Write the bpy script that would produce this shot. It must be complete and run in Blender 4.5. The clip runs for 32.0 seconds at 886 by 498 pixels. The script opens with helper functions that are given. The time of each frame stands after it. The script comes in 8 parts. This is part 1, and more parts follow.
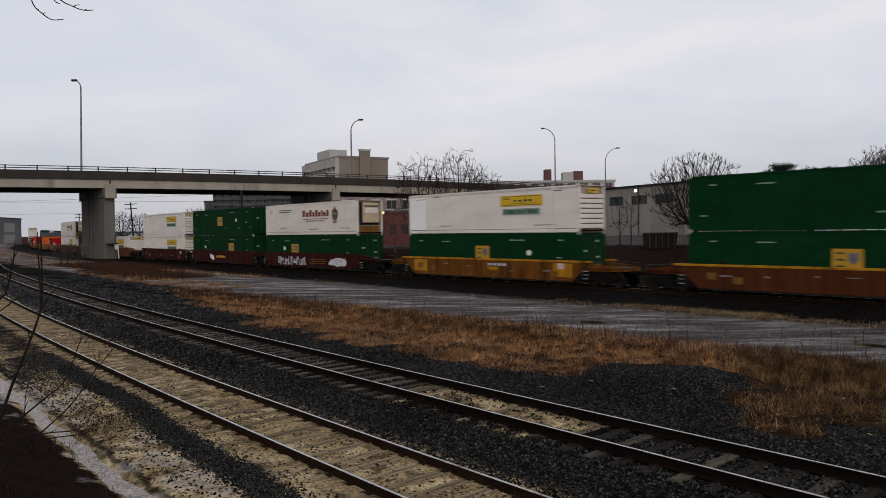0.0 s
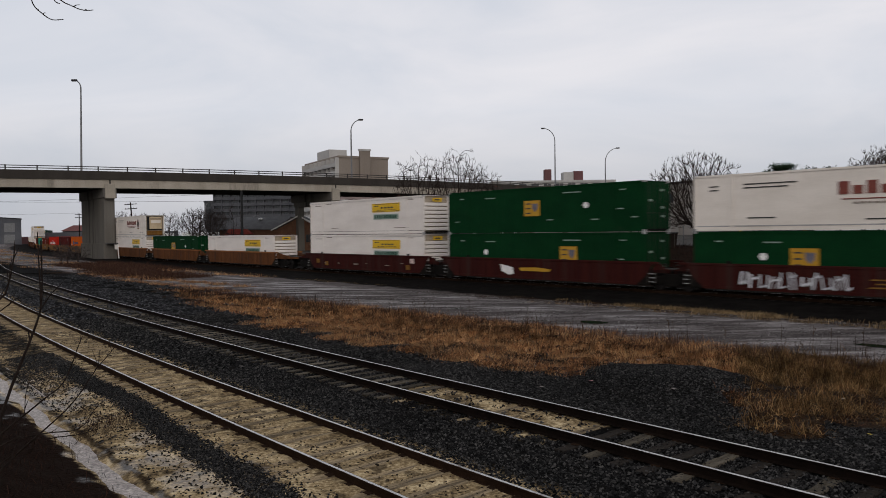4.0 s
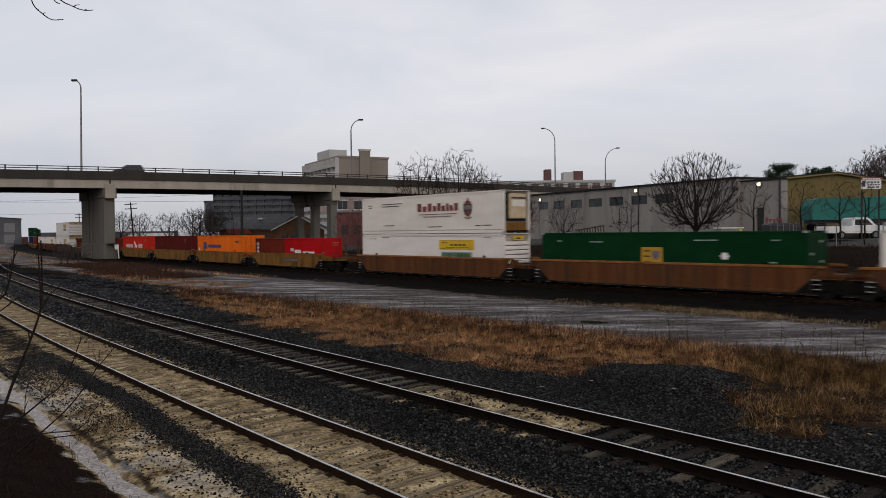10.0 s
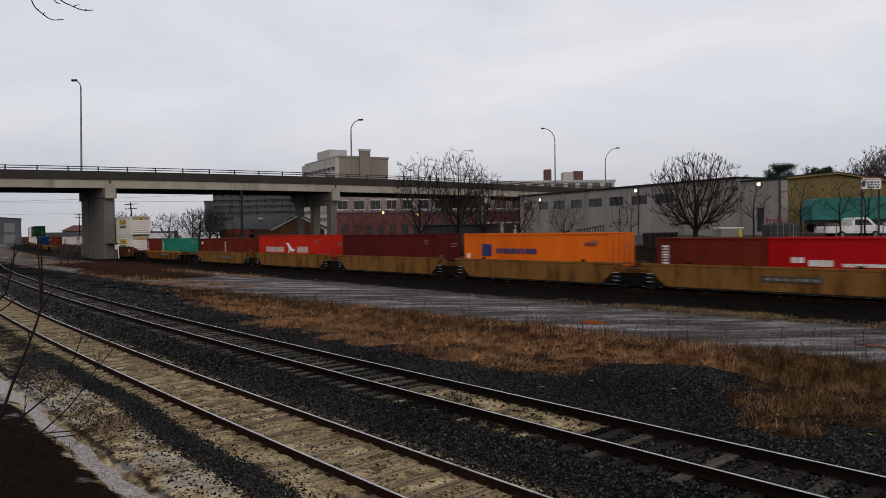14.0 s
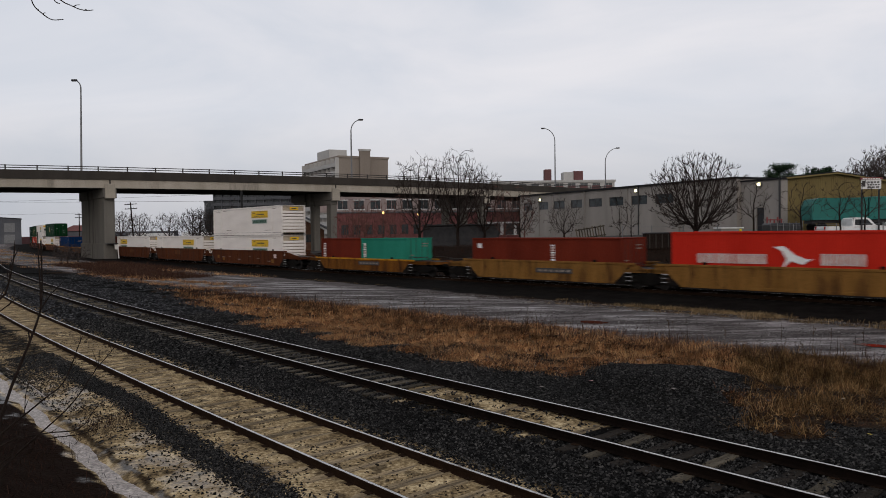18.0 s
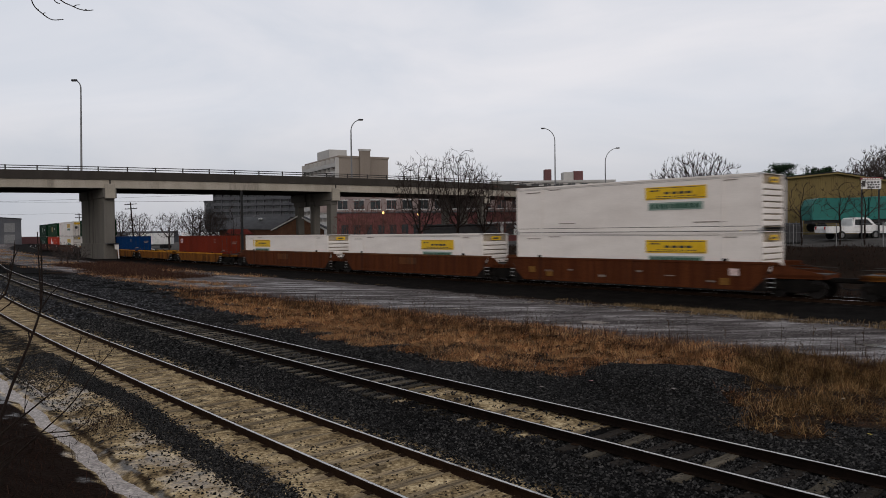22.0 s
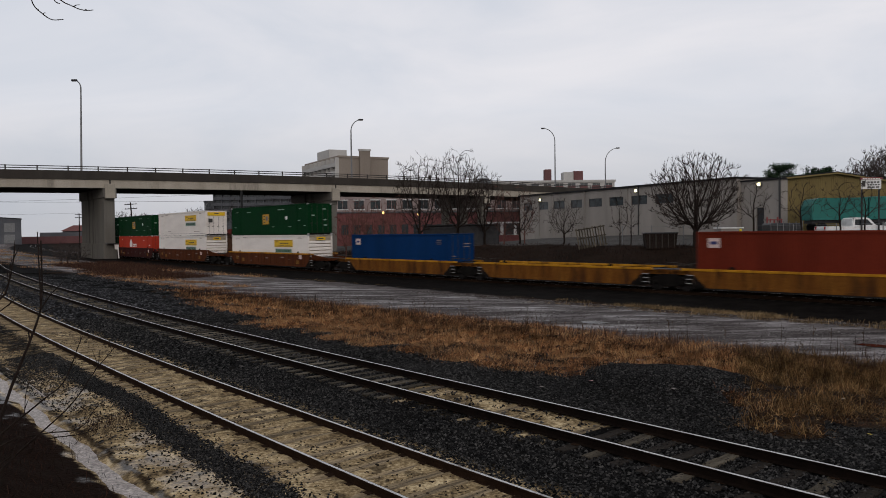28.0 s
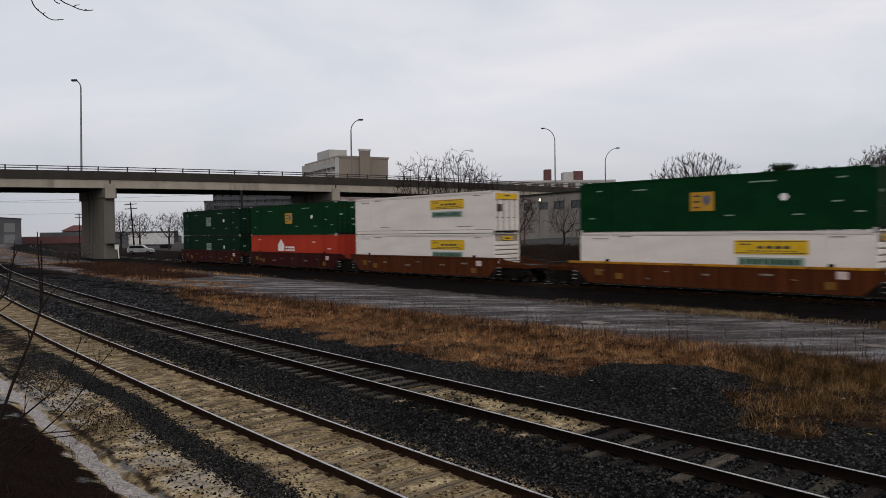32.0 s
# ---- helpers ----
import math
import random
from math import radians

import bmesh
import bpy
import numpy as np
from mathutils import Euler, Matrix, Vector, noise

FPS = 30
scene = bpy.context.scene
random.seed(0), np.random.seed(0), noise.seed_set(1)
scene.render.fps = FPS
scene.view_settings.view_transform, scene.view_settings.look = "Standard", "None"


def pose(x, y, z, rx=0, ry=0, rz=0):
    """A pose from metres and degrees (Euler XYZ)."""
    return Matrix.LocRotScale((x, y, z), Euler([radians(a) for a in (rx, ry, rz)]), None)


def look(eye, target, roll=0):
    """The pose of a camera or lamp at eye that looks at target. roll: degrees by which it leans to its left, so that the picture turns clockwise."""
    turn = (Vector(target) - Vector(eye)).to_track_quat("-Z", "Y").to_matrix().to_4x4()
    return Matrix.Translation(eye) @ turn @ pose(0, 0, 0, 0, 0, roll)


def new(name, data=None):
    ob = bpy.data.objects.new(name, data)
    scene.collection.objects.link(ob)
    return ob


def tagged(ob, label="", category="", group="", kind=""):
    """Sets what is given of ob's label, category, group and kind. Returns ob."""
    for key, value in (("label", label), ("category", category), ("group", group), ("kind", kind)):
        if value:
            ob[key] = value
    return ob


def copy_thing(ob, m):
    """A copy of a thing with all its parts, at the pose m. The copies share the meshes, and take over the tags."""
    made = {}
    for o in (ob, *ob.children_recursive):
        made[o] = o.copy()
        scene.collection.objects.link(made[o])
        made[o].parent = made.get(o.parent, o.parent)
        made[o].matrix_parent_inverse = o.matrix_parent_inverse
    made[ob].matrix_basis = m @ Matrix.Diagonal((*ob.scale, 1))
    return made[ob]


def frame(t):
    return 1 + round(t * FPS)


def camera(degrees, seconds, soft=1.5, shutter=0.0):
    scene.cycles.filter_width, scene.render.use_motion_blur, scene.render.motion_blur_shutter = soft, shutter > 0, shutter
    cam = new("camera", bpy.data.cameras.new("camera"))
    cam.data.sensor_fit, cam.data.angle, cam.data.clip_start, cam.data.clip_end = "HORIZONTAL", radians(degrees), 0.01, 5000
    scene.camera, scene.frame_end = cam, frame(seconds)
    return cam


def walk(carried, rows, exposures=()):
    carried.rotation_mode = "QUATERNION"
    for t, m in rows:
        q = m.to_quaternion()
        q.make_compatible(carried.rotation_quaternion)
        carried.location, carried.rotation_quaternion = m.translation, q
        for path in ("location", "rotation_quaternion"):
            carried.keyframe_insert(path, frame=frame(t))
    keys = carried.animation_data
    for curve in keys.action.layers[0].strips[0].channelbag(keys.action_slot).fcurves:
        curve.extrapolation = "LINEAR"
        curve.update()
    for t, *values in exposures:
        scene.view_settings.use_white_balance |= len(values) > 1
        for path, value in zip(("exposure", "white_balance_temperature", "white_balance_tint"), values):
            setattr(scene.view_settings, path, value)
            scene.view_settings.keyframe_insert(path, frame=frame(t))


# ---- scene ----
cam = camera(62.12, 32.0, soft=0.5, shutter=0.65)
EYE = (0.0, 0.0, 3.476)
VIEW = look(EYE, (0.0, 100 * math.cos(radians(1.4177)), 3.476 - 100 * math.sin(radians(1.4177))), -0.735)
walk(cam, [(0.0, VIEW), (32.0, VIEW)])

# ---- world, sun, exposure ----
world = bpy.data.worlds.new("overcast")
scene.world = world
world.use_nodes = True
wn, wl = world.node_tree.nodes, world.node_tree.links
wn.clear()
w_out = wn.new("ShaderNodeOutputWorld")
w_bg = wn.new("ShaderNodeBackground")
w_sky = wn.new("ShaderNodeTexSky")
w_sky.sky_type = "NISHITA"
w_sky.sun_disc = False
w_sky.sun_elevation = radians(24)
w_sky.sun_rotation = radians(172)
w_sky.dust_density = 4.0
w_coord = wn.new("ShaderNodeTexCoord")
w_map = wn.new("ShaderNodeMapping")
w_map.inputs["Scale"].default_value = (1.0, 1.0, 3.2)
w_map.inputs["Rotation"].default_value = (0.05, 0.12, 0.4)
w_noise = wn.new("ShaderNodeTexNoise")
w_noise.inputs["Scale"].default_value = 2.3
w_noise.inputs["Detail"].default_value = 5.0
w_noise.inputs["Roughness"].default_value = 0.55
w_noise.inputs["Distortion"].default_value = 0.5
w_ramp = wn.new("ShaderNodeValToRGB")
w_ramp.color_ramp.elements[0].position = 0.3
w_ramp.color_ramp.elements[0].color = (6.5, 6.82, 7.55, 1)
w_ramp.color_ramp.elements[1].position = 0.7
w_ramp.color_ramp.elements[1].color = (8.42, 8.25, 8.58, 1)
w_mix = wn.new("ShaderNodeMixRGB")
w_mix.inputs["Fac"].default_value = 0.93
wl.new(w_coord.outputs["Generated"], w_map.inputs["Vector"])
wl.new(w_map.outputs["Vector"], w_noise.inputs["Vector"])
wl.new(w_noise.outputs["Fac"], w_ramp.inputs["Fac"])
wl.new(w_sky.outputs["Color"], w_mix.inputs["Color1"])
wl.new(w_ramp.outputs["Color"], w_mix.inputs["Color2"])
w_xyz = wn.new("ShaderNodeSeparateXYZ")
w_low = wn.new("ShaderNodeMapRange")
w_low.inputs["From Max"].default_value = 0.16
w_low.inputs["To Min"].default_value = 0.74
w_dim = wn.new("ShaderNodeMixRGB")
w_dim.blend_type = "MULTIPLY"
w_dim.inputs["Fac"].default_value = 1.0
wl.new(w_coord.outputs["Generated"], w_xyz.inputs["Vector"])
wl.new(w_xyz.outputs["Z"], w_low.inputs["Value"])
wl.new(w_mix.outputs["Color"], w_dim.inputs["Color1"])
wl.new(w_low.outputs["Result"], w_dim.inputs["Color2"])
wl.new(w_dim.outputs["Color"], w_bg.inputs["Color"])
w_bg.inputs["Strength"].default_value = 0.1
wl.new(w_bg.outputs["Background"], w_out.inputs["Surface"])

sun_data = bpy.data.lights.new("sun", "SUN")
sun_data.energy = 0.65
sun_data.angle = radians(40)
sun_data.color = (1.0, 0.88, 0.8)
sun = new("sun", sun_data)
sun.matrix_world = look((14, -80, 46), (0, 20, 0))
scene.view_settings.exposure = 0.0


# ---- mesh and material helpers ----
class Build:
    """Collects vertices and faces of one mesh."""

    def __init__(self):
        self.v, self.f = [], []

    def add(self, vs, fs):
        n = len(self.v)
        self.v.extend(tuple(p) for p in vs)
        self.f.extend(tuple(i + n for i in f) for f in fs)
        return self

    def box(self, x0, x1, y0, y1, z0, z1, c=0.0):
        if c <= 0:
            vs = [(x, y, z) for z in (z0, z1) for y in (y0, y1) for x in (x0, x1)]
            return self.add(vs, [(0, 2, 3, 1), (4, 5, 7, 6), (0, 1, 5, 4), (2, 6, 7, 3), (0, 4, 6, 2), (1, 3, 7, 5)])
        rings = []
        for z, d in ((z0, c), (z0 + c, 0), (z1 - c, 0), (z1, c)):
            rings.append([(x0 + d + (c - d), y0 + d, z), (x1 - d - (c - d), y0 + d, z), (x1 - d, y0 + d + (c - d), z), (x1 - d, y1 - d - (c - d), z),
                          (x1 - d - (c - d), y1 - d, z), (x0 + d + (c - d), y1 - d, z), (x0 + d, y1 - d - (c - d), z), (x0 + d, y0 + d + (c - d), z)])
        vs = [p for r in rings for p in r]
        fs = [tuple(reversed(range(8))), tuple(range(24, 32))]
        for k in range(3):
            for i in range(8):
                j = (i + 1) % 8
                fs.append((k * 8 + i, k * 8 + j, k * 8 + 8 + j, k * 8 + 8 + i))
        return self.add(vs, fs)

    def prism_y(self, poly, y0, y1):
        """A polygon in x, z drawn out along y."""
        n = len(poly)
        vs = [(x, y0, z) for x, z in poly] + [(x, y1, z) for x, z in poly]
        fs = [tuple(range(n)), tuple(reversed(range(n, 2 * n)))]
        fs += [((i + 1) % n, i, n + i, n + (i + 1) % n) for i in range(n)]
        return self.add(vs, fs)

    def prism_z(self, poly, z0, z1):
        n = len(poly)
        vs = [(x, y, z0) for x, y in poly] + [(x, y, z1) for x, y in poly]
        fs = [tuple(reversed(range(n))), tuple(range(n, 2 * n))]
        fs += [(i, (i + 1) % n, n + (i + 1) % n, n + i) for i in range(n)]
        return self.add(vs, fs)

    def tube(self, pts, radii, n=6):
        pts = [Vector(p) for p in pts]
        vs, fs = [], []
        side = None
        for k, p in enumerate(pts):
            t = (pts[min(k + 1, len(pts) - 1)] - pts[max(k - 1, 0)]).normalized()
            if side is None:
                side = t.orthogonal().normalized()
            side = (side - t * side.dot(t)).normalized()
            up = t.cross(side)
            for i in range(n):
                a = 2 * math.pi * i / n
                vs.append(p + (side * math.cos(a) + up * math.sin(a)) * radii[k])
        for k in range(len(pts) - 1):
            for i in range(n):
                j = (i + 1) % n
                fs.append((k * n + i, k * n + j, k * n + n + j, k * n + n + i))
        fs.append(tuple(reversed(range(n))))
        fs.append(tuple(range((len(pts) - 1) * n, len(pts) * n)))
        return self.add(vs, fs)

    def sweep(self, path, section, closed=True):
        """A section of (offset to the left, z) drawn along a path of (x, y, z)."""
        m = len(section)
        vs, fs = [], []
        for k, p in enumerate(path):
            a, b = path[max(k - 1, 0)], path[min(k + 1, len(path) - 1)]
            d = Vector((b[0] - a[0], b[1] - a[1], 0)).normalized()
            for o, z in section:
                vs.append((p[0] - d.y * o, p[1] + d.x * o, p[2] + z))
        for k in range(len(path) - 1):
            for i in range(m if closed else m - 1):
                j = (i + 1) % m
                fs.append((k * m + i, k * m + m + i, k * m + m + j, k * m + j))
        if closed:
            fs.append(tuple(range(m)))
            fs.append(tuple(reversed(range((len(path) - 1) * m, len(path) * m))))
        return self.add(vs, fs)

    def mesh(self, name, material, smooth=False):
        me = bpy.data.meshes.new(name)
        me.from_pydata(self.v, [], self.f)
        me.materials.append(material)
        if smooth:
            me.polygons.foreach_set("use_smooth", [True] * len(me.polygons))
        me.update()
        return me


def part(name, build, material, parent, label="", at=None, smooth=False):
    """One mesh object under a thing or a part. build: a Build or a ready mesh."""
    me = build.mesh(name, material, smooth) if isinstance(build, Build) else build
    ob = new(name, me)
    ob.parent = parent
    if at is not None:
        ob.matrix_basis = at
    if label:
        tagged(ob, label)
    return ob


def thing(name, m, label, category, group="", kind=""):
    ob = new(name)
    ob.empty_display_size = 0.2
    ob.matrix_basis = m
    return tagged(ob, label, category, group, kind)


def surface(name, one, two, scale=1.0, rough=0.6, metal=0.0, bump=0.0, fine=40.0, grain=0.25, stain=None, stretch=(1, 1, 1), stain_at=0.62, wet=0.0):
    """A two-tone mottled surface with fine grain, an optional stain colour, and relief."""
    m = bpy.data.materials.new(name)
    m.use_nodes = True
    n, l = m.node_tree.nodes, m.node_tree.links
    b = n["Principled BSDF"]
    co = n.new("ShaderNodeTexCoord")
    mp = n.new("ShaderNodeMapping")
    mp.inputs["Scale"].default_value = stretch
    l.new(co.outputs["Object"], mp.inputs["Vector"])
    a = n.new("ShaderNodeTexNoise")
    a.inputs["Scale"].default_value = scale
    a.inputs["Detail"].default_value = 6.0
    a.inputs["Roughness"].default_value = 0.6
    l.new(mp.outputs["Vector"], a.inputs["Vector"])
    r = n.new("ShaderNodeValToRGB")
    r.color_ramp.elements[0].position, r.color_ramp.elements[1].position = 0.32, 0.68
    r.color_ramp.elements[0].color, r.color_ramp.elements[1].color = (*one, 1), (*two, 1)
    l.new(a.outputs["Fac"], r.inputs["Fac"])
    g = n.new("ShaderNodeTexNoise")
    g.inputs["Scale"].default_value = fine
    g.inputs["Detail"].default_value = 3.0
    l.new(co.outputs["Object"], g.inputs["Vector"])
    gm = n.new("ShaderNodeMapRange")
    gm.inputs["From Min"].default_value, gm.inputs["From Max"].default_value = 0.3, 0.7
    gm.inputs["To Min"].default_value, gm.inputs["To Max"].default_value = 1 - grain, 1 + grain
    l.new(g.outputs["Fac"], gm.inputs["Value"])
    mu = n.new("ShaderNodeMixRGB")
    mu.blend_type = "MULTIPLY"
    mu.inputs["Fac"].default_value = 1.0
    l.new(r.outputs["Color"], mu.inputs["Color1"])
    l.new(gm.outputs["Result"], mu.inputs["Color2"])
    last = mu.outputs["Color"]
    if stain is not None:
        s = n.new("ShaderNodeTexNoise")
        s.inputs["Scale"].default_value = scale * 0.55
        s.inputs["Detail"].default_value = 8.0
        s.inputs["Roughness"].default_value = 0.7
        sp = n.new("ShaderNodeMapping")
        sp.inputs["Location"].default_value = (7.3, 2.1, 5.5)
        sp.inputs["Scale"].default_value = stretch
        l.new(co.outputs["Object"], sp.inputs["Vector"])
        l.new(sp.outputs["Vector"], s.inputs["Vector"])
        sm = n.new("ShaderNodeMapRange")
        sm.inputs["From Min"].default_value, sm.inputs["From Max"].default_value = stain_at, stain_at + 0.14
        l.new(s.outputs["Fac"], sm.inputs["Value"])
        sx = n.new("ShaderNodeMixRGB")
        l.new(sm.outputs["Result"], sx.inputs["Fac"])
        l.new(last, sx.inputs["Color1"])
        sx.inputs["Color2"].default_value = (*stain, 1)
        last = sx.outputs["Color"]
    l.new(last, b.inputs["Base Color"])
    rm = n.new("ShaderNodeMapRange")
    rm.inputs["To Min"].default_value, rm.inputs["To Max"].default_value = max(0.05, rough - 0.12), min(1.0, rough + 0.12)
    l.new(a.outputs["Fac"], rm.inputs["Value"])
    l.new(rm.outputs["Result"], b.inputs["Roughness"])
    b.inputs["Metallic"].default_value = metal
    b.inputs["Specular IOR Level"].default_value = 0.5 if rough < 0.4 else (0.25 if rough < 0.6 else 0.03)
    if bump > 0:
        bu = n.new("ShaderNodeBump")
        bu.inputs["Strength"].default_value = 0.6
        bu.inputs["Distance"].default_value = bump
        l.new(g.outputs["Fac"], bu.inputs["Height"])
        l.new(bu.outputs["Normal"], b.inputs["Normal"])
    return m


def islands(name, colours, rough=0.8, spec=0.05, clump=(1.0, 1.0)):
    """Varied colours, one for each loose piece of a joined mesh."""
    m = bpy.data.materials.new(name)
    m.use_nodes = True
    n, l = m.node_tree.nodes, m.node_tree.links
    b = n["Principled BSDF"]
    g = n.new("ShaderNodeNewGeometry")
    r = n.new("ShaderNodeValToRGB")
    e = r.color_ramp.elements
    while len(e) < len(colours):
        e.new(0.5)
    for i, c in enumerate(colours):
        e[i].position, e[i].color = i / (len(colours) - 1), (*c, 1)
    l.new(g.outputs["Random Per Island"], r.inputs["Fac"])
    co = n.new("ShaderNodeTexCoord")
    t = n.new("ShaderNodeTexNoise")
    t.inputs["Scale"].default_value = 0.35
    t.inputs["Detail"].default_value = 5
    l.new(co.outputs["Object"], t.inputs["Vector"])
    mr = n.new("ShaderNodeMapRange")
    mr.inputs["From Min"].default_value, mr.inputs["From Max"].default_value = 0.3, 0.7
    mr.inputs["To Min"].default_value, mr.inputs["To Max"].default_value = 0.65, 1.3
    l.new(t.outputs["Fac"], mr.inputs["Value"])
    mu = n.new("ShaderNodeMixRGB")
    mu.blend_type = "MULTIPLY"
    mu.inputs["Fac"].default_value = 1.0
    l.new(r.outputs["Color"], mu.inputs["Color1"])
    l.new(mr.outputs["Result"], mu.inputs["Color2"])
    t2 = n.new("ShaderNodeTexNoise")
    t2.inputs["Scale"].default_value = 2.4
    t2.inputs["Detail"].default_value = 3
    l.new(co.outputs["Object"], t2.inputs["Vector"])
    mr2 = n.new("ShaderNodeMapRange")
    mr2.inputs["From Min"].default_value, mr2.inputs["From Max"].default_value = 0.36, 0.64
    mr2.inputs["To Min"].default_value, mr2.inputs["To Max"].default_value = clump
    l.new(t2.outputs["Fac"], mr2.inputs["Value"])
    mu2 = n.new("ShaderNodeMixRGB")
    mu2.blend_type = "MULTIPLY"
    mu2.inputs["Fac"].default_value = 1.0
    l.new(mu.outputs["Color"], mu2.inputs["Color1"])
    l.new(mr2.outputs["Result"], mu2.inputs["Color2"])
    l.new(mu2.outputs["Color"], b.inputs["Base Color"])
    b.inputs["Roughness"].default_value = rough
    b.inputs["Specular IOR Level"].default_value = spec
    return m


def glowing(name, colour, strength):
    m = bpy.data.materials.new(name)
    m.use_nodes = True
    b = m.node_tree.nodes["Principled BSDF"]
    b.inputs["Base Color"].default_value = (*colour, 1)
    b.inputs["Emission Color"].default_value = (*colour, 1)
    b.inputs["Emission Strength"].default_value = strength
    return m


def varied(m, lo, hi):
    """Makes the colour of a material differ from object to object."""
    n, l = m.node_tree.nodes, m.node_tree.links
    base = n["Principled BSDF"].inputs["Base Color"]
    was = base.links[0].from_socket
    info = n.new("ShaderNodeObjectInfo")
    r = n.new("ShaderNodeMapRange")
    r.inputs["To Min"].default_value, r.inputs["To Max"].default_value = lo, hi
    mu = n.new("ShaderNodeMixRGB")
    mu.blend_type = "MULTIPLY"
    mu.inputs["Fac"].default_value = 1.0
    l.new(info.outputs["Random"], r.inputs["Value"])
    l.new(was, mu.inputs["Color1"])
    l.new(r.outputs["Result"], mu.inputs["Color2"])
    l.new(mu.outputs["Color"], base)
    return m


# ---- materials ----
RUST = (0.10, 0.045, 0.025)
M_white = surface("white_container_paint", (0.61, 0.56, 0.515), (0.72, 0.67, 0.62), 0.5, 0.5, 0, 0.004, 18, 0.05, (0.42, 0.36, 0.30), (0.6, 0.6, 2.2), 0.66)
M_cream = surface("cream_reefer_paint", (0.6, 0.545, 0.48), (0.71, 0.655, 0.59), 0.5, 0.45, 0, 0.003, 18, 0.05, (0.40, 0.33, 0.26), (0.6, 0.6, 2.2), 0.66)
# dirt on the end walls, and the shade between ribs, in one tan
M_endtan = surface("dirty_and_shaded_cream_wall", (0.26, 0.215, 0.16), (0.40, 0.345, 0.27), 1.5, 0.6, 0, 0.003, 20, 0.15, (0.12, 0.09, 0.06), (1, 1, 2.0), 0.58)
M_darkgreenink = surface("dark_green_lettering", (0.012, 0.05, 0.03), (0.025, 0.08, 0.05), 2, 0.5, 0, 0, 30, 0.1)
M_green = surface("green_container_paint", (0.0021, 0.0224, 0.0072), (0.0037, 0.0336, 0.0104), 0.7, 0.62, 0, 0.004, 22, 0.18, (0.012, 0.03, 0.014), (0.8, 0.8, 1.6), 0.64)
M_dgreen = surface("dark_green_container_paint", (0.0029, 0.0161, 0.0086), (0.0043, 0.0221, 0.0114), 0.7, 0.62, 0, 0.004, 22, 0.18, (0.012, 0.025, 0.014), (0.8, 0.8, 1.6), 0.64)
M_orange = surface("orange_container_paint", (0.5580, 0.0990, 0.0072), (0.7020, 0.1440, 0.0126), 0.6, 0.62, 0, 0.003, 25, 0.11, (0.35, 0.09, 0.03), (1, 1, 0.3), 0.66)
M_red = surface("red_container_paint", (0.3, 0.0055, 0.0075), (0.4, 0.009, 0.011), 0.6, 0.66, 0, 0.003, 25, 0.13, (0.2, 0.03, 0.02), (1, 1, 0.3), 0.66)
M_hred = surface("bright_red_container_paint", (0.37, 0.017, 0.009), (0.47, 0.024, 0.013), 0.6, 0.66, 0, 0.003, 25, 0.13, (0.25, 0.04, 0.02), (1, 1, 0.3), 0.66)
M_ored = surface("orange_red_container_paint", (0.31, 0.03, 0.016), (0.39, 0.044, 0.022), 0.6, 0.66, 0, 0.003, 25, 0.13, (0.25, 0.05, 0.03), (1, 1, 0.3), 0.66)
M_maroon = surface("maroon_container_paint", (0.0595, 0.0095, 0.0083), (0.0892, 0.0131, 0.0107), 0.6, 0.68, 0, 0.003, 25, 0.16, (0.07, 0.02, 0.015), (1, 1, 0.3), 0.63)
M_brown = surface("brown_red_container_paint", (0.085, 0.0135, 0.0072), (0.13, 0.0205, 0.0105), 0.6, 0.68, 0, 0.003, 25, 0.16, (0.1, 0.03, 0.02), (1, 1, 0.3), 0.63)
M_teal = surface("teal_container_paint", (0.016, 0.145, 0.098), (0.023, 0.185, 0.13), 0.6, 0.66, 0, 0.003, 25, 0.13, (0.05, 0.16, 0.11), (1, 1, 0.3), 0.64)
M_blue = surface("blue_container_paint", (0.0023, 0.0192, 0.0692), (0.0038, 0.0269, 0.0961), 0.6, 0.66, 0, 0.003, 25, 0.14, (0.008, 0.03, 0.09), (1, 1, 0.3), 0.64)
M_yellow = surface("yellow_panel", (0.55, 0.33, 0.008), (0.66, 0.42, 0.014), 1.2, 0.5, 0, 0, 30, 0.06)
M_emblem = surface("amber_emblem", (0.3844, 0.2046, 0.0124), (0.4340, 0.2356, 0.0186), 1.2, 0.5, 0, 0, 30, 0.06)
M_sage = surface("grey_green_panel", (0.16, 0.23, 0.19), (0.26, 0.32, 0.28), 2.5, 0.5, 0, 0, 30, 0.15)
M_ink = surface("dark_lettering", (0.03, 0.03, 0.03), (0.05, 0.045, 0.04), 2, 0.5, 0, 0, 30, 0.1)
M_redink = surface("red_lettering", (0.13, 0.03, 0.022), (0.19, 0.05, 0.035), 2, 0.5, 0, 0, 30, 0.1)
M_blueink = surface("blue_lettering", (0.0180, 0.0240, 0.0960), (0.0300, 0.0360, 0.1320), 2, 0.5, 0, 0, 30, 0.1)
M_whiteink = surface("white_lettering", (0.62, 0.61, 0.58), (0.75, 0.74, 0.72), 3, 0.5, 0, 0, 30, 0.1)
M_steel = surface("galvanised_fitting", (0.30, 0.29, 0.28), (0.42, 0.41, 0.40), 3, 0.45, 0.5, 0, 30, 0.15, RUST)
M_seal = surface("black_gasket", (0.015, 0.015, 0.016), (0.03, 0.03, 0.03), 3, 0.6)
M_car_rust = surface("weathered_rust_brown_car", (0.0722, 0.0277, 0.0110), (0.1221, 0.0499, 0.0200), 0.9, 0.7, 0, 0.004, 20, 0.25, (0.05, 0.025, 0.016), (2.4, 1, 0.14), 0.5)
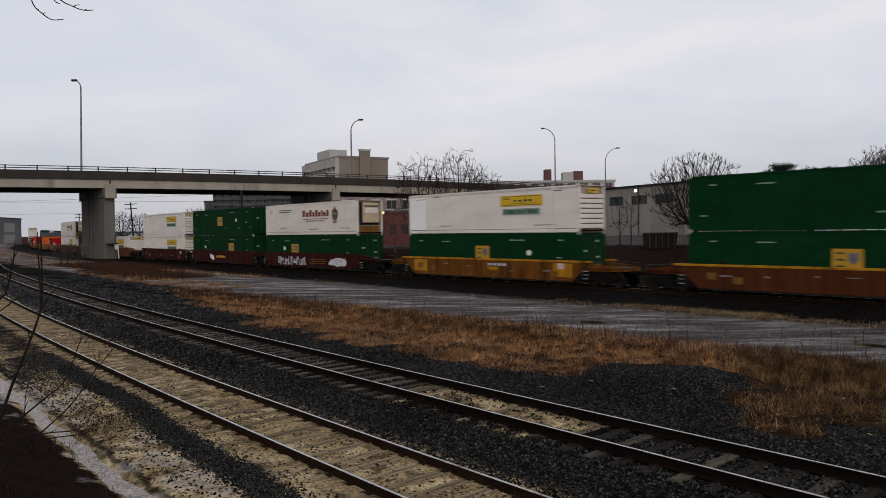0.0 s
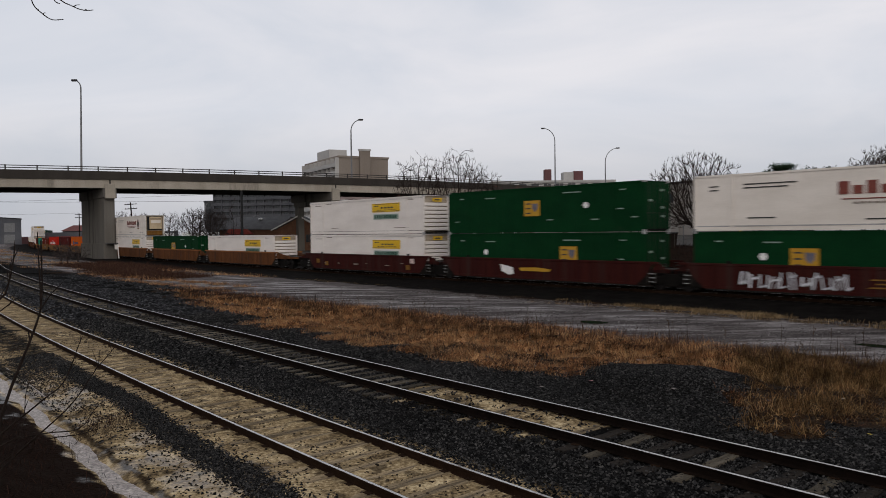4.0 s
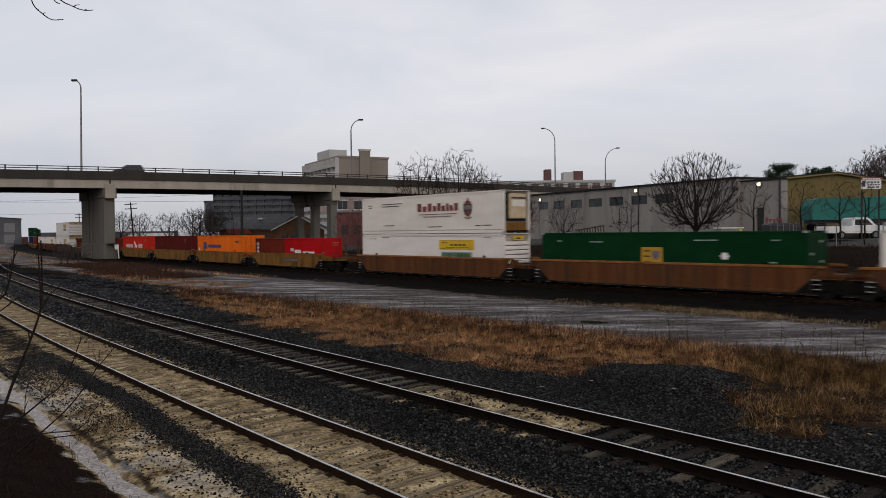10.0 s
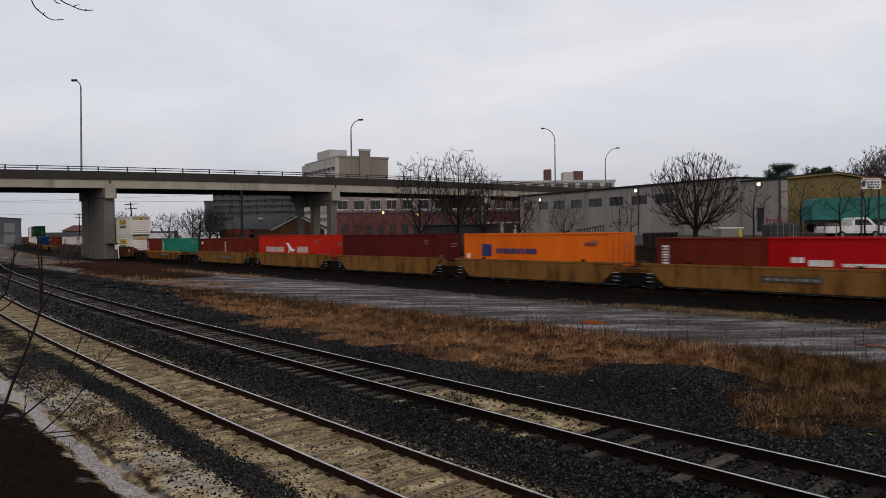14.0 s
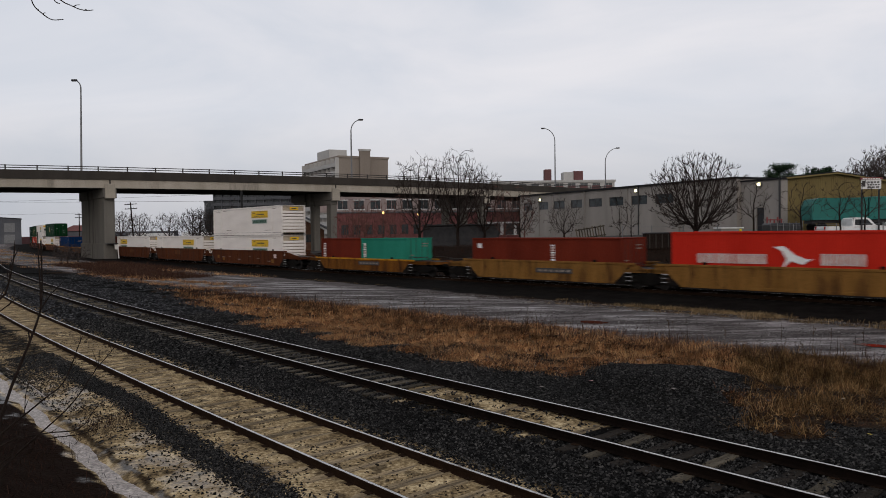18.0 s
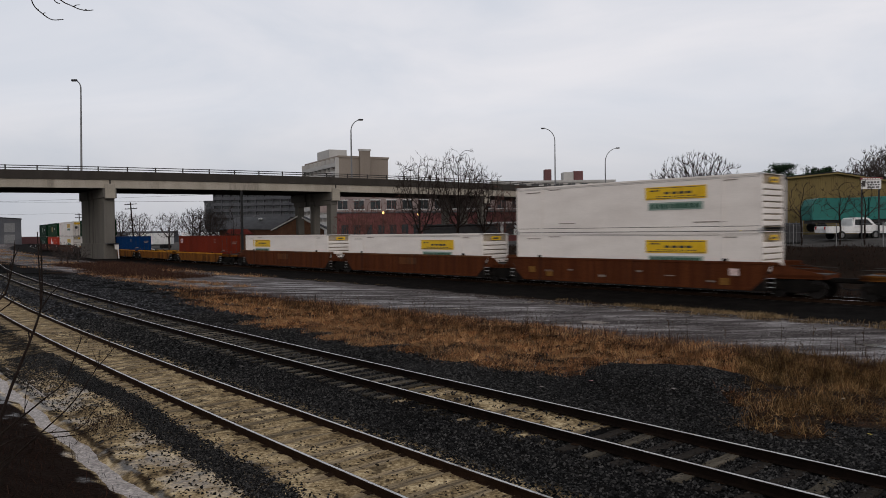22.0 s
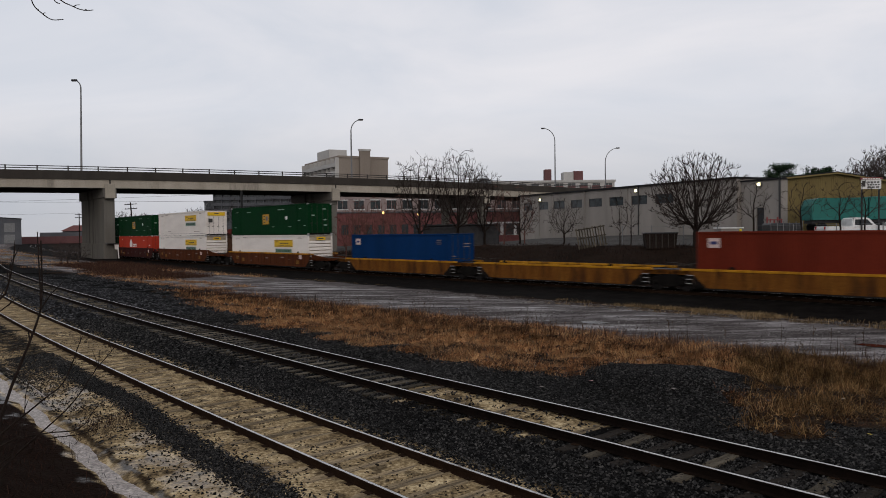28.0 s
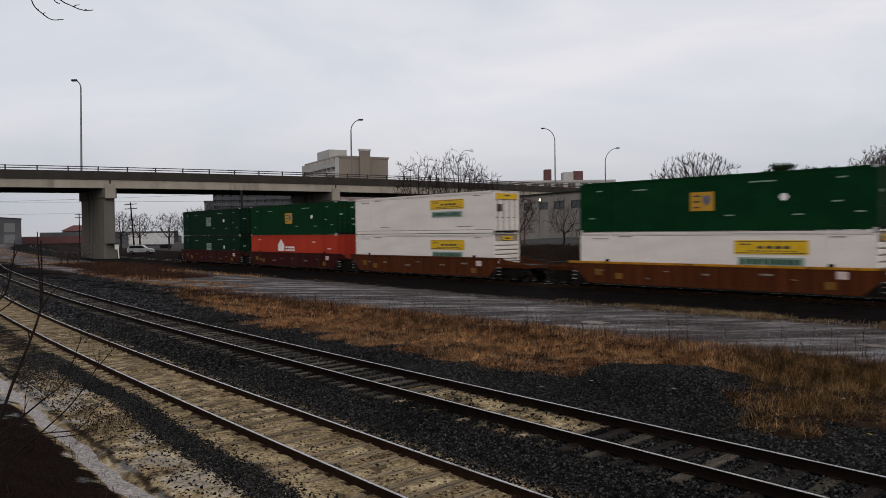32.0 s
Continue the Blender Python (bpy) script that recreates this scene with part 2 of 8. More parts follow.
M_car_brown = surface("brown_car_paint", (0.048, 0.014, 0.0058), (0.085, 0.026, 0.0095), 0.9, 0.65, 0, 0.004, 20, 0.22, (0.03, 0.012, 0.008), (2.4, 1, 0.14), 0.55)
M_car_dred = surface("dark_red_car_paint", (0.0266, 0.0064, 0.0057), (0.0408, 0.0093, 0.0071), 0.9, 0.65, 0, 0.004, 20, 0.22, (0.035, 0.018, 0.015), (2.4, 1, 0.14), 0.52)
M_car_tan = surface("ochre_car_paint", (0.13, 0.062, 0.016), (0.2, 0.1, 0.027), 1.9, 0.65, 0, 0.004, 20, 0.2, (0.05, 0.022, 0.010), (1, 1, 0.22), 0.5)
M_car_orange = surface("faded_orange_chord_paint", (0.16, 0.066, 0.022), (0.27, 0.115, 0.04), 1.9, 0.65, 0, 0.004, 20, 0.2, (0.07, 0.03, 0.015), (1, 1, 0.22), 0.52)
M_car_yellow = surface("yellow_car_paint", (0.30, 0.13, 0.010), (0.42, 0.20, 0.016), 1.9, 0.6, 0, 0.004, 20, 0.2, (0.05, 0.022, 0.010), (1, 1, 0.22), 0.5)
M_car_ochre = surface("rusty_ochre_car_side", (0.0900, 0.0315, 0.0075), (0.1575, 0.0638, 0.0120), 1.9, 0.7, 0, 0.004, 20, 0.25, (0.03, 0.013, 0.007), (1, 1, 0.22), 0.5)
M_truck = surface("grimy_black_running_gear", (0.0050, 0.0046, 0.0042), (0.0118, 0.0101, 0.0088), 3, 0.75, 0.2, 0.004, 20, 0.3, (0.05, 0.03, 0.02))
M_darksteel = surface("dark_walkway_steel", (0.0250, 0.0225, 0.0200), (0.0600, 0.0550, 0.0500), 3, 0.6, 0.3, 0, 30, 0.25, RUST)
M_wheel = surface("worn_wheel_steel", (0.0120, 0.0104, 0.0092), (0.0280, 0.0240, 0.0220), 4, 0.5, 0.7, 0, 30, 0.2)
M_graffiti = surface("pale_graffiti_paint", (0.42, 0.42, 0.45), (0.66, 0.66, 0.68), 3, 0.6, 0, 0, 30, 0.15, (0.12, 0.03, 0.03), (1, 1, 1), 0.6)
M_rail = surface("rusty_rail_steel", (0.013, 0.0072, 0.0045), (0.026, 0.0145, 0.009), 3, 0.8, 0.0, 0.002, 40, 0.25)
M_rail_dark = surface("black_oily_rail_steel", (0.0045, 0.003, 0.0024), (0.01, 0.0065, 0.0048), 3, 0.8, 0.0, 0.002, 40, 0.25)
M_head = surface("worn_rail_head", (0.3, 0.29, 0.28), (0.46, 0.45, 0.44), 2, 0.27, 0.85, 0, 40, 0.25, (0.06, 0.04, 0.03), (1, 1, 1), 0.6)
M_tie = varied(surface("sandy_weathered_sleeper", (0.17, 0.126, 0.074), (0.29, 0.225, 0.14), 2.2, 0.85, 0, 0.01, 25, 0.3, (0.05, 0.04, 0.032), (0.5, 4, 1), 0.54), 0.6, 1.15)
M_tie2 = varied(surface("grey_brown_sleeper", (0.05, 0.042, 0.03), (0.13, 0.112, 0.086), 2.2, 0.8, 0, 0.01, 25, 0.3, (0.03, 0.025, 0.02), (0.5, 3, 1)), 0.25, 1.05)
M_tie3 = surface("black_brown_sleeper", (0.0125, 0.0105, 0.0090), (0.0250, 0.0210, 0.0175), 2.2, 0.85, 0, 0.01, 25, 0.3)
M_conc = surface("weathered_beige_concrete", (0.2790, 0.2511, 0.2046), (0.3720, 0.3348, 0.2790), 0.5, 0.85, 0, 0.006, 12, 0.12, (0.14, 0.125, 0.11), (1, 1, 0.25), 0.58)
M_conc_dark = surface("sooty_and_shaded_concrete", (0.0338, 0.0298, 0.0263), (0.0517, 0.0457, 0.0397), 0.5, 0.85, 0, 0.006, 12, 0.15, (0.05, 0.045, 0.042), (1, 1, 0.3), 0.58)
M_conc_pier = surface("grey_pier_concrete", (0.1056, 0.0990, 0.0880), (0.1496, 0.1386, 0.1210), 0.5, 0.85, 0, 0.006, 12, 0.15, (0.035, 0.032, 0.03), (1, 1, 0.07), 0.55)
M_deckroad = surface("asphalt_deck", (0.045, 0.045, 0.047), (0.065, 0.064, 0.063), 1, 0.8)
M_galv = surface("dull_galvanised_steel", (0.1320, 0.1350, 0.1380), (0.1920, 0.1950, 0.1980), 2, 0.5, 0.6, 0, 30, 0.1)
M_dark_metal = surface("dark_painted_metal", (0.02, 0.02, 0.022), (0.04, 0.04, 0.042), 2, 0.5, 0.3)
M_lens = surface("dull_lamp_lens", (0.25, 0.25, 0.24), (0.35, 0.35, 0.33), 3, 0.3)

# ---- the plan: one curve for the train's line, two for the near tracks ----
AX, AY = 0.61566, -0.78801          # the train's main heading
NX, NY = 0.78801, 0.61566           # away from the camera
OX, OY = -20.0, 80.0
C0, C1, C2 = -2.23968, 1.99784, 1.15292
HALF = 1.33                         # half the width of a car
SPEED, GAIN = 11.645, 0.00266


def bend(u):
    return C0 + C1 * (u / 50) + C2 * (u / 50) ** 2


_u = np.arange(-560.0, 260.0, 0.5)
_slope = (C1 + 2 * C2 * _u / 50) / 50
_k = 1 / np.sqrt(1 + _slope ** 2)
_lx = OX + AX * _u + NX * bend(_u)
_ly = OY + AY * _u + NY * bend(_u)
_s = np.concatenate([[0], np.cumsum(np.hypot(np.diff(_lx), np.diff(_ly)))])
_s -= np.interp(0.0, _u, _s)
_hx, _hy = (AX + NX * _slope) * _k, (AY + NY * _slope) * _k
_cx, _cy = _lx - _hy * HALF, _ly + _hx * HALF


def on_line(s, side=0.0, z=0.0):
    """The pose of a thing on the train's line, s metres along it, its x to the front."""
    x, y = np.interp(s, _s, _cx), np.interp(s, _s, _cy)
    a = math.degrees(math.atan2(np.interp(s, _s, _hy), np.interp(s, _s, _hx)))
    return pose(float(x), float(y), z, 0, 0, a) @ Matrix.Translation((0, side, 0))


def off_train(x, y):
    """How far a point lies behind (+) or before (-) the near side of the train, and how far along."""
    u = (x - OX) * AX + (y - OY) * AY
    return (x - OX) * NX + (y - OY) * NY - bend(u), u


TRACK_ONE = (0.00215, -0.91231, 8.36936)
TRACK_TWO = (0.0015, -0.8915, 12.95)
YARD = 1.17                         # near ground drawn at road level, then scaled about the camera's eye by this
YARD_EYE = np.array((0.0, 0.0, 3.476))


def off_track(c, x, y):
    d = 2 * c[0] * y + c[1]
    return (x - (c[0] * y * y + c[1] * y + c[2])) / np.sqrt(1 + d * d)


def hash_noise(x, y, k):
    return (np.sin(x * 1.7 * k + 1.3) * np.cos(y * 1.9 * k - 0.7) + np.sin((x + y) * 2.9 * k + 4.1) * 0.5 + np.cos((x - 1.4 * y) * 4.3 * k) * 0.3) / 1.8


def step(a, b, v):
    t = np.clip((v - a) / (b - a), 0, 1)
    return t * t * (3 - 2 * t)


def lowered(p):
    """Yard plan points lowered by scaling about the camera's eye, keeping its view."""
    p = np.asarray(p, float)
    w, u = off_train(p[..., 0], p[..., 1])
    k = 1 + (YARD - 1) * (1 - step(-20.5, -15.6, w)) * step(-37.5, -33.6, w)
    return YARD_EYE + (p - YARD_EYE) * k[..., None]


def height(x, y):
    x, y = np.asarray(x, float), np.asarray(y, float)
    w, u = off_train(x, y)
    z = 0.04 + 0.0 * w
    z = z - 0.16 * step(-23.5, -16, w)                                   # down to the road
    z = z - 0.18 * step(-8.0, -5.0, w)
    z = z + 0.12 * step(-3.2, -1.2, w) * (1 - step(3.8, 5.8, w))         # the train's ballast bed
    up = (2.3 * step(7.5, 21.0, w) + 0.7 * step(29.0, 36.0, w)) * step(-45, 25, u)
    z = z + up + 0.3 * step(7.5, 30, w) * (1 - step(-45, 25, u))
    v = w + 0.06 * (np.clip(u, 30, 80) - 56) + 0.03 * np.sin(u * 1.7) + 0.02 * np.sin(u * 4.3 + 1.0)
    z = z - 0.10 * np.exp(-((v + 32.52) / 0.22) ** 2)                       # ditch
    z = z - 0.09 * np.exp(-((v + 31.94) / 0.2) ** 2) * step(51, 53, u) * (1 - step(59, 61, u))
    z = z + 2.1 * step(-32.7, -37.7, v)                                  # the bank on which the camera stands
    # fill between the rails
    d1, d2 = off_track(TRACK_ONE, x, y), off_track(TRACK_TWO, x, y)
    z = z + 0.036 * (1 - step(1.2, 1.9, np.abs(d1))) + 0.042 * (1 - step(1.5, 2.2, np.abs(d2)))
    # heaps of ballast beside the second track
    d = np.hypot((x - 5.0) / 2.0, (y - 16.2) / 2.2)
    z = z + 0.28 * (1 - step(0.2, 1.3, d))
    z = z + (0.012 * hash_noise(x, y, 1.3) + 0.006 * hash_noise(x, y, 4.1)) * step(-31.0, -31.6, w) * (1 - step(-33.4, -33.9, w))
    rough = step(-16, -17, w) * (1 - step(-23, -24, w)) + step(7, 10, w) * (1 - step(21, 23, w)) + step(-33, -34, w)
    z = z + hash_noise(x, y, 0.9) * (0.006 + 0.06 * rough)
    return z


def turf_zone(x, y):
    """Where the dead grass grows between the second track and the road."""
    w, u = off_train(x, y)
    wob = hash_noise(x, y, 0.45) * 0.8 + hash_noise(x, y, 1.3) * 0.4
    edge = np.maximum(-22.7, -18.2 - 0.21 * (u - 28))
    main = (w > edge + wob) & (w < -15.4 + wob * 0.5) & (u > 26)
    heap = (x > 0.185 * y + 0.9 * wob) & (x < 0.415 * y + 0.7 * wob) & (y < 18.0 + 1.5 * wob)
    tip = (w > -16.2 + wob) & (w < -12.6 + 0.5 * wob) & (u > -6) & (u <= 29)
    low = (w > -25.0 + wob) & (w < -20.0) & (x > 0.415 * y) & (x < 0.52 * y) & (y > 11.8)
    return (main & ~heap) | tip | low


def ground_material():
    m = bpy.data.materials.new("ground_surface")
    m.use_nodes = True
    n, l = m.node_tree.nodes, m.node_tree.links
    b = n["Principled BSDF"]
    co = n.new("ShaderNodeTexCoord")

    def val(name):
        a = n.new("ShaderNodeAttribute")
        a.attribute_name = name
        return a.outputs["Fac"]

    def noise_tex(scale, detail=6.0, rough=0.6, stretch=None):
        t = n.new("ShaderNodeTexNoise")
        t.inputs["Scale"].default_value = scale
        t.inputs["Detail"].default_value = detail
        t.inputs["Roughness"].default_value = rough
        if stretch:
            p = n.new("ShaderNodeMapping")
            p.inputs["Rotation"].default_value = (0, 0, radians(52))
            p.inputs["Scale"].default_value = stretch
            l.new(co.outputs["Object"], p.inputs["Vector"])
            l.new(p.outputs["Vector"], t.inputs["Vector"])
        else:
            l.new(co.outputs["Object"], t.inputs["Vector"])
        return t.outputs["Fac"]

    def calc(op, a, c, clamp=False):
        q = n.new("ShaderNodeMath")
        q.operation = op
        q.use_clamp = clamp
        for i, s in enumerate((a, c)):
            if isinstance(s, (int, float)):
                q.inputs[i].default_value = s
            else:
                l.new(s, q.inputs[i])
        return q.outputs[0]

    def span(v, a, c, e0=0.0, e1=1.0):
        r = n.new("ShaderNodeMapRange")
        r.interpolation_type = "SMOOTHSTEP"
        l.new(v, r.inputs["Value"])
        for k, s in (("From Min", a), ("From Max", c), ("To Min", e0), ("To Max", e1)):
            r.inputs[k].default_value = s
        return r.outputs["Result"]

    def mix(f, a, c):
        q = n.new("ShaderNodeMixRGB")
        l.new(f, q.inputs["Fac"])
        for k, s in (("Color1", a), ("Color2", c)):
            if isinstance(s, tuple):
                q.inputs[k].default_value = (*s, 1)
            else:
                l.new(s, q.inputs[k])
        return q.outputs["Color"]

    def ramp(v, *stops):
        r = n.new("ShaderNodeValToRGB")
        e = r.color_ramp.elements
        while len(e) < len(stops):
            e.new(0.5)
        for i, (p, c) in enumerate(stops):
            e[i].position, e[i].color = p, (*c, 1)
        l.new(v, r.inputs["Fac"])
        return r.outputs["Color"]

    big, mid, fine, speck = noise_tex(0.35), noise_tex(1.6), noise_tex(14.0, 4), noise_tex(45.0, 2)
    streak = noise_tex(1.0, 9, 0.72, (0.22, 1.0, 1.0))
    wob = calc("MULTIPLY", calc("SUBTRACT", mid, 0.5), 2.6)
    wob2 = calc("MULTIPLY", calc("SUBTRACT", big, 0.5), 3.0)
    w = calc("ADD", calc("ADD", val("off_train"), wob), wob2)
    d1, d2 = val("off_one"), val("off_two")
    vor = n.new("ShaderNodeTexVoronoi")
    vor.inputs["Scale"].default_value = 16.0
    l.new(co.outputs["Object"], vor.inputs["Vector"])
    # near-black bed: the shade in the gaps between stones is in its colour
    stones = ramp(vor.outputs["Color"], (0.0, (0.0015, 0.0015, 0.0016)), (0.5, (0.004, 0.004, 0.004)), (1.0, (0.012, 0.0117, 0.0114)))
    ballast = mix(span(mid, 0.45, 0.75), stones, (0.008, 0.007, 0.006))
    dirt = ramp(fine, (0.3, (0.014, 0.0095, 0.006)), (0.7, (0.038, 0.026, 0.017)))
    straw = ramp(calc("MULTIPLY", calc("ADD", fine, mid), 0.5), (0.35, (0.008, 0.0045, 0.003)), (0.6, (0.024, 0.012, 0.006)), (0.75, (0.055, 0.03, 0.014)))
    mixed = calc("ADD", calc("MULTIPLY", streak, 0.55), calc("ADD", calc("MULTIPLY", fine, 0.25), calc("MULTIPLY", speck, 0.2)))
    gravel = ramp(mixed, (0.40, (0.022, 0.019, 0.018)), (0.50, (0.078, 0.068, 0.066)), (0.60, (0.165, 0.15, 0.148)))
    sand = ramp(calc("MULTIPLY", calc("ADD", fine, mid), 0.5), (0.36, (0.045, 0.031, 0.018)), (0.50, (0.22, 0.16, 0.086)), (0.64, (0.52, 0.415, 0.25)))
    sand = mix(calc("MULTIPLY", span(noise_tex(2.3, 7, 0.65), 0.50, 0.62), 0.75), sand, dirt)
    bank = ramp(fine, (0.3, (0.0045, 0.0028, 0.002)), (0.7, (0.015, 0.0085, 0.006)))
    lot = ramp(calc("MULTIPLY", calc("ADD", big, fine), 0.5), (0.35, (0.04, 0.038, 0.036)), (0.65, (0.085, 0.081, 0.077)))
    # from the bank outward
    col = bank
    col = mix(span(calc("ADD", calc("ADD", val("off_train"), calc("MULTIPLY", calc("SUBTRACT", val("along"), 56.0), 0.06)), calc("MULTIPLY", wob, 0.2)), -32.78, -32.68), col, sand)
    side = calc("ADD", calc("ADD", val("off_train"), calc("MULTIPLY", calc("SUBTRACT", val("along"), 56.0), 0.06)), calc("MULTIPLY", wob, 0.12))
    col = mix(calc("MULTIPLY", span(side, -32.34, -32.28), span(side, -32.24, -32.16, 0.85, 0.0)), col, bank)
    dark = calc("MULTIPLY", span(w, -31.4, -30.8), span(mid, 0.44, 0.58))
    col = mix(dark, col, ballast)
    col = mix(span(w, -31.0, -30.4), col, mix(span(mid, 0.52, 0.62), ballast, dirt))
    sandy = calc("MULTIPLY", span(calc("SUBTRACT", calc("ADD", d1, calc("MULTIPLY", wob, 0.6)), span(val("along"), 52.0, 59.0, 0.8, 0.0)), -2.1, -1.6), span(calc("ADD", d1, calc("MULTIPLY", wob, 0.3)), 0.9, 1.35, 1.0, 0.0))
    col = mix(span(d1, 0.6, 1.2), col, ballast)
    col = mix(calc("MULTIPLY", sandy, span(big, 0.25, 0.4)), col, sand)
    patch = calc("MULTIPLY", calc("MULTIPLY", span(d2, -1.2, -0.8), span(d2, 0.7, 1.0, 1.0, 0.0)), span(calc("ADD", calc("MULTIPLY", big, 0.4), calc("MULTIPLY", span(val("along"), 61.0, 63.0), span(val("along"), 66.6, 68.2, 0.36, 0.0))), 0.48, 0.56))
    col = mix(patch, col, sand)
    turf = calc("MULTIPLY", span(calc("ADD", calc("MULTIPLY", wob, 0.3), val("turf")), 0.35, 0.65), 1.0, True)
    col = mix(span(w, -23.2, -22.4), col, ballast)
    col = mix(turf, col, mix(span(mid, 0.5, 0.6), straw, dirt))
    col = mix(span(w, -16.2, -15.2), col, gravel)
    col = mix(calc("MULTIPLY", span(w, -8.4, -7.6), span(val("along"), 35.0, 48.0)), col, straw)
    # bed under the train: the dark beneath the cars is put into this colour
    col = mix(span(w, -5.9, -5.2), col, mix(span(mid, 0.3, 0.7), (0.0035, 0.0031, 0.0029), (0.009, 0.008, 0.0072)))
    col = mix(span(w, 5.5, 6.5), col, mix(span(big, 0.4, 0.6), (0.016, 0.0105, 0.0075), (0.010, 0.007, 0.005)))
    col = mix(span(w, 20.0, 21.5), col, lot)
    far = span(val("off_train"), 70.0, 130.0)
    col = mix(far, col, mix(span(big, 0.4, 0.6), (0.07, 0.06, 0.045), (0.12, 0.11, 0.09)))
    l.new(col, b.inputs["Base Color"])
    # wet: puddled wheel ruts on the road, damp sand
    road = calc("MULTIPLY", span(w, -15.6, -14.6), span(w, -8.6, -7.8, 1.0, 0.0))
    wet = calc("MULTIPLY", road, span(streak, 0.46, 0.62))
    puddle = calc("MULTIPLY", road, span(noise_tex(0.9, 5, 0.6, (0.25, 1.3, 1.0)), 0.63, 0.69))
    damp = calc("MULTIPLY", calc("MULTIPLY", span(w, -33.2, -32.8), span(w, -31.9, -31.3, 1.0, 0.0)), span(noise_tex(0.9, 5, 0.6), 0.47, 0.56, 0.0, 0.62))
    wetness = calc("MAXIMUM", calc("MAXIMUM", calc("MULTIPLY", wet, 0.55), puddle), damp)
    ro = n.new("ShaderNodeMapRange")
    l.new(wetness, ro.inputs["Value"])
    ro.inputs["To Min"].default_value, ro.inputs["To Max"].default_value = 0.82, 0.06
    l.new(ro.outputs["Result"], b.inputs["Roughness"])
    sp = calc("ADD", calc("MULTIPLY", wetness, 0.5), 0.008)
    l.new(sp, b.inputs["Specular IOR Level"])
    bu = n.new("ShaderNodeBump")
    bu.inputs["Distance"].default_value = 0.025
    hgt = calc("ADD", calc("MULTIPLY", vor.outputs["Distance"], -0.6), fine)
    st = calc("SUBTRACT", 0.9, wetness, True)
    l.new(st, bu.inputs["Strength"])
    l.new(hgt, bu.inputs["Height"])
    l.new(bu.outputs["Normal"], b.inputs["Normal"])
    return m


def grid_lines(inner, fine, reach, grow=1.16):
    a, b = inner
    c = list(np.arange(a, b + 1e-6, fine))
    d, lo, hi = fine, [], []
    while (hi[-1] if hi else b) < reach:
        d *= grow
        hi.append((hi[-1] if hi else b) + d)
    d = fine
    while (lo[-1] if lo else a) > -reach:
        d *= grow
        lo.append((lo[-1] if lo else a) - d)
    return np.array(lo[::-1] + c + hi)


def make_ground():
    xs, ys = grid_lines((-20, 20), 0.2, 1500), grid_lines((-3, 36), 0.2, 1500)
    xs = np.unique(np.round(np.concatenate([xs, np.arange(-12, -3, 0.06)]), 4))
    ys = np.unique(np.round(np.concatenate([ys, np.arange(8.5, 19, 0.07)]), 4))
    X, Y = np.meshgrid(xs, ys)
    Z = height(X, Y)
    far = np.hypot(X, Y)
    Z = np.where(far > 500, 0.5, Z)
    nx, ny = len(xs), len(ys)
    i = np.arange(nx * ny).reshape(ny, nx)
    faces = np.stack([i[:-1, :-1], i[:-1, 1:], i[1:, 1:], i[1:, :-1]], -1).reshape(-1, 4)
    me = bpy.data.meshes.new("ground")
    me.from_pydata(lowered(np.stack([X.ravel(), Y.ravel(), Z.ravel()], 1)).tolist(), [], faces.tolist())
    w, u = off_train(X.ravel(), Y.ravel())
    for name, v in (("off_train", w), ("along", u), ("off_one", off_track(TRACK_ONE, X.ravel(), Y.ravel())), ("off_two", off_track(TRACK_TWO, X.ravel(), Y.ravel())), ("turf", turf_zone(X.ravel(), Y.ravel()).astype(float))):
        me.attributes.new(name, "FLOAT", "POINT").data.foreach_set("value", np.clip(v, -300, 300).astype(np.float32))
    me.polygons.foreach_set("use_smooth", [True] * len(me.polygons))
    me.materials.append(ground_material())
    tagged(new("ground", me), "railway ground of dark ballast, dead grass, wet gravel and sandy mud", "ground", kind="structure")


make_ground()


def make_water():
    # pale base colour holds grey mud and the sky's reflection
    M = surface("still_ditch_water", (0.14, 0.115, 0.1), (0.34, 0.3, 0.27), 6.0, 0.42, 0, 0.03, 16, 0.6, (0.04, 0.028, 0.02), (1, 1, 1), 0.56)
    pts = []
    for s in np.arange(-14.0, 34.0, 0.6):
        u = 36.0 + s
        pts.append(u)
    vs, fs = [], []
    for k, u in enumerate(pts):
        for w in (-33.25 - 0.06 * (u - 56), -32.0 - 0.06 * (u - 56)):
            v = w + bend(u)
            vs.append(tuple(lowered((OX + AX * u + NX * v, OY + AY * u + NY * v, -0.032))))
    for k in range(len(pts) - 1):
        fs.append((2 * k, 2 * k + 2, 2 * k + 3, 2 * k + 1))
    part_ob = new("water", Build().add(vs, fs).mesh("water", M))
    tagged(part_ob, "shallow muddy ditch water with the pale sky painted into its colour", "water", kind="structure")


make_water()


def puddle(x, y, a, b, turn, label):
    M = surface("puddle_water", (0.012, 0.009, 0.007), (0.02, 0.015, 0.012), 3.0, 0.0, 0, 0.0, 8, 0.2)
    pr = random.Random(int(x * 10))
    rim = [(a * math.cos(t) * pr.uniform(0.82, 1.1), b * math.sin(t) * pr.uniform(0.82, 1.1), 0.0) for t in np.linspace(0, 2 * math.pi, 22)[:-1]]
    ob = new("water", Build().add(rim, [tuple(range(len(rim)))]).mesh("water", M))
    ob.matrix_basis = pose(x, y, float(height(x, y)) + 0.022, 0, 0, turn)
    tagged(ob, label, "water", kind="structure")


puddle(5.74, 28.1, 0.62, 0.42, -40, "small dark puddle on the gravel road")
puddle(12.9, 21.7, 0.7, 0.3, -45, "small dark puddle on the gravel road")


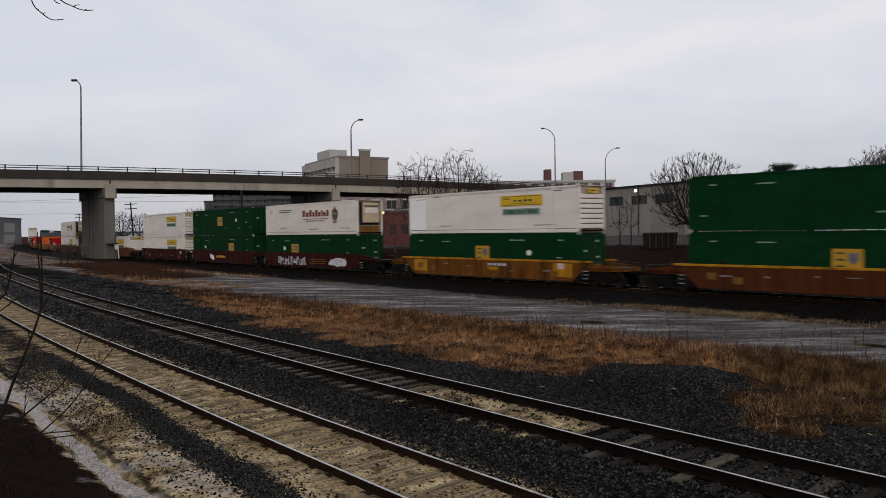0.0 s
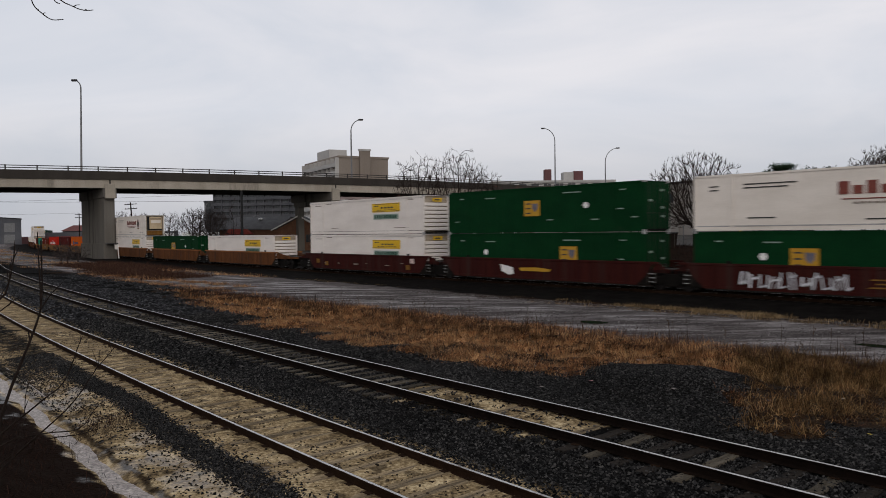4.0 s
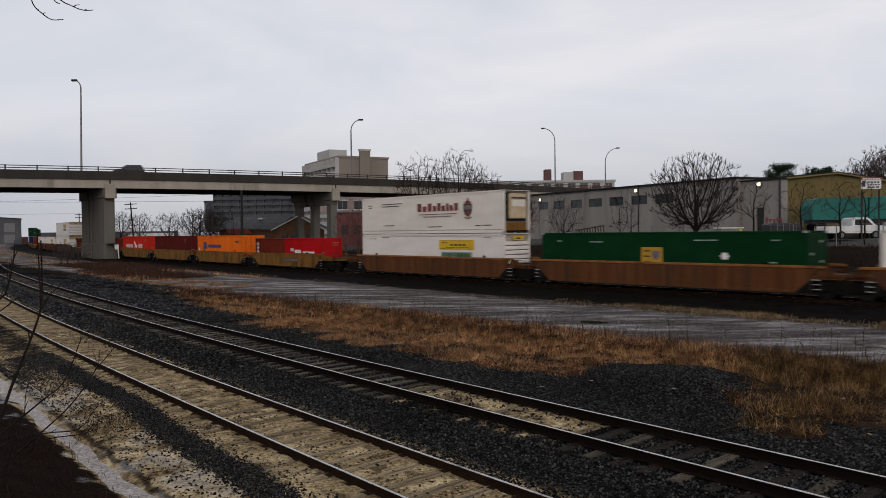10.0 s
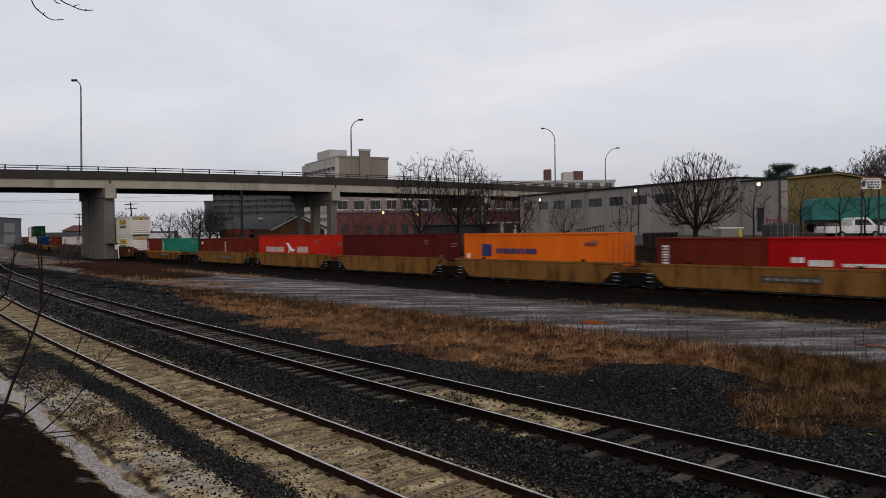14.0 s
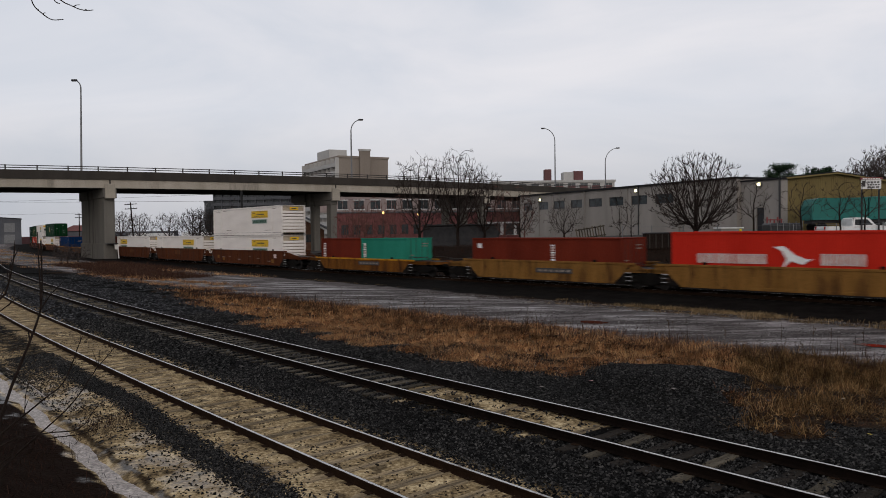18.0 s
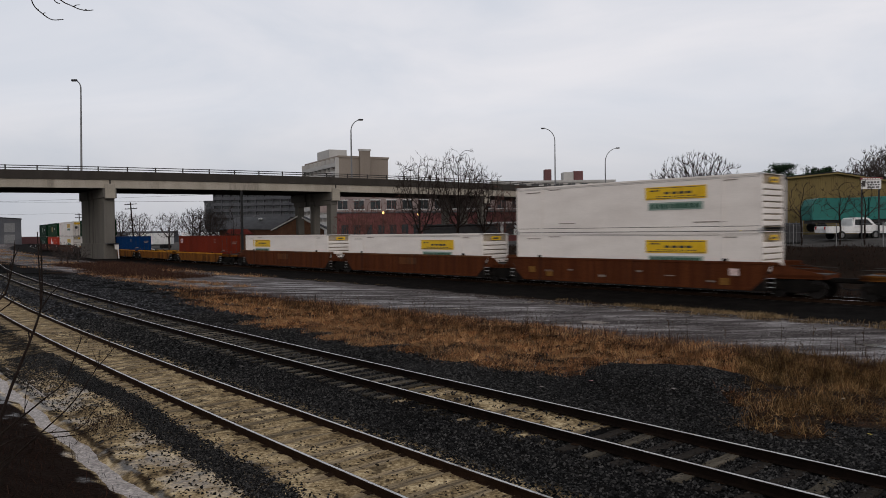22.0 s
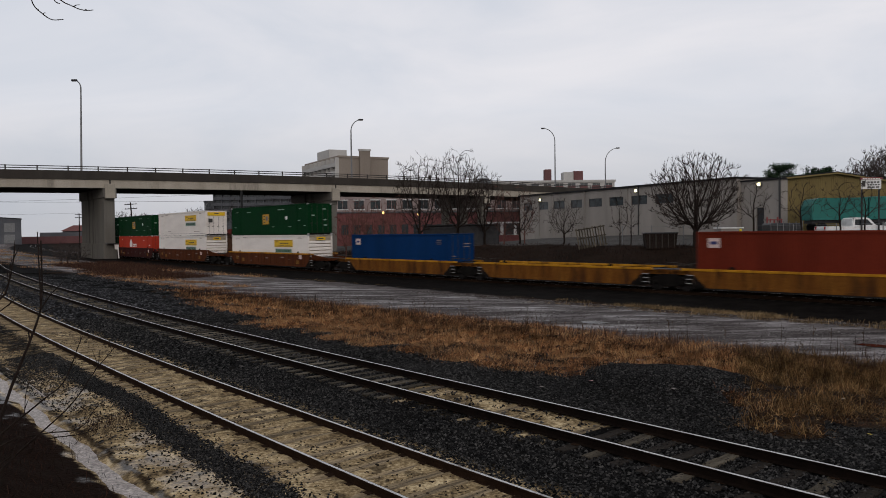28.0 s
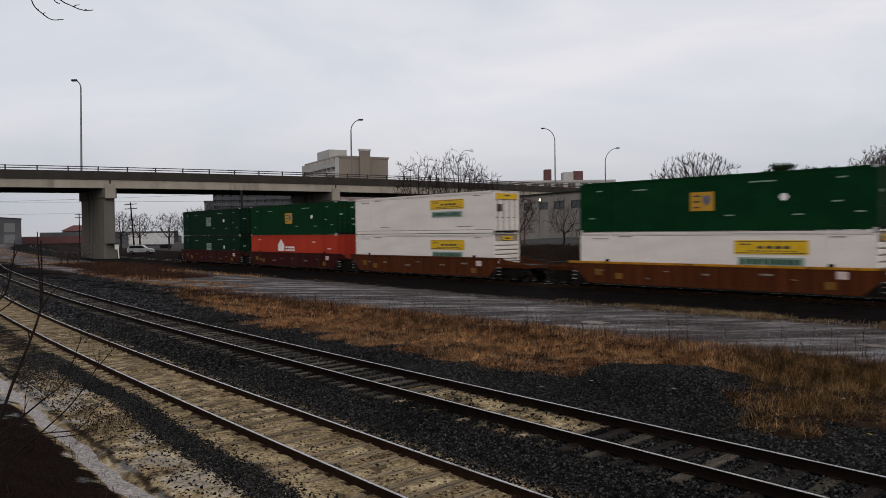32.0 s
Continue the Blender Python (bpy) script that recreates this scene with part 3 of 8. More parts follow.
# ---- the near tracks ----
RAIL_SIDE = [(-0.07, 0.0), (-0.07, 0.012), (-0.012, 0.03), (-0.012, 0.125), (-0.034, 0.14), (-0.034, 0.168), (0.034, 0.168), (0.034, 0.14), (0.012, 0.125), (0.012, 0.03), (0.07, 0.012), (0.07, 0.0)]
RAIL_TOP = [(-0.024, 0.168), (-0.019, 0.174), (0.019, 0.174), (0.024, 0.168)]


def track_point(c, y, o=0.0):
    d = 2 * c[0] * y + c[1]
    k = 1 / math.sqrt(1 + d * d)
    return c[0] * y * y + c[1] * y + c[2] + o * k, y - o * d * k, math.degrees(math.atan2(1, d))


def sleeper_line(c):
    """Places along a near track at which its sleepers lie, half a metre apart."""
    out, y = [], -5.0
    while y < 66 and len(out) < 195:
        d = 2 * c[0] * y + c[1]
        y += 0.56 / YARD / math.sqrt(1 + d * d)
        out.append(y)
    return np.array(out)


SLEEPERS_TWO = sleeper_line(TRACK_TWO)


def make_track(c, tie_material, label, tie_z, y_end, rng, top):
    root = thing("railway_track", Matrix(), label, "railway track", "tracks")
    ys = list(np.concatenate([np.arange(-12, 40, 1.0), np.arange(40, y_end, 3.0)]))
    for side in (-0.755, 0.755):
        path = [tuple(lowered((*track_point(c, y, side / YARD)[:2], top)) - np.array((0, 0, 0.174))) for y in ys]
        rail = part("rail", Build().sweep(path, RAIL_SIDE), M_rail if c is TRACK_ONE else M_rail_dark, root, "rusty steel rail")
        part("rail_head", Build().sweep(path, RAIL_TOP), M_head, rail, "worn shiny running surface")
    meshes = []
    for k in range(11):
        b = Build()
        cuts = [-1.28, -0.72, -0.2, 0.3, 0.8, 1.28]
        for i, (x0, x1) in enumerate(zip(cuts[:-1], cuts[1:])):
            b.box(x0, x1, -0.115, 0.115, -0.16, 0.0, 0.012)
        b.v = [(x + rng.uniform(-.012, .012), y + rng.uniform(-.014, .014), z + rng.uniform(-.009, .006)) for x, y, z in b.v]
        meshes.append(b.mesh("sleeper", tie_material if k < 6 else (M_tie if k < 9 else M_tie3)))
    plate = Build().box(-0.11, 0.11, -0.07, 0.07, 0, 0.012).mesh("tie_plate", M_rail)
    for made, y in enumerate(sleeper_line(c)):
        x, yy, a = track_point(c, y, rng.uniform(-.04, .04))
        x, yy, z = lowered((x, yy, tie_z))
        kind = made % 6
        if c is TRACK_TWO and 12.0 < y < 15.4:
            kind = 6 + made % 3                       # sanded over
        elif c is TRACK_TWO and y < 12.0 and made % 3:
            kind = 9 + made % 2                       # darker ones on the near stretch
        z = float(z) - (0.035 if kind in (6, 7, 8) else 0.0)
        tie = part("sleeper", meshes[kind], None, root, at=pose(float(x), float(yy), float(z) + rng.uniform(-.012, .006), rng.uniform(-.6, .6), 0, a - 90 + rng.uniform(-1.6, 1.6)))
        if 3 < y < 24:
            for o in (-0.755, 0.755):
                part("tie_plate", plate, None, tie, at=Matrix.Translation((o, 0, 0.001)))


trng = random.Random(3)
make_track(TRACK_ONE, M_tie, "near track with sand-filled sleepers and rusty rails", 0.085, 100, trng, 0.204)
make_track(TRACK_TWO, M_tie2, "track with grey sleepers half buried in black ballast", 0.118, 104, trng, 0.262)


def make_main_track():
    root = thing("railway_track", Matrix(), "main line track under the freight train on dark ballast", "railway track", "tracks")
    keep = np.arange(0, len(_u), 8)
    for side in (-0.755, 0.755):
        path = [(_cx[i] - _hy[i] * side, _cy[i] + _hx[i] * side, -0.174) for i in keep]
        rail = part("rail", Build().sweep(path, RAIL_SIDE), M_rail, root)
        part("rail_head", Build().sweep(path, RAIL_TOP), M_head, rail)
    tie = Build().box(-0.115, 0.115, -1.28, 1.28, -0.16, 0.0).mesh("sleeper", M_tie3)
    for k in range(200):
        part("sleeper", tie, None, root, at=on_line(-12 + k * 0.56, 0, -0.176))


make_main_track()

# ---- the freight train ----
M_softink = surface("weathered_white_lettering", (0.45, 0.33, 0.30), (0.58, 0.46, 0.43), 4, 0.6, 0, 0, 30, 0.2)
M_palemark = surface("faded_pale_marking", (0.13, 0.20, 0.15), (0.26, 0.33, 0.28), 4, 0.6, 0, 0, 30, 0.25)
M_brightwhite = surface("brighter_white_panel", (0.78, 0.76, 0.75), (0.84, 0.82, 0.81), 0.5, 0.5, 0, 0.003, 18, 0.04)
M_tanunit = surface("tan_cooling_unit_paint", (0.42, 0.32, 0.20), (0.52, 0.41, 0.27), 1.5, 0.55, 0, 0, 20, 0.1, (0.25, 0.17, 0.09))
M_stencil = surface("faded_stencil_paint", (0.14, 0.11, 0.09), (0.24, 0.20, 0.17), 4, 0.7, 0, 0, 30, 0.3)

def container(kind, length, tall, paint, name_label, style):
    """A shipping container, base at its origin, its x to the front of the train."""
    root = thing("shipping_container", Matrix(), name_label, "container", "containers on the train")
    L, H, W = length, tall, 2.59
    hl, hw = L / 2, W / 2
    plate = style in ("plate", "plate_doors", "reefer", "domestic")
    # frame
    for sy in (-1, 1):
        part("bottom_rail", Build().box(-hl, hl, sy * hw - 0.03 - 0.03 * sy, sy * hw + 0.03 - 0.03 * sy, 0.0, 0.16), paint, root)
        part("top_rail", Build().box(-hl, hl, sy * hw - 0.03 - 0.03 * sy, sy * hw + 0.03 - 0.03 * sy, H - 0.11, H - 0.012), paint, root)
        for sx in (-1, 1):
            part("corner_post", Build().box(sx * hl - 0.06 - 0.06 * sx, sx * hl + 0.06 - 0.06 * sx, sy * hw - 0.06 - 0.062 * sy, sy * hw + 0.06 - 0.062 * sy + 0.004 * sy, 0.16, H - 0.11, 0.01), paint, root)
            for z in (-0.034, H - 0.118):
                part("corner_casting", Build().box(sx * hl - 0.09 - 0.088 * sx, sx * hl + 0.09 - 0.088 * sx, sy * hw - 0.08 - 0.076 * sy, sy * hw + 0.08 - 0.076 * sy, z, max(z, 0.0) + 0.118, 0.012), M_steel if plate else paint, root)
            if L > 14:
                xm = sx * 6.0
                part("stacking_post", Build().box(xm - 0.09, xm + 0.09, sy * hw - 0.02 - 0.012 * sy, sy * hw + 0.02 - 0.008 * sy, 0.16, H - 0.11, 0.006), paint, root)
    # sides
    for sy in (-1, 1):
        b = Build()
        y = sy * (hw - 0.035)
        if plate:
            prof = [(-hl + 0.11, y)]
            for k in range(1, 27):
                x = -hl + L * k / 27
                prof += [(x - 0.05, y), (x - 0.035, y + 0.009 * sy), (x + 0.035, y + 0.009 * sy), (x + 0.05, y)]
            prof.append((hl - 0.11, y))
            vs = [(x, yy, z) for x, yy in prof for z in (0.15, H - 0.10)]
            b.add(vs, [(2 * i, 2 * i + 2, 2 * i + 3, 2 * i + 1) for i in range(len(prof) - 1)])
        else:
            n = int(L / 0.29)
            xs = [(-hl + 0.11) + (L - 0.22) * i / n for i in range(n + 1)]
            prof = []
            for i in range(n):
                p = xs[i + 1] - xs[i]
                for fx, dy in ((0.0, 0.0), (0.25, 0.0), (0.38, -0.034), (0.75, -0.034), (0.88, 0.0)):
                    prof.append((xs[i] + fx * p, y + dy * sy))
            prof.append((xs[-1], y))
            vs = [(x, yy, z) for x, yy in prof for z in (0.15, H - 0.10)]
            fs = [(2 * i, 2 * i + 2, 2 * i + 3, 2 * i + 1) for i in range(len(prof) - 1)]
            b.add(vs, fs)
        part("side_panel", b, paint, root)
    part("roof", Build().box(-hl + 0.02, hl - 0.02, -hw + 0.05, hw - 0.05, H - 0.05, H - 0.02), paint, root)
    part("floor", Build().box(-hl + 0.02, hl - 0.02, -hw + 0.07, hw - 0.07, 0.05, 0.15), M_truck, root)
    # rear wall
    part("end_panel", Build().box(-hl + 0.03, -hl + 0.07, -hw + 0.12, hw - 0.12, 0.02, H - 0.02), paint, root)
    # front wall
    x = hl - 0.05
    if style == "reefer":
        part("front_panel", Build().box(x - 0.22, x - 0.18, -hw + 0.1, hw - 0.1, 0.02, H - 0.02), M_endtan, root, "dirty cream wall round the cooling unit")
        # flat black plate in place of the shade inside the opening
        part("recess", Build().box(x - 0.178, x - 0.16, -1.0, 1.05, 0.75, 2.72), M_seal, root, "black plate painting the shade of the recess")
        unit = part("cooling_unit", Build().box(x - 0.158, x + 0.05, -0.7, 0.98, 0.95, 2.66, 0.05), M_tanunit, root, "tan cooling unit with a grille")
        part("grille", Build().box(x + 0.051, x + 0.06, -0.6, 0.9, 2.3, 2.42), M_ink, unit)
        part("lower_panel", Build().box(x - 0.178, x - 0.1, -1.0, 1.05, 0.15, 0.7), M_car_tan, root, "brown lower end panel")
        part("fan_cover", Build().box(x + 0.051, x + 0.06, -0.5, 0.8, 1.78, 2.2), M_cream, unit)
    elif style in ("plate",):
        # tan behind the ribs paints the shadow lines between them
        part("front_panel", Build().box(x - 0.13, x - 0.10, -hw + 0.1, hw - 0.1, 0.02, H - 0.02), M_endtan, root, "tan recessed end wall with the rib shadows in its colour")
        rib = Build().box(-0.11, 0.03, -hw + 0.14, hw - 0.14, -0.122, 0.122, 0.025).mesh("rib", paint)
        for k in range(7):
            part("rib", rib, None, root, at=Matrix.Translation((x, 0, 0.35 + k * 0.31)))
    else:
        part("front_panel", Build().box(x - 0.04, x - 0.02, -hw + 0.1, hw - 0.1, 0.02, H - 0.02), paint, root)
        for sy in (-1, 1):
            door = part("door", Build().box(x - 0.02, x + 0.015, min(sy * 0.02, sy * (hw - 0.13)), max(sy * 0.02, sy * (hw - 0.13)), 0.14, H - 0.14, 0.008), paint, root)
            for o in (0.3, 0.85):
                part("locking_bar", Build().tube([(x + 0.04, sy * o, 0.1), (x + 0.04, sy * o, H - 0.1)], [0.017, 0.017], 6), M_darksteel, door)
                part("locking_handle", Build().box(x + 0.02, x + 0.05, sy * o - 0.2, sy * o + 0.02, 1.02, 1.07), M_darksteel, door)
    return root


def panel(root, name, x0, x1, z0, z1, material, proud=0.012, parent=None, side=-1, label=""):
    y = side * (1.295 - 0.024)
    lo, hi = sorted((y, y + side * proud))
    return part(name, Build().box(x0, x1, lo, hi, z0, z1), material, parent or root, label)


def front_panel_sign(root, hl, y0, y1, z0, z1, material, label=""):
    return part("sign_panel", Build().box(hl + 0.03, hl + 0.05, y0, y1, z0, z1), material, root, label)


def bars(parent, x0, x1, z0, z1, n, material, rng, proud=0.018, side=-1):
    """Plain bars in place of lettering."""
    x, w = x0, (x1 - x0) / n
    for k in range(n):
        a = w * rng.uniform(0.62, 0.85)
        panel(None, "lettering_bar", x, x + a, z0, z1, material, proud, parent, side)
        x += w


crng = random.Random(11)


def white_53(bright_end=False, doors=False, sign_at=1.5):
    r = container("w", 16.15, 2.896, M_white, "white 53-foot container with a yellow sign panel" + (" and shut doors" if doors else ""), "plate_doors" if doors else "plate")
    for side in (-1, 1):
        x0 = sign_at if side < 0 else -sign_at - 3.6
        p = panel(r, "sign_panel", x0, x0 + 3.65, 1.74, 2.44, M_yellow, side=side, label="yellow sign panel with dark bars")
        for z in (1.79, 2.36):
            panel(None, "border", x0 + 0.08, x0 + 3.57, z, z + 0.03, M_ink, 0.018, p, side)
        bars(p, x0 + 0.3, x0 + 1.0, 2.2, 2.27, 2, M_ink, crng, 0.018, side)
        bars(p, x0 + 1.2, x0 + 2.9, 2.02, 2.15, 4, M_ink, crng, 0.018, side)
        bars(p, x0 + 0.7, x0 + 3.2, 1.88, 1.93, 7, M_ink, crng, 0.018, side)
        q = panel(r, "sign_panel", x0 + 0.2, x0 + 3.45, 1.16, 1.58, M_sage, side=side, label="grey-green sign panel with dark bars")
        bars(q, x0 + 0.35, x0 + 3.3, 1.24, 1.5, 10, M_darkgreenink, crng, 0.02, side)
        panel(r, "seam", -8.0, 8.0, 0.215, 0.24, M_ink, 0.008, side=side)
        panel(r, "roof_seam", -8.0, 8.0, 2.7, 2.715, M_steel, 0.008, side=side)
    for x, z, w in ((-7.2, 2.5, 1.1), (-5.4, 2.62, 0.9), (-4.6, 0.5, 1.2), (4.4, 0.45, 1.8), (6.0, 2.58, 0.8)):
        panel(r, "marking", x, x + w, z, z + 0.045, M_stencil)
    if bright_end:
        panel(r, "repainted_section", -7.95, -5.95, 0.26, 2.69, M_brightwhite, 0.006, label="brighter white end section")
    f = front_panel_sign(r, 8.075, -1.05 if doors else -0.42, 1.05 if doors else 0.5, 2.3 if doors else 2.42, 2.7, M_yellow, "yellow sign panel")
    part("lettering_bar", Build().box(8.125, 8.13, -0.25, 0.3, 2.5, 2.6), M_ink, f)
    if doors:
        front_panel_sign(r, 8.06, -0.95, -0.45, 1.5, 1.95, M_ink, "dark square notice")
    return r


M_violet = surface("grey_violet_emblem", (0.09, 0.085, 0.11), (0.14, 0.13, 0.16), 3, 0.5, 0, 0, 30, 0.15)


def green_53(paint=None, faded=False, emblem_at=-0.9, placard_at=4.0, plain=False):
    r = container("g", 16.15, 2.896, paint or M_green, "dark green 53-foot container with a faded emblem" if faded else ("plain green 53-foot container" if plain else "green 53-foot container with an amber emblem"), "domestic")
    for side in () if plain else (-1, 1):
        z, x0 = 0.9, emblem_at if side < 0 else -emblem_at - 1.32
        p = panel(r, "emblem", x0, x0 + 1.32, z + 0.15, z + 1.15, M_palemark if faded else M_emblem, side=side, label="faded square emblem" if faded else "amber square emblem")
        for k in range(3):
            panel(None, "emblem_bar", x0 + 0.16, x0 + 0.56, z + 0.3 + k * 0.3, z + 0.38 + k * 0.3, M_ink, 0.02, p, side)
        shield = [(x0 + 0.68, z + 0.92), (x0 + 0.8, z + 0.98), (x0 + 0.92, z + 0.9), (x0 + 1.04, z + 0.98), (x0 + 1.16, z + 0.92), (x0 + 1.14, z + 0.62), (x0 + 0.92, z + 0.4), (x0 + 0.7, z + 0.62)]
        lo, hi = sorted((side * 1.271, side * 1.291))
        part("emblem_shield", Build().prism_y(shield, lo, hi), M_violet, p, "grey-violet shield")
    b = Build()
    b.add([(placard_at + 0.22 * math.cos(a * math.pi / 3), -1.292, 1.62 + 0.2 * math.sin(a * math.pi / 3)) for a in range(6)], [tuple(range(6))])
    b.add([(placard_at + 0.22 * math.cos(a * math.pi / 3), -1.275, 1.62 + 0.2 * math.sin(a * math.pi / 3)) for a in range(6)], [tuple(reversed(range(6)))])
    part("placard", b, M_whiteink, r, "pale six-sided placard")
    for x, z, w in ((-7.4, 0.75, 0.4), (-6.9, 2.35, 0.4), (2.3, 2.4, 1.3), (-4.4, 2.3, 0.9), (6.2, 1.3, 0.45), (6.4, 2.4, 0.4), (4.4, 0.72, 0.5), (7.2, 0.8, 0.4), (1.0, 0.75, 0.5)):
        panel(r, "marking", x, x + w, z, z + 0.07, M_palemark)
    for y, z in ((-0.9, 1.7), (0.3, 2.3), (0.4, 0.8), (0.35, 1.3)):
        front_panel_sign(r, 8.075 - 0.02, y, y + 0.32, z, z + 0.13, M_palemark)
    return r


def reefer_53():
    r = container("r", 16.15, 2.896, M_cream, "cream refrigerated container with dark red bar lettering and a shield", "reefer")
    for side in (-1,):
        x = -0.95
        for k, w in enumerate((0.45, 0.42, 0.42, 0.36, 0.34, 0.36, 0.26, 0.36, 0.38)):
            h = 0.6 if k in (0, 2, 4) else (0.54 if k in (6, 8) else 0.4)
            panel(r, "lettering_bar", x, x + w * 1.05, 1.62, 1.62 + h, M_redink)
            x += w * 1.38
        panel(r, "lettering_bar", -0.8, 3.4, 1.38, 1.43, M_redink)
        bars(r, -0.3, 2.9, 1.18, 1.27, 11, M_stencil, crng)
        body = [(4.1, 2.05), (5.0, 2.05), (4.98, 1.6), (4.86, 1.32), (4.55, 1.12), (4.24, 1.32), (4.12, 1.6)]
        s = part("shield", Build().prism_y(body, -1.284, -1.271), M_ink, r, "dark shield emblem with gold edge")
        inner = [(4.2, 1.96), (4.9, 1.96), (4.88, 1.66), (4.22, 1.66)]
        part("crest", Build().prism_y(inner, -1.29, -1.28), M_stencil, s)
        part("crest", Build().prism_y([(4.28, 1.56), (4.82, 1.56), (4.74, 1.34), (4.55, 1.24), (4.36, 1.34)], -1.29, -1.28), M_redink, s)
        part("crest", Build().prism_y([(4.2, 2.06), (4.9, 2.06), (4.84, 2.2), (4.68, 2.26), (4.55, 2.5), (4.42, 2.26), (4.26, 2.2)], -1.284, -1.271), M_redink, s)
        part("crest", Build().prism_y([(4.2, 1.06), (4.55, 0.98), (4.9, 1.06), (4.86, 1.16), (4.55, 1.08), (4.24, 1.16)], -1.284, -1.271), M_car_tan, s)
    for x, z, w in ((-7.2, 2.25, 0.5), (-7.2, 2.05, 0.5), (-5.4, 2.3, 2.6), (-5.4, 2.12, 2.2), (-5.2, 0.6, 1.4), (0.2, 0.45, 1.6), (5.3, 0.5, 1.6)):
        panel(r, "marking", x, x + w, z, z + 0.06, M_ink)
    panel(r, "rubbing_strip", -7.9, 7.9, 0.2, 0.26, M_steel)
    return r


def sea_box(length, tall, paint, label, art):
    r = container("s", length, tall, paint, label, "corrugated")
    hl = length / 2
    rr = random.Random(int(length * 10 + tall * 100))
    if art == "orange":
        panel(r, "emblem", -4.35, -3.45, 1.35, 2.15, M_blueink, 0.02, label="dark blue square emblem")
        bars(r, -3.0, 0.6, 1.55, 1.88, 11, M_blueink, rr, 0.02)
        panel(r, "marking", -5.8, -5.5, 1.2, 1.5, M_whiteink, 0.02)
        bars(r, 4.3, 5.2, 2.1, 2.3, 4, M_redink, rr, 0.02)
    elif art == "script":
        bars(r, -4.6, -0.9, 1.25, 1.75, 14, M_softink, rr, 0.02)
        s = Build()
        s.prism_y([(-0.2 + 0.68 * a, 1.05 + 0.85 * (c - 1.2)) for a, c in ((-0.6, 2.45), (0.1, 2.5), (0.9, 2.0), (1.7, 1.75), (2.1, 1.8), (1.4, 1.45), (0.6, 1.65), (0.2, 1.35), (0.0, 1.2), (0.3, 1.75), (0.0, 2.2))], -1.296, -1.27)
        part("emblem", s, M_whiteink, r, "white sweeping emblem")
        bars(r, 1.6, 3.6, 1.25, 1.8, 7, M_softink, rr, 0.02)
    elif art == "line":
        bars(r, -1.9, -1.3, 1.35, 1.62, 2, M_whiteink, rr, 0.02)
        bars(r, -1.1, 0.0, 1.2, 1.5, 4, M_whiteink, rr, 0.02)
        bars(r, 0.4, 2.4, 1.2, 1.36, 8, M_whiteink, rr, 0.02)
    elif art == "column":
        x = -hl + 0.35 if length < 7 else 0.9
        for k in range(10):
            panel(r, "marking", x, x + (0.36 if length < 7 else 0.28), 0.7 + k * 0.15, 0.8 + k * 0.15, M_softink if k % 3 else M_whiteink, 0.02)
        if length > 7:
            panel(r, "marking", -5.6, -5.2, 1.9, 2.2, M_whiteink, 0.02)
    elif art == "corner":
        panel(r, "marking", -hl + 0.6, -hl + 1.25, tall - 0.85, tall - 0.35, M_softink, 0.02, label="pale square mark")
        panel(r, "marking", -hl + 0.72, -hl + 1.13, tall - 0.68, tall - 0.52, M_blueink, 0.025)
    elif art == "house":
        b = Build().prism_y([(-2.4, 1.0), (-0.9, 1.0), (-0.9, 1.75), (-1.65, 2.4), (-2.4, 1.75)], -1.296, -1.27)
        part("emblem", b, M_whiteink, r, "white house-shaped emblem")
        bars(r, -0.6, 1.2, 1.35, 1.6, 4, M_whiteink, rr, 0.02)
        bars(r, -0.6, 1.2, 0.98, 1.2, 4, M_whiteink, rr, 0.02)
    if art in ("orange", "plain", "script", "corner"):
        for k in range(3):
            panel(r, "marking", hl - 1.3, hl - 0.8, tall - 0.5 - k * 0.14, tall - 0.45 - k * 0.14, M_stencil, 0.02)
    for y, z, w in ((0.25, 2.1, 0.7), (0.25, 1.9, 0.55), (0.3, 0.7, 0.6), (-0.9, 1.2, 0.35)):
        if z < tall - 0.3:
            part("marking", Build().box(hl - 0.03, hl - 0.02, y, y + w, z, z + 0.07), M_stencil, r)
    return r


def wheelset_truck(parent, x):
    t = part("truck", Build().box(-0.35, 0.35, -1.0, 1.0, 0.42, 0.72, 0.03), M_truck, parent, "black bogie with two axles", at=Matrix.Translation((x, 0, 0)))
    for sy in (-1, 1):
        prof = [(-1.2, 0.5), (-1.2, 0.68), (-0.75, 0.74), (-0.42, 0.92), (0.42, 0.92), (0.75, 0.74), (1.2, 0.68), (1.2, 0.5), (0.78, 0.42), (0.45, 0.26), (-0.45, 0.26), (-0.78, 0.42)]
        part("side_frame", Build().prism_y(prof, sy * 1.0 - 0.06, sy * 1.0 + 0.06), M_truck, t)
        for dx in (-0.89, 0.89):
            w = Build()
            w.tube([(dx, sy * 0.70, 0.44), (dx, sy * 0.73, 0.44), (dx, sy * 0.735, 0.44), (dx, sy * 0.84, 0.44)], [0.47, 0.47, 0.44, 0.435], 20)
            part("wheel", w, M_wheel, t)
            part("axle_box", Build().tube([(dx, sy * 1.0, 0.46), (dx, sy * 1.16, 0.46)], [0.12, 0.1], 10), M_truck, t)
    for dx in (-0.89, 0.89):
        part("axle", Build().tube([(dx, -0.7, 0.44), (dx, 0.7, 0.44)], [0.08, 0.08], 8), M_truck, t)
    return t


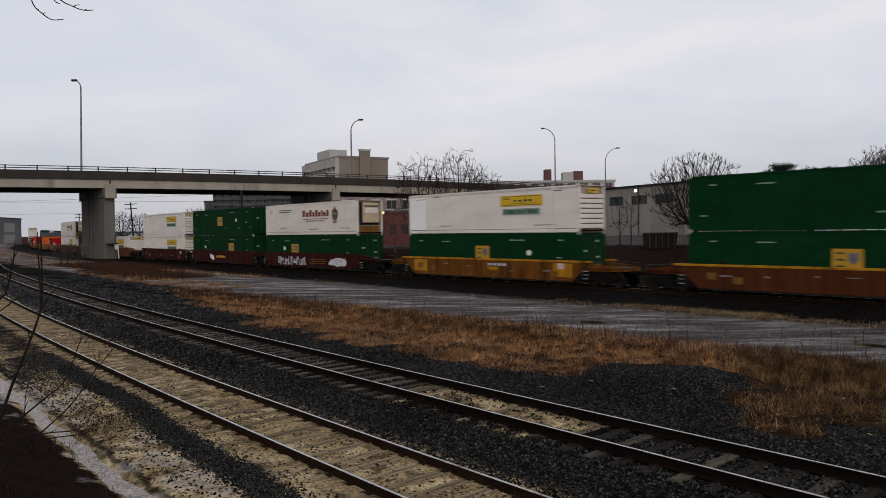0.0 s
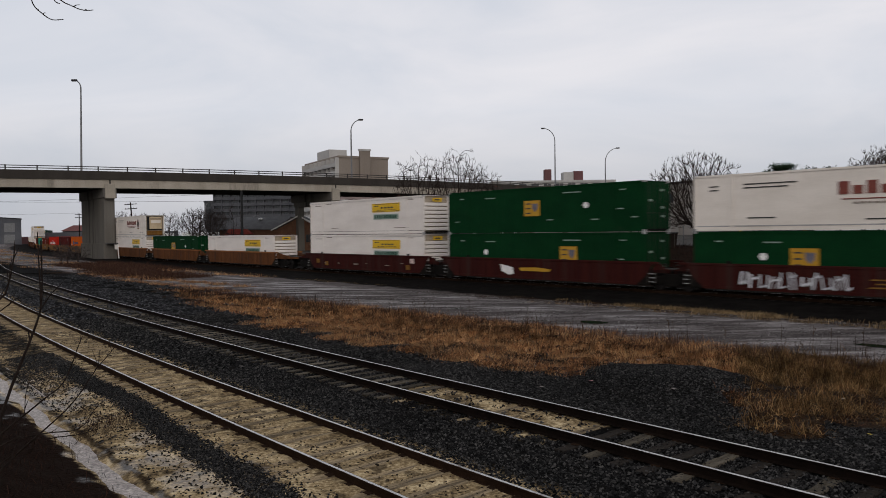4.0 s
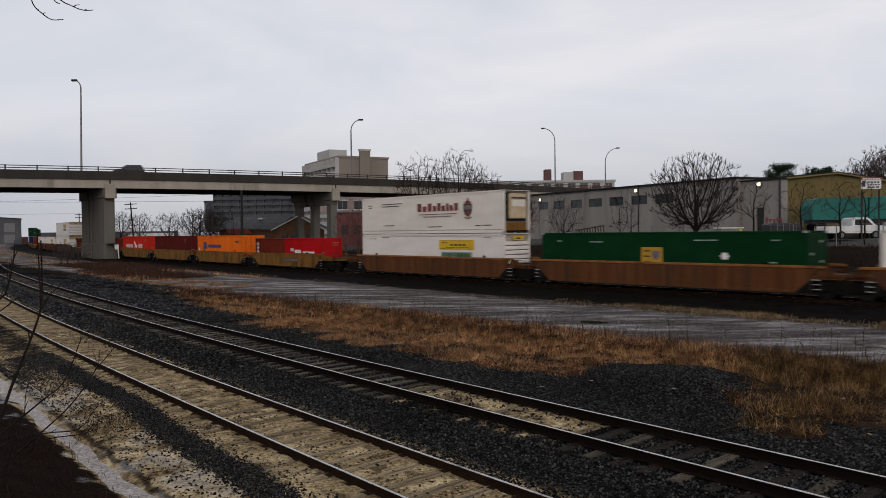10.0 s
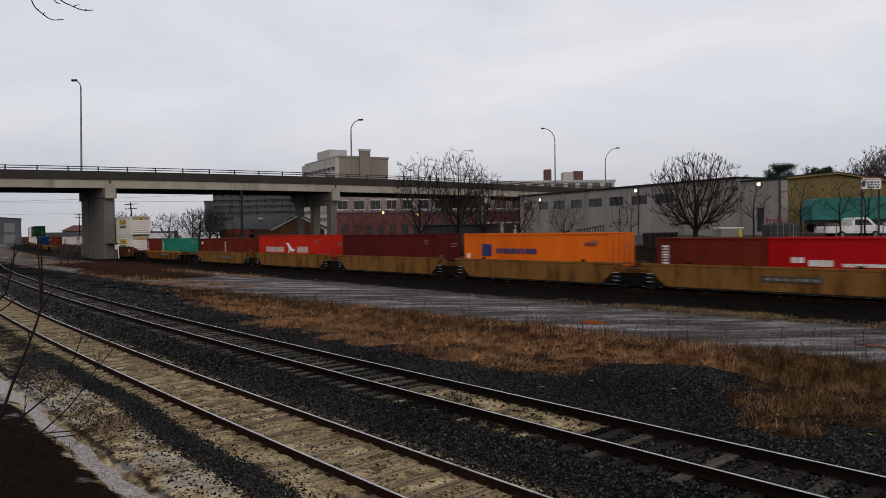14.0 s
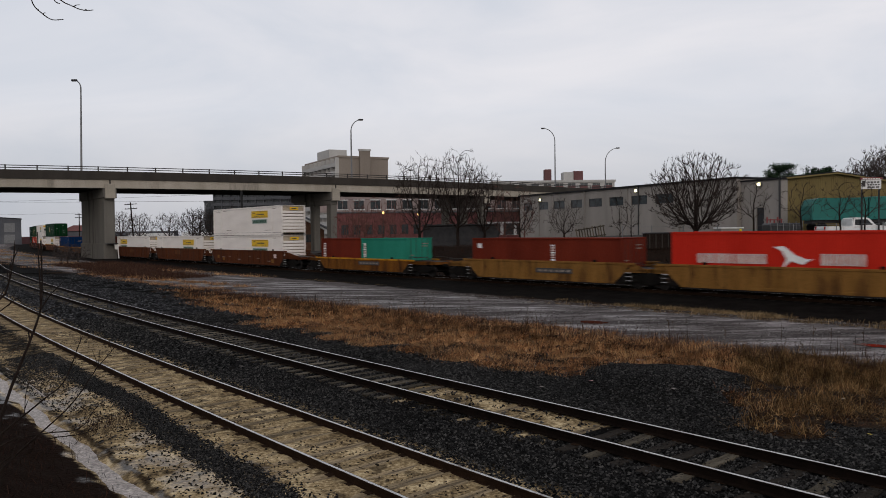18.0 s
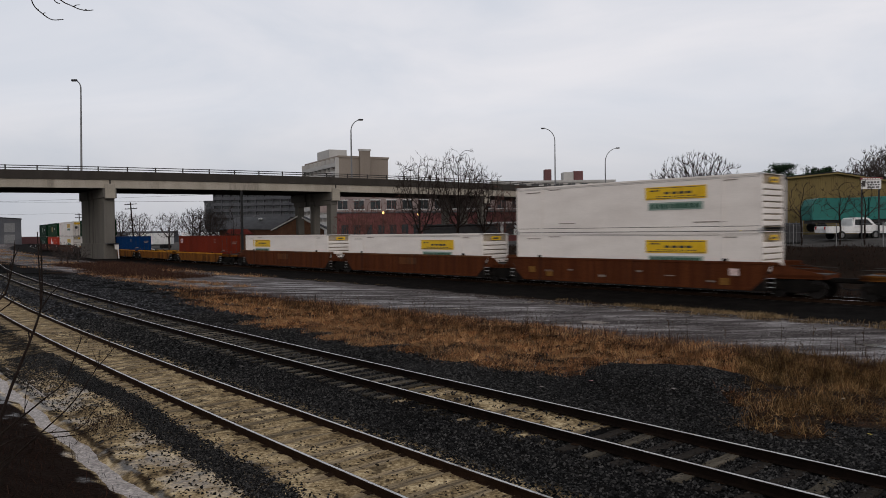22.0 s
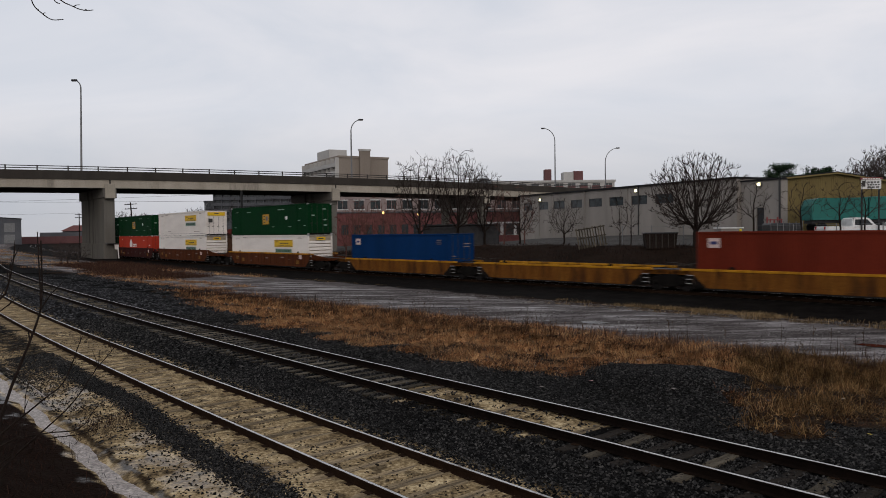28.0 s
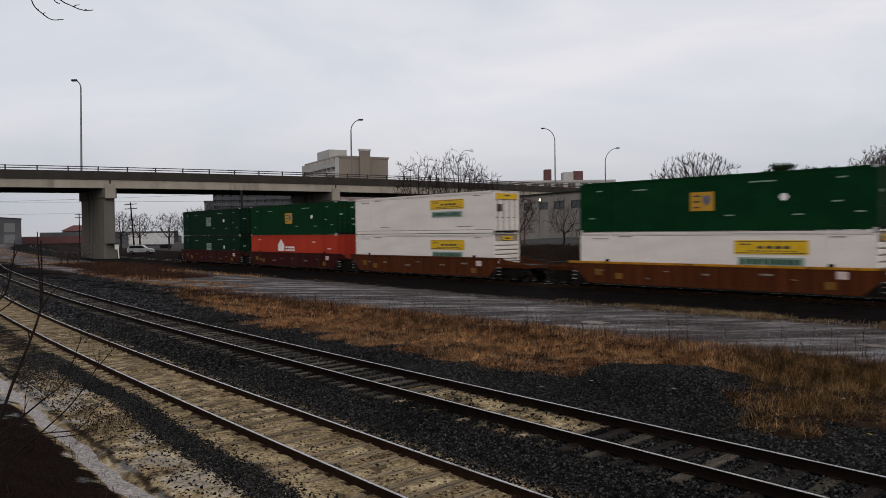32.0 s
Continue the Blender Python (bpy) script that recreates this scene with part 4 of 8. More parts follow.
def well_car(well, sill_top, paint, chord, front, rear, trucks, label, couple_front, couple_rear, art=""):
    """A well car unit. front, rear: metres from its middle to the joints; trucks: their places along x."""
    root = thing("well_car", Matrix(), label, "freight car", "cars of the train")
    hl, hw = well / 2, 1.33
    zb = 0.29
    for sy in (-1, 1):
        prof = [(-hl + 0.75, zb), (hl - 0.75, zb), (hl - 0.1, 0.85), (hl + 0.3, sill_top - 0.12), (-hl - 0.3, sill_top - 0.12), (-hl + 0.1, 0.85)]
        lo, hi = sorted((sy * (hw - 0.05), sy * (hw - 0.01)))
        wall = part("side_wall", Build().prism_y(prof, lo, hi), paint, root)
        lo, hi = sorted((sy * (hw - 0.09), sy * (hw + 0.02)))
        part("top_chord", Build().box(-hl - 0.7, hl + 0.7, lo, hi, sill_top - 0.13, sill_top, 0.015), chord, root)
        lo, hi = sorted((sy * (hw - 0.12), sy * (hw + 0.012)))
        part("bottom_sill", Build().box(-hl + 0.72, hl - 0.72, lo, hi, zb - 0.02, zb + 0.13, 0.01), paint, root)
        lo, hi = sorted((sy * (hw - 0.012), sy * (hw + 0.018)))
        rib = Build().box(-0.045, 0.045, lo, hi, zb + 0.11, sill_top - 0.12).mesh("rib", paint)
        n = max(8, int(well / 1.2))
        for k in range(1, n):
            x = -hl + well * k / n
            if abs(x) < hl - 0.7:
                part("rib", rib, None, wall, at=Matrix.Translation((x, 0, 0)))
        lo, hi = sorted((sy * (hw - 0.03), sy * (hw - 0.014)))
        for sx in (-1, 1):
            # added black plates hide the load and paint the dark of the open ends
            notch = [(hl - 0.74, zb), (hl + 0.1, zb), (hl + 0.1, 0.86), (hl - 0.11, 0.86)]
            part("end_dark_plate", Build().prism_y([(sx * a, c) for a, c in notch], lo, hi), M_truck, root, "black plate painting the dark of the open well end")
            if art == "panels" and sy < 0:
                part("access_panel", Build().box(sx * (hl - 1.5) - 0.75, sx * (hl - 1.5) + 0.75, -hw - 0.02, -hw - 0.004, 0.5, 1.36), M_car_yellow, wall, "faded yellow access panel")
            x = sx * (hl - 2.1)
            part("guide_post", Build().box(x - 0.13, x + 0.13, min(sy * (hw - 0.1), sy * hw), max(sy * (hw - 0.1), sy * hw), sill_top, sill_top + 0.14, 0.02), M_truck, root)
        if art == "plate" and sy < 0:
            p = part("stencil_plate", Build().box(-0.3, 2.6, -hw - 0.028, -hw - 0.012, zb + 0.45, zb + 0.75), M_ink, wall, "dark stencil panel with pale bars")
            for k in range(6):
                part("lettering_bar", Build().box(-0.1 + k * 0.45, 0.2 + k * 0.45, -hw - 0.034, -hw - 0.026, zb + 0.53, zb + 0.66), M_stencil, p)
        if art in ("reporting", "panels") and sy < 0:
            if art == "panels":
                p = part("stencil_plate", Build().box(0.3, 2.2, -hw - 0.028, -hw - 0.012, 1.02, 1.28), M_ink, wall, "dark stencil panel with pale bars")
                for k in range(4):
                    part("lettering_bar", Build().box(0.36 + k * 0.45, 0.7 + k * 0.45, -hw - 0.034, -hw - 0.026, 1.08, 1.24), M_softink, p)
                part("repaint_patch", Build().box(0.35, 1.3, -hw - 0.028, -hw - 0.012, 0.78, 1.0), M_car_yellow, wall, "yellow repainted patch")
            for x, z in ((-7.0, 0.75), (5.9, 0.5), (6.4, 1.0), (-5.6, 0.55)):
                part("stencil", Build().box(x, x + 0.5, -hw - 0.024, -hw - 0.010, z, z + 0.36), M_car_tan if x < 6 else M_softink, wall, "worn repainted patch")
            for k in range(6):
                x, z = -6.2 + k * 2.2 + crng.uniform(-0.7, 0.7), crng.uniform(0.6, 1.15)
                part("stencil", Build().box(x, x + crng.uniform(0.15, 0.7), -hw - 0.024, -hw - 0.010, z, z + crng.uniform(0.05, 0.12)), M_stencil, wall)
        if art == "graffiti" and sy < 0:
            gr = random.Random(5)
            for k in range(11):
                x, w = -5.6 + k * 0.5, gr.uniform(0.28, 0.5)
                lo, hi = 0.5 + gr.uniform(-.1, .12), 1.1 + gr.uniform(-.16, .2)
                t, d = gr.uniform(0.07, 0.12), gr.uniform(-0.15, 0.2)
                strokes = [[(x, lo), (x + t, lo), (x + t + d, hi), (x + d, hi)]]
                if k % 3 != 1:
                    strokes.append([(x + w - t, lo), (x + w, lo + 0.05), (x + w + d, hi - 0.06), (x + w - t + d, hi)])
                strokes.append([(x + t, hi - 0.2 - t), (x + w, hi - 0.1 - t), (x + w, hi - 0.1), (x + t, hi - 0.2)] if k % 2 else [(x + t, lo), (x + w - t, lo + 0.1), (x + w - t, lo + 0.1 + t), (x + t, lo + t)])
                for q in strokes:
                    part("graffiti", Build().prism_y(q, -hw - 0.026, -hw - 0.012), M_graffiti, wall, "pale painted graffiti letters")
            for x0, z0 in ((0.4, 0.98), (0.6, 0.8), (0.3, 0.62)):
                part("graffiti", Build().prism_y([(x0, z0), (x0 + 2.6, z0 + 0.03), (x0 + 2.5, z0 + 0.1), (x0 + 0.1, z0 + 0.07)], -hw - 0.026, -hw - 0.012), M_car_tan, wall, "ochre painted graffiti strokes")
            for x0, z0, w, h in ((3.5, 0.6, 1.3, 0.5), (4.5, 0.45, 1.0, 0.62), (5.4, 0.5, 0.9, 0.7), (4.1, 0.95, 1.7, 0.28)):
                poly = [(x0, z0 + gr.uniform(0, .1)), (x0 + w * 0.5, z0 - gr.uniform(0, .08)), (x0 + w, z0 + 0.1), (x0 + w * 1.05, z0 + h * 0.6), (x0 + w * 0.8, z0 + h), (x0 + w * 0.3, z0 + h * 0.92)]
                part("graffiti", Build().prism_y(poly, -hw - 0.026, -hw - 0.014 + 0.002 * gr.random()), M_graffiti, wall, "smeared grey graffiti patch")
        if art == "blob" and sy < 0:
            poly = [(-2.9, 0.75), (-2.2, 0.5), (-1.8, 0.6), (-1.9, 1.0), (-2.4, 1.1), (-3.0, 1.2)]
            part("graffiti", Build().prism_y(poly, -hw - 0.026, -hw - 0.012), M_whiteink, wall, "white painted graffiti patch")
            poly = [(-1.2, 0.8), (1.2, 0.8), (1.3, 0.95), (0.2, 1.05), (-1.3, 1.0)]
            part("graffiti", Build().prism_y(poly, -hw - 0.026, -hw - 0.012), M_emblem, wall, "yellow painted graffiti letters")
        if art == "patch" and sy < 0:
            part("repaint_patch", Build().box(-1.1, 1.0, -hw - 0.024, -hw - 0.008, 0.95, 1.45), M_car_rust, wall, "lighter repainted rectangle")
    part("well_floor", Build().box(-hl, hl, -hw + 0.1, hw - 0.1, zb - 0.02, zb + 0.038), M_truck, root)
    for sx, reach, cpl in ((1, front, couple_front), (-1, rear, couple_rear)):
        e0, e1 = hl - 0.05, reach - (0.75 if cpl else 0.12)
        poly = [(sx * e0, -hw + 0.02), (sx * e1, -0.95), (sx * e1, 0.95), (sx * e0, hw - 0.02)]
        if sx < 0:
            poly = poly[::-1]
        end = part("end_platform", Build().prism_z(poly, 0.93, 1.12), M_truck if paint is M_car_dred else paint, root)
        for sy in (-1, 1):
            web = []
            for a, z in ((e0 + 0.28, 0.99), (e0 + 0.34, sill_top - 0.14), (e0 + 0.8, sill_top - 0.14), (e1 - 0.25, 1.2), (e1, 1.16), (e1, 0.96)):
                f = (a - e0) / max(0.1, e1 - e0)
                web.append((sx * a, sy * (hw - 0.02 - (hw - 0.97) * f), z))
            n = len(web)
            plate = Build().add(web + [(x, y - sy * 0.04, z) for x, y, z in web], [tuple(range(n)), tuple(reversed(range(n, 2 * n)))] + [((i + 1) % n, i, n + i, n + (i + 1) % n) for i in range(n)])
            part("end_web", plate, paint, end, "sloping end plate over the bogie")
        part("end_bulkhead", Build().box(min(sx * (hl - 0.05), sx * (hl + 0.03)), max(sx * (hl - 0.05), sx * (hl + 0.03)), -hw + 0.08, hw - 0.08, 0.35, 1.2), M_truck, root)
        part("walkway", Build().box(min(sx * e0, sx * e1), max(sx * e0, sx * e1), -0.55, 0.55, 1.125, 1.165), M_darksteel, end, "dark open-mesh walkway")
        for sy in (-1, 1):
            part("handrail", Build().tube([(sx * (e0 + 0.2), sy * 1.15, 1.1), (sx * (e0 + 0.2), sy * 1.15, 1.48), (sx * (e1 - 0.1), sy * 0.95, 1.42), (sx * (e1 - 0.1), sy * 0.95, 1.1)], [0.02] * 4, 5), M_darksteel, end)
            lad = part("ladder", Build().box(sx * hl - 0.02, sx * hl + 0.02, sy * 1.3 - 0.02, sy * 1.3 + 0.02, 0.4, 1.15).box(sx * (hl + 0.42) - 0.02, sx * (hl + 0.42) + 0.02, sy * 1.24 - 0.02, sy * 1.24 + 0.02, 0.4, 1.0), M_darksteel, end)
            for z in (0.45, 0.68, 0.9):
                part("rung", Build().box(min(sx * hl, sx * (hl + 0.42)), max(sx * hl, sx * (hl + 0.42)), sy * 1.27 - 0.02, sy * 1.27 + 0.02, z, z + 0.045), M_steel, lad)
        if cpl:
            part("coupler", Build().box(min(sx * (e1 - 0.1), sx * (reach + 0.02)), max(sx * (e1 - 0.1), sx * (reach + 0.02)), -0.14, 0.14, 0.74, 0.98, 0.04), M_truck, root)
            part("brake_hose", Build().tube([(sx * e1, 0.4, 0.85), (sx * (e1 + 0.3), 0.42, 0.45), (sx * (reach), 0.3, 0.4)], [0.03] * 3, 5), M_seal, root)
        else:
            part("articulation", Build().tube([(sx * (reach - 0.18), 0, 0.66), (sx * (reach - 0.18), 0, 1.13)], [0.3, 0.3], 12), M_truck, root)
    for x in trucks:
        wheelset_truck(root, x)
    return root


# middle of each unit at the start, the set it belongs to, its well, and its load
TRAIN = [
    # s, set, well length, sill top, paint, chord, art, loads
    (60.59, 0, 16.5, 1.55, "car_brown", "car_yellow", "reporting", ["g", "gp"]),
    (37.31, 1, 16.5, 1.55, "car_ochre", "car_yellow", "panels", ["g", "w2"]),
    (14.28, 2, 16.5, 1.60, "car_dred", "car_dred", "graffiti", ["gb", "r"]),
    (-4.80, 2, 16.5, 1.60, "car_dred", "car_dred", "blob", ["gf", "g"]),
    (-23.75, 2, 16.5, 1.60, "car_dred", "car_dred", "reporting", ["w", "w"]),
    (-46.90, 3, 16.5, 1.60, "car_rust", "car_orange", "", ["w"]),
    (-66.20, 3, 16.5, 1.60, "car_rust", "car_orange", "", ["g"]),
    (-85.60, 3, 16.5, 1.60, "car_rust", "car_orange", "", ["w", "r"]),
    (-106.84, 4, 12.6, 1.50, "car_tan", "car_tan", "plate", ["twin_a"]),
    (-122.15, 4, 12.6, 1.50, "car_tan", "car_tan", "", ["orange"]),
    (-137.44, 4, 12.6, 1.50, "car_tan", "car_tan", "", ["maroon"]),
    (-152.85, 4, 12.6, 1.50, "car_tan", "car_tan", "", ["script"]),
    (-168.24, 4, 12.6, 1.50, "car_tan", "car_tan", "plate", ["low_maroon"]),
    (-187.75, 5, 12.6, 1.28, "car_ochre", "car_yellow", "plate", ["twin_b"]),
    (-209.09, 6, 16.5, 1.72, "car_brown", "car_brown", "reporting", ["w", "w"]),
    (-228.45, 6, 16.5, 1.72, "car_brown", "car_rust", "patch", ["w"]),
    (-247.87, 6, 16.5, 1.72, "car_brown", "car_rust", "patch", ["wr"]),
    (-269.04, 7, 12.6, 1.28, "car_ochre", "car_yellow", "", ["maroon_b"]),
    (-284.80, 7, 12.6, 1.28, "car_ochre", "car_yellow", "", []),
    (-300.62, 7, 12.6, 1.28, "car_ochre", "car_yellow", "", ["blue"]),
    (-321.85, 8, 16.5, 1.55, "car_brown", "car_yellow", "reporting", ["w", "g"]),
    (-345.23, 9, 16.5, 1.60, "car_brown", "car_brown", "reporting", ["w", "wd"]),
    (-364.40, 9, 16.5, 1.60, "car_dred", "car_dred", "reporting", ["house", "g"]),
    (-383.35, 9, 16.5, 1.60, "car_dred", "car_dred", "reporting", ["dg", "dg"]),
]
PAINT = {"car_brown": (M_car_brown, "brown"), "car_rust": (M_car_rust, "rust-brown"), "car_dred": (M_car_dred, "dark red"), "car_tan": (M_car_tan, "ochre"), "car_orange": (M_car_orange, "orange"), "car_yellow": (M_car_yellow, "yellow"), "car_ochre": (M_car_ochre, "rusty yellow-edged")}
BASE = 0.364
patterns = {}


def load(kind):
    """A container of that kind; later ones are copies of the first."""
    if kind not in patterns:
        made = {
            "w": white_53, "w2": lambda: white_53(True), "wd": lambda: white_53(False, True), "wr": lambda: white_53(False, False, -6.35), "g": green_53, "dg": lambda: green_53(M_dgreen, True), "gf": lambda: green_53(emblem_at=2.0, placard_at=-4.4), "gb": lambda: green_53(emblem_at=-3.1, placard_at=-4.4), "gp": lambda: green_53(plain=True), "r": reefer_53,
            "orange": lambda: sea_box(12.19, 2.896, M_orange, "orange 40-foot container with dark blue bar lettering", "orange"),
            "maroon": lambda: sea_box(12.19, 2.896, M_maroon, "plain maroon 40-foot corrugated container", "plain"),
            "maroon_b": lambda: sea_box(12.19, 2.896, M_brown, "brown-red 40-foot corrugated container with a pale corner mark", "corner"),
            "script": lambda: sea_box(12.19, 2.896, M_hred, "bright red 40-foot container with a white sweeping emblem", "script"),
            "low_maroon": lambda: sea_box(12.19, 2.591, M_brown, "brown-red low 40-foot container with a column of white marks", "column"),
            "brown20": lambda: sea_box(6.06, 2.591, M_brown, "brown-red 20-foot corrugated container", "column"),
            "red20": lambda: sea_box(6.06, 2.591, M_red, "red 20-foot container with white bar lettering", "line"),
            "teal20": lambda: sea_box(6.06, 2.591, M_teal, "teal 20-foot corrugated container", "column"),
            "blue": lambda: sea_box(12.19, 2.896, M_blue, "blue 40-foot corrugated container with a pale corner mark", "corner"),
            "house": lambda: container_house(),
        }[kind]()
        patterns[kind] = made
        return made
    return copy_thing(patterns[kind], Matrix())


def container_house():
    r = container("h", 16.15, 2.896, M_ored, "orange-red 53-foot container with a white house-shaped emblem", "domestic")
    b = Build().prism_y([(-2.4, 1.35), (-1.2, 1.35), (-1.2, 1.95), (-1.8, 2.5), (-2.4, 1.95)], -1.296, -1.27)
    part("emblem", b, M_whiteink, r, "white house-shaped emblem")
    for z in (1.62, 1.36):
        bars(r, -0.9, 0.9, z, z + 0.18, 4, M_whiteink, crng, 0.02)
    for x, z in ((4.0, 2.2), (-6.5, 2.4), (6.6, 1.6)):
        panel(r, "marking", x, x + 0.6, z, z + 0.08, M_whiteink)
    return r


riders = []          # every moving thing, its place along the train and its height


def make_train():
    n = len(TRAIN)
    for i, (s, group, well, sill, paint, chord, art, loads) in enumerate(TRAIN):
        ahead = TRAIN[i - 1] if i else None
        behind = TRAIN[i + 1] if i + 1 < n else None
        joint_f = (ahead[0] - s) / 2 if ahead and ahead[1] == group else None
        joint_r = (s - behind[0]) / 2 if behind and behind[1] == group else None
        front = joint_f or (((ahead[0] - s) - (ahead[2] - well) / 2) / 2 if ahead else well / 2 + 3.2)
        rear = joint_r or (((s - behind[0]) - (behind[2] - well) / 2) / 2 if behind else well / 2 + 3.2)
        trucks = []
        trucks.append(front if joint_f else well / 2 + 1.35)
        if not joint_r:
            trucks.append(-(well / 2 + 1.35))
        tone = PAINT[paint][1]
        state = "empty" if not loads else ("double-stacked" if len(loads) == 2 else "single-stacked")
        car = well_car(well, sill, PAINT[paint][0], PAINT[chord][0], front, rear, trucks, f"weathered {tone} {state} container well car", not joint_f, not joint_r, art)
        riders.append((car, s, 0.0))
        z = BASE
        for kind in loads:
            if kind in ("twin_a", "twin_b"):
                for k, dx in (("brown20", -3.07), (("red20" if kind == "twin_a" else "teal20"), 3.07)):
                    riders.append((load(k), s + dx, z))
                continue
            riders.append((load(kind), s, z))
            z += 2.896 + 0.036


make_train()

# ---- the road bridge ----
_ds = np.arange(-150.0, 220.0, 1.0)
_dh = np.radians(26 + 0.22 * np.clip(_ds, -70, 75))
_dx = np.concatenate([[0], np.cumsum(np.cos((_dh[1:] + _dh[:-1]) / 2))])
_dy = np.concatenate([[0], np.cumsum(np.sin((_dh[1:] + _dh[:-1]) / 2))])
_dx += -51.0 - np.interp(0, _ds, _dx)
_dy += 113.2 - np.interp(0, _ds, _dy)


def deck(s, across=0.0, z=0.0):
    """A point of the bridge, s along its near edge and across it, away from the tracks."""
    a = float(np.interp(s, _ds, _dh))
    return (float(np.interp(s, _ds, _dx)) - across * math.sin(a), float(np.interp(s, _ds, _dy)) + across * math.cos(a), z)


def deck_pose(s, across, z, turn=0):
    x, y, _ = deck(s, across)
    return pose(x, y, z, 0, 0, math.degrees(float(np.interp(s, _ds, _dh))) + turn)


M_railing = surface("dark_weathered_railing", (0.035, 0.033, 0.032), (0.06, 0.056, 0.054), 2, 0.6, 0.3, 0, 30, 0.15)


def make_bridge():
    root = thing("road_bridge", Matrix(), "long concrete road bridge with dark parapet and steel railing", "bridge")
    PIERS = (-74.0, -37.5, 0.0, 37.0, 73.0, 110.0)
    ends = [-150] + list(PIERS) + [180]
    for a, b in zip(ends[:-1], ends[1:]):
        path = [deck(s, 0, 0) for s in np.arange(a + 0.06, b, 3.0)] + [deck(b - 0.06, 0, 0)]
        part("girder", Build().sweep(path, [(0.12, 10.68), (0.55, 10.68), (0.55, 10.9), (0.40, 11.0), (0.40, 11.8), (0.12, 11.97)]), M_conc, root, "beige precast edge girder")
        # inner girders in dark concrete: the shade under the deck is in their colour
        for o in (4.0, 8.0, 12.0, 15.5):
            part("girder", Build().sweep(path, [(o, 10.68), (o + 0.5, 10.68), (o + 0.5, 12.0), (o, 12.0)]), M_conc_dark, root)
    path = [deck(s, 0, 0) for s in range(-150, 181, 4)]
    part("deck_slab", Build().sweep(path, [(0.1, 11.975), (16.0, 11.975), (16.0, 12.74), (0.1, 12.74)]), M_deckroad, root)
    for o in (0.0, 15.8):
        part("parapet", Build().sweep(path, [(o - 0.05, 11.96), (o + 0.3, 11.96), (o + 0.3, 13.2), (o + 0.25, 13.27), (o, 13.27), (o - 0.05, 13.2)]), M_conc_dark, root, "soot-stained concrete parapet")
        for z in (13.5, 13.84):
            part("railing_bar", Build().sweep(path, [(o + 0.06, z), (o + 0.18, z), (o + 0.18, z + 0.12), (o + 0.06, z + 0.12)]), M_railing, root)
    post = Build().box(-0.09, 0.09, -0.05, 0.05, 0, 0.74).mesh("railing_post", M_railing)
    for k in range(60):
        for o in (0.12, 15.92):
            part("railing_post", post, None, root, at=deck_pose(-100 + k * 4.1, o, 13.26))
    for k, s in enumerate(PIERS):
        m = pose(*deck(s, 0, 0), 0, 0, 39.0)
        if abs(s) < 1:
            pier = part("pier", Build().box(-0.8, 0.8, 0.75, 14.6, 0.8, 9.25, 0.05), M_conc_pier, root, "solid grey concrete pier wall", at=m)
            part("pier_footing", Build().box(-1.0, 1.0, 0.55, 14.9, -1.5, 2.15, 0.08), M_conc_pier, pier)
        else:
            pier = part("pier", Build().box(-0.7, 0.7, 0.7, 14.8, 8.4, 9.25, 0.05), M_conc_pier, root, "concrete pier on three columns", at=m)
            for y in (0.85, 6.9, 13.0):
                part("column", Build().box(-0.62, 0.62, y, y + 1.5, -1.0, 8.42, 0.05), M_conc_pier, pier)
        part("pier_cap", Build().box(-0.95, 0.95, 0.05, 15.4, 9.2, 10.66, 0.06), M_conc_pier, pier)
        part("cap_block", Build().box(-0.75, 0.75, -0.12, 0.6, 9.1, 11.3, 0.05), M_conc, pier, "pale cap end block")
        part("bearing", Build().box(-0.08, 0.08, -0.02, 0.09, 10.7, 11.95), M_seal, pier)
    p0 = pose(*deck(0, 0, 0), 0, 0, 39.0)
    box = thing("signal_box", p0 @ Matrix.Translation((0.35, 0.15, 2.0)), "small equipment shelf with a white notice on the pier", "box")
    part("shelf", Build().box(-1.1, 0.7, -0.45, 0.35, 0.05, 0.2, 0.02), M_dark_metal, box)
    part("notice", Build().box(0.0, 0.6, -0.5, -0.46, -0.75, 0.0), M_whiteink, box)
    st = thing("marker_post", p0 @ Matrix.Translation((0.6, -1.6, -0.1)), "white leaning marker post at the pier's foot", "post")
    part("stake", Build().tube([(0, 0, 0), (-0.12, 0, 1.9)], [0.09, 0.09], 8), M_whiteink, st)


make_bridge()


def street_lamp(m, tall, arm, label):
    root = thing("street_lamp", m, label, "street lamp", "street lamps")
    part("pole", Build().tube([(0, 0, 0), (0, 0, tall * 0.5), (0, 0, tall - max(1.25, 1.05 * abs(arm)))], [0.17, 0.14, 0.11], 8), M_galv, root)
    s = 1 if arm > 0 else -1
    r = abs(arm)
    rise = max(1.25, 1.05 * r)
    pts = [(s * r * (1 - math.cos(a)), 0, tall - rise + rise * math.sin(a)) for a in np.linspace(0, math.pi / 2, 8)]
    part("arm", Build().tube(pts, [0.105 - 0.004 * k for k in range(8)], 6), M_galv, root)
    head = part("lamp_head", Build().box(s * r - 0.1 * s - 0.45, s * r - 0.1 * s + 0.45, -0.17, 0.17, tall - 0.16, tall + 0.12, 0.06), M_dark_metal, root, "dark cobra lamp head")
    part("lens", Build().box(s * r - 0.3, s * r + 0.3, -0.12, 0.12, tall - 0.21, tall - 0.16), M_lens, head)
    return root


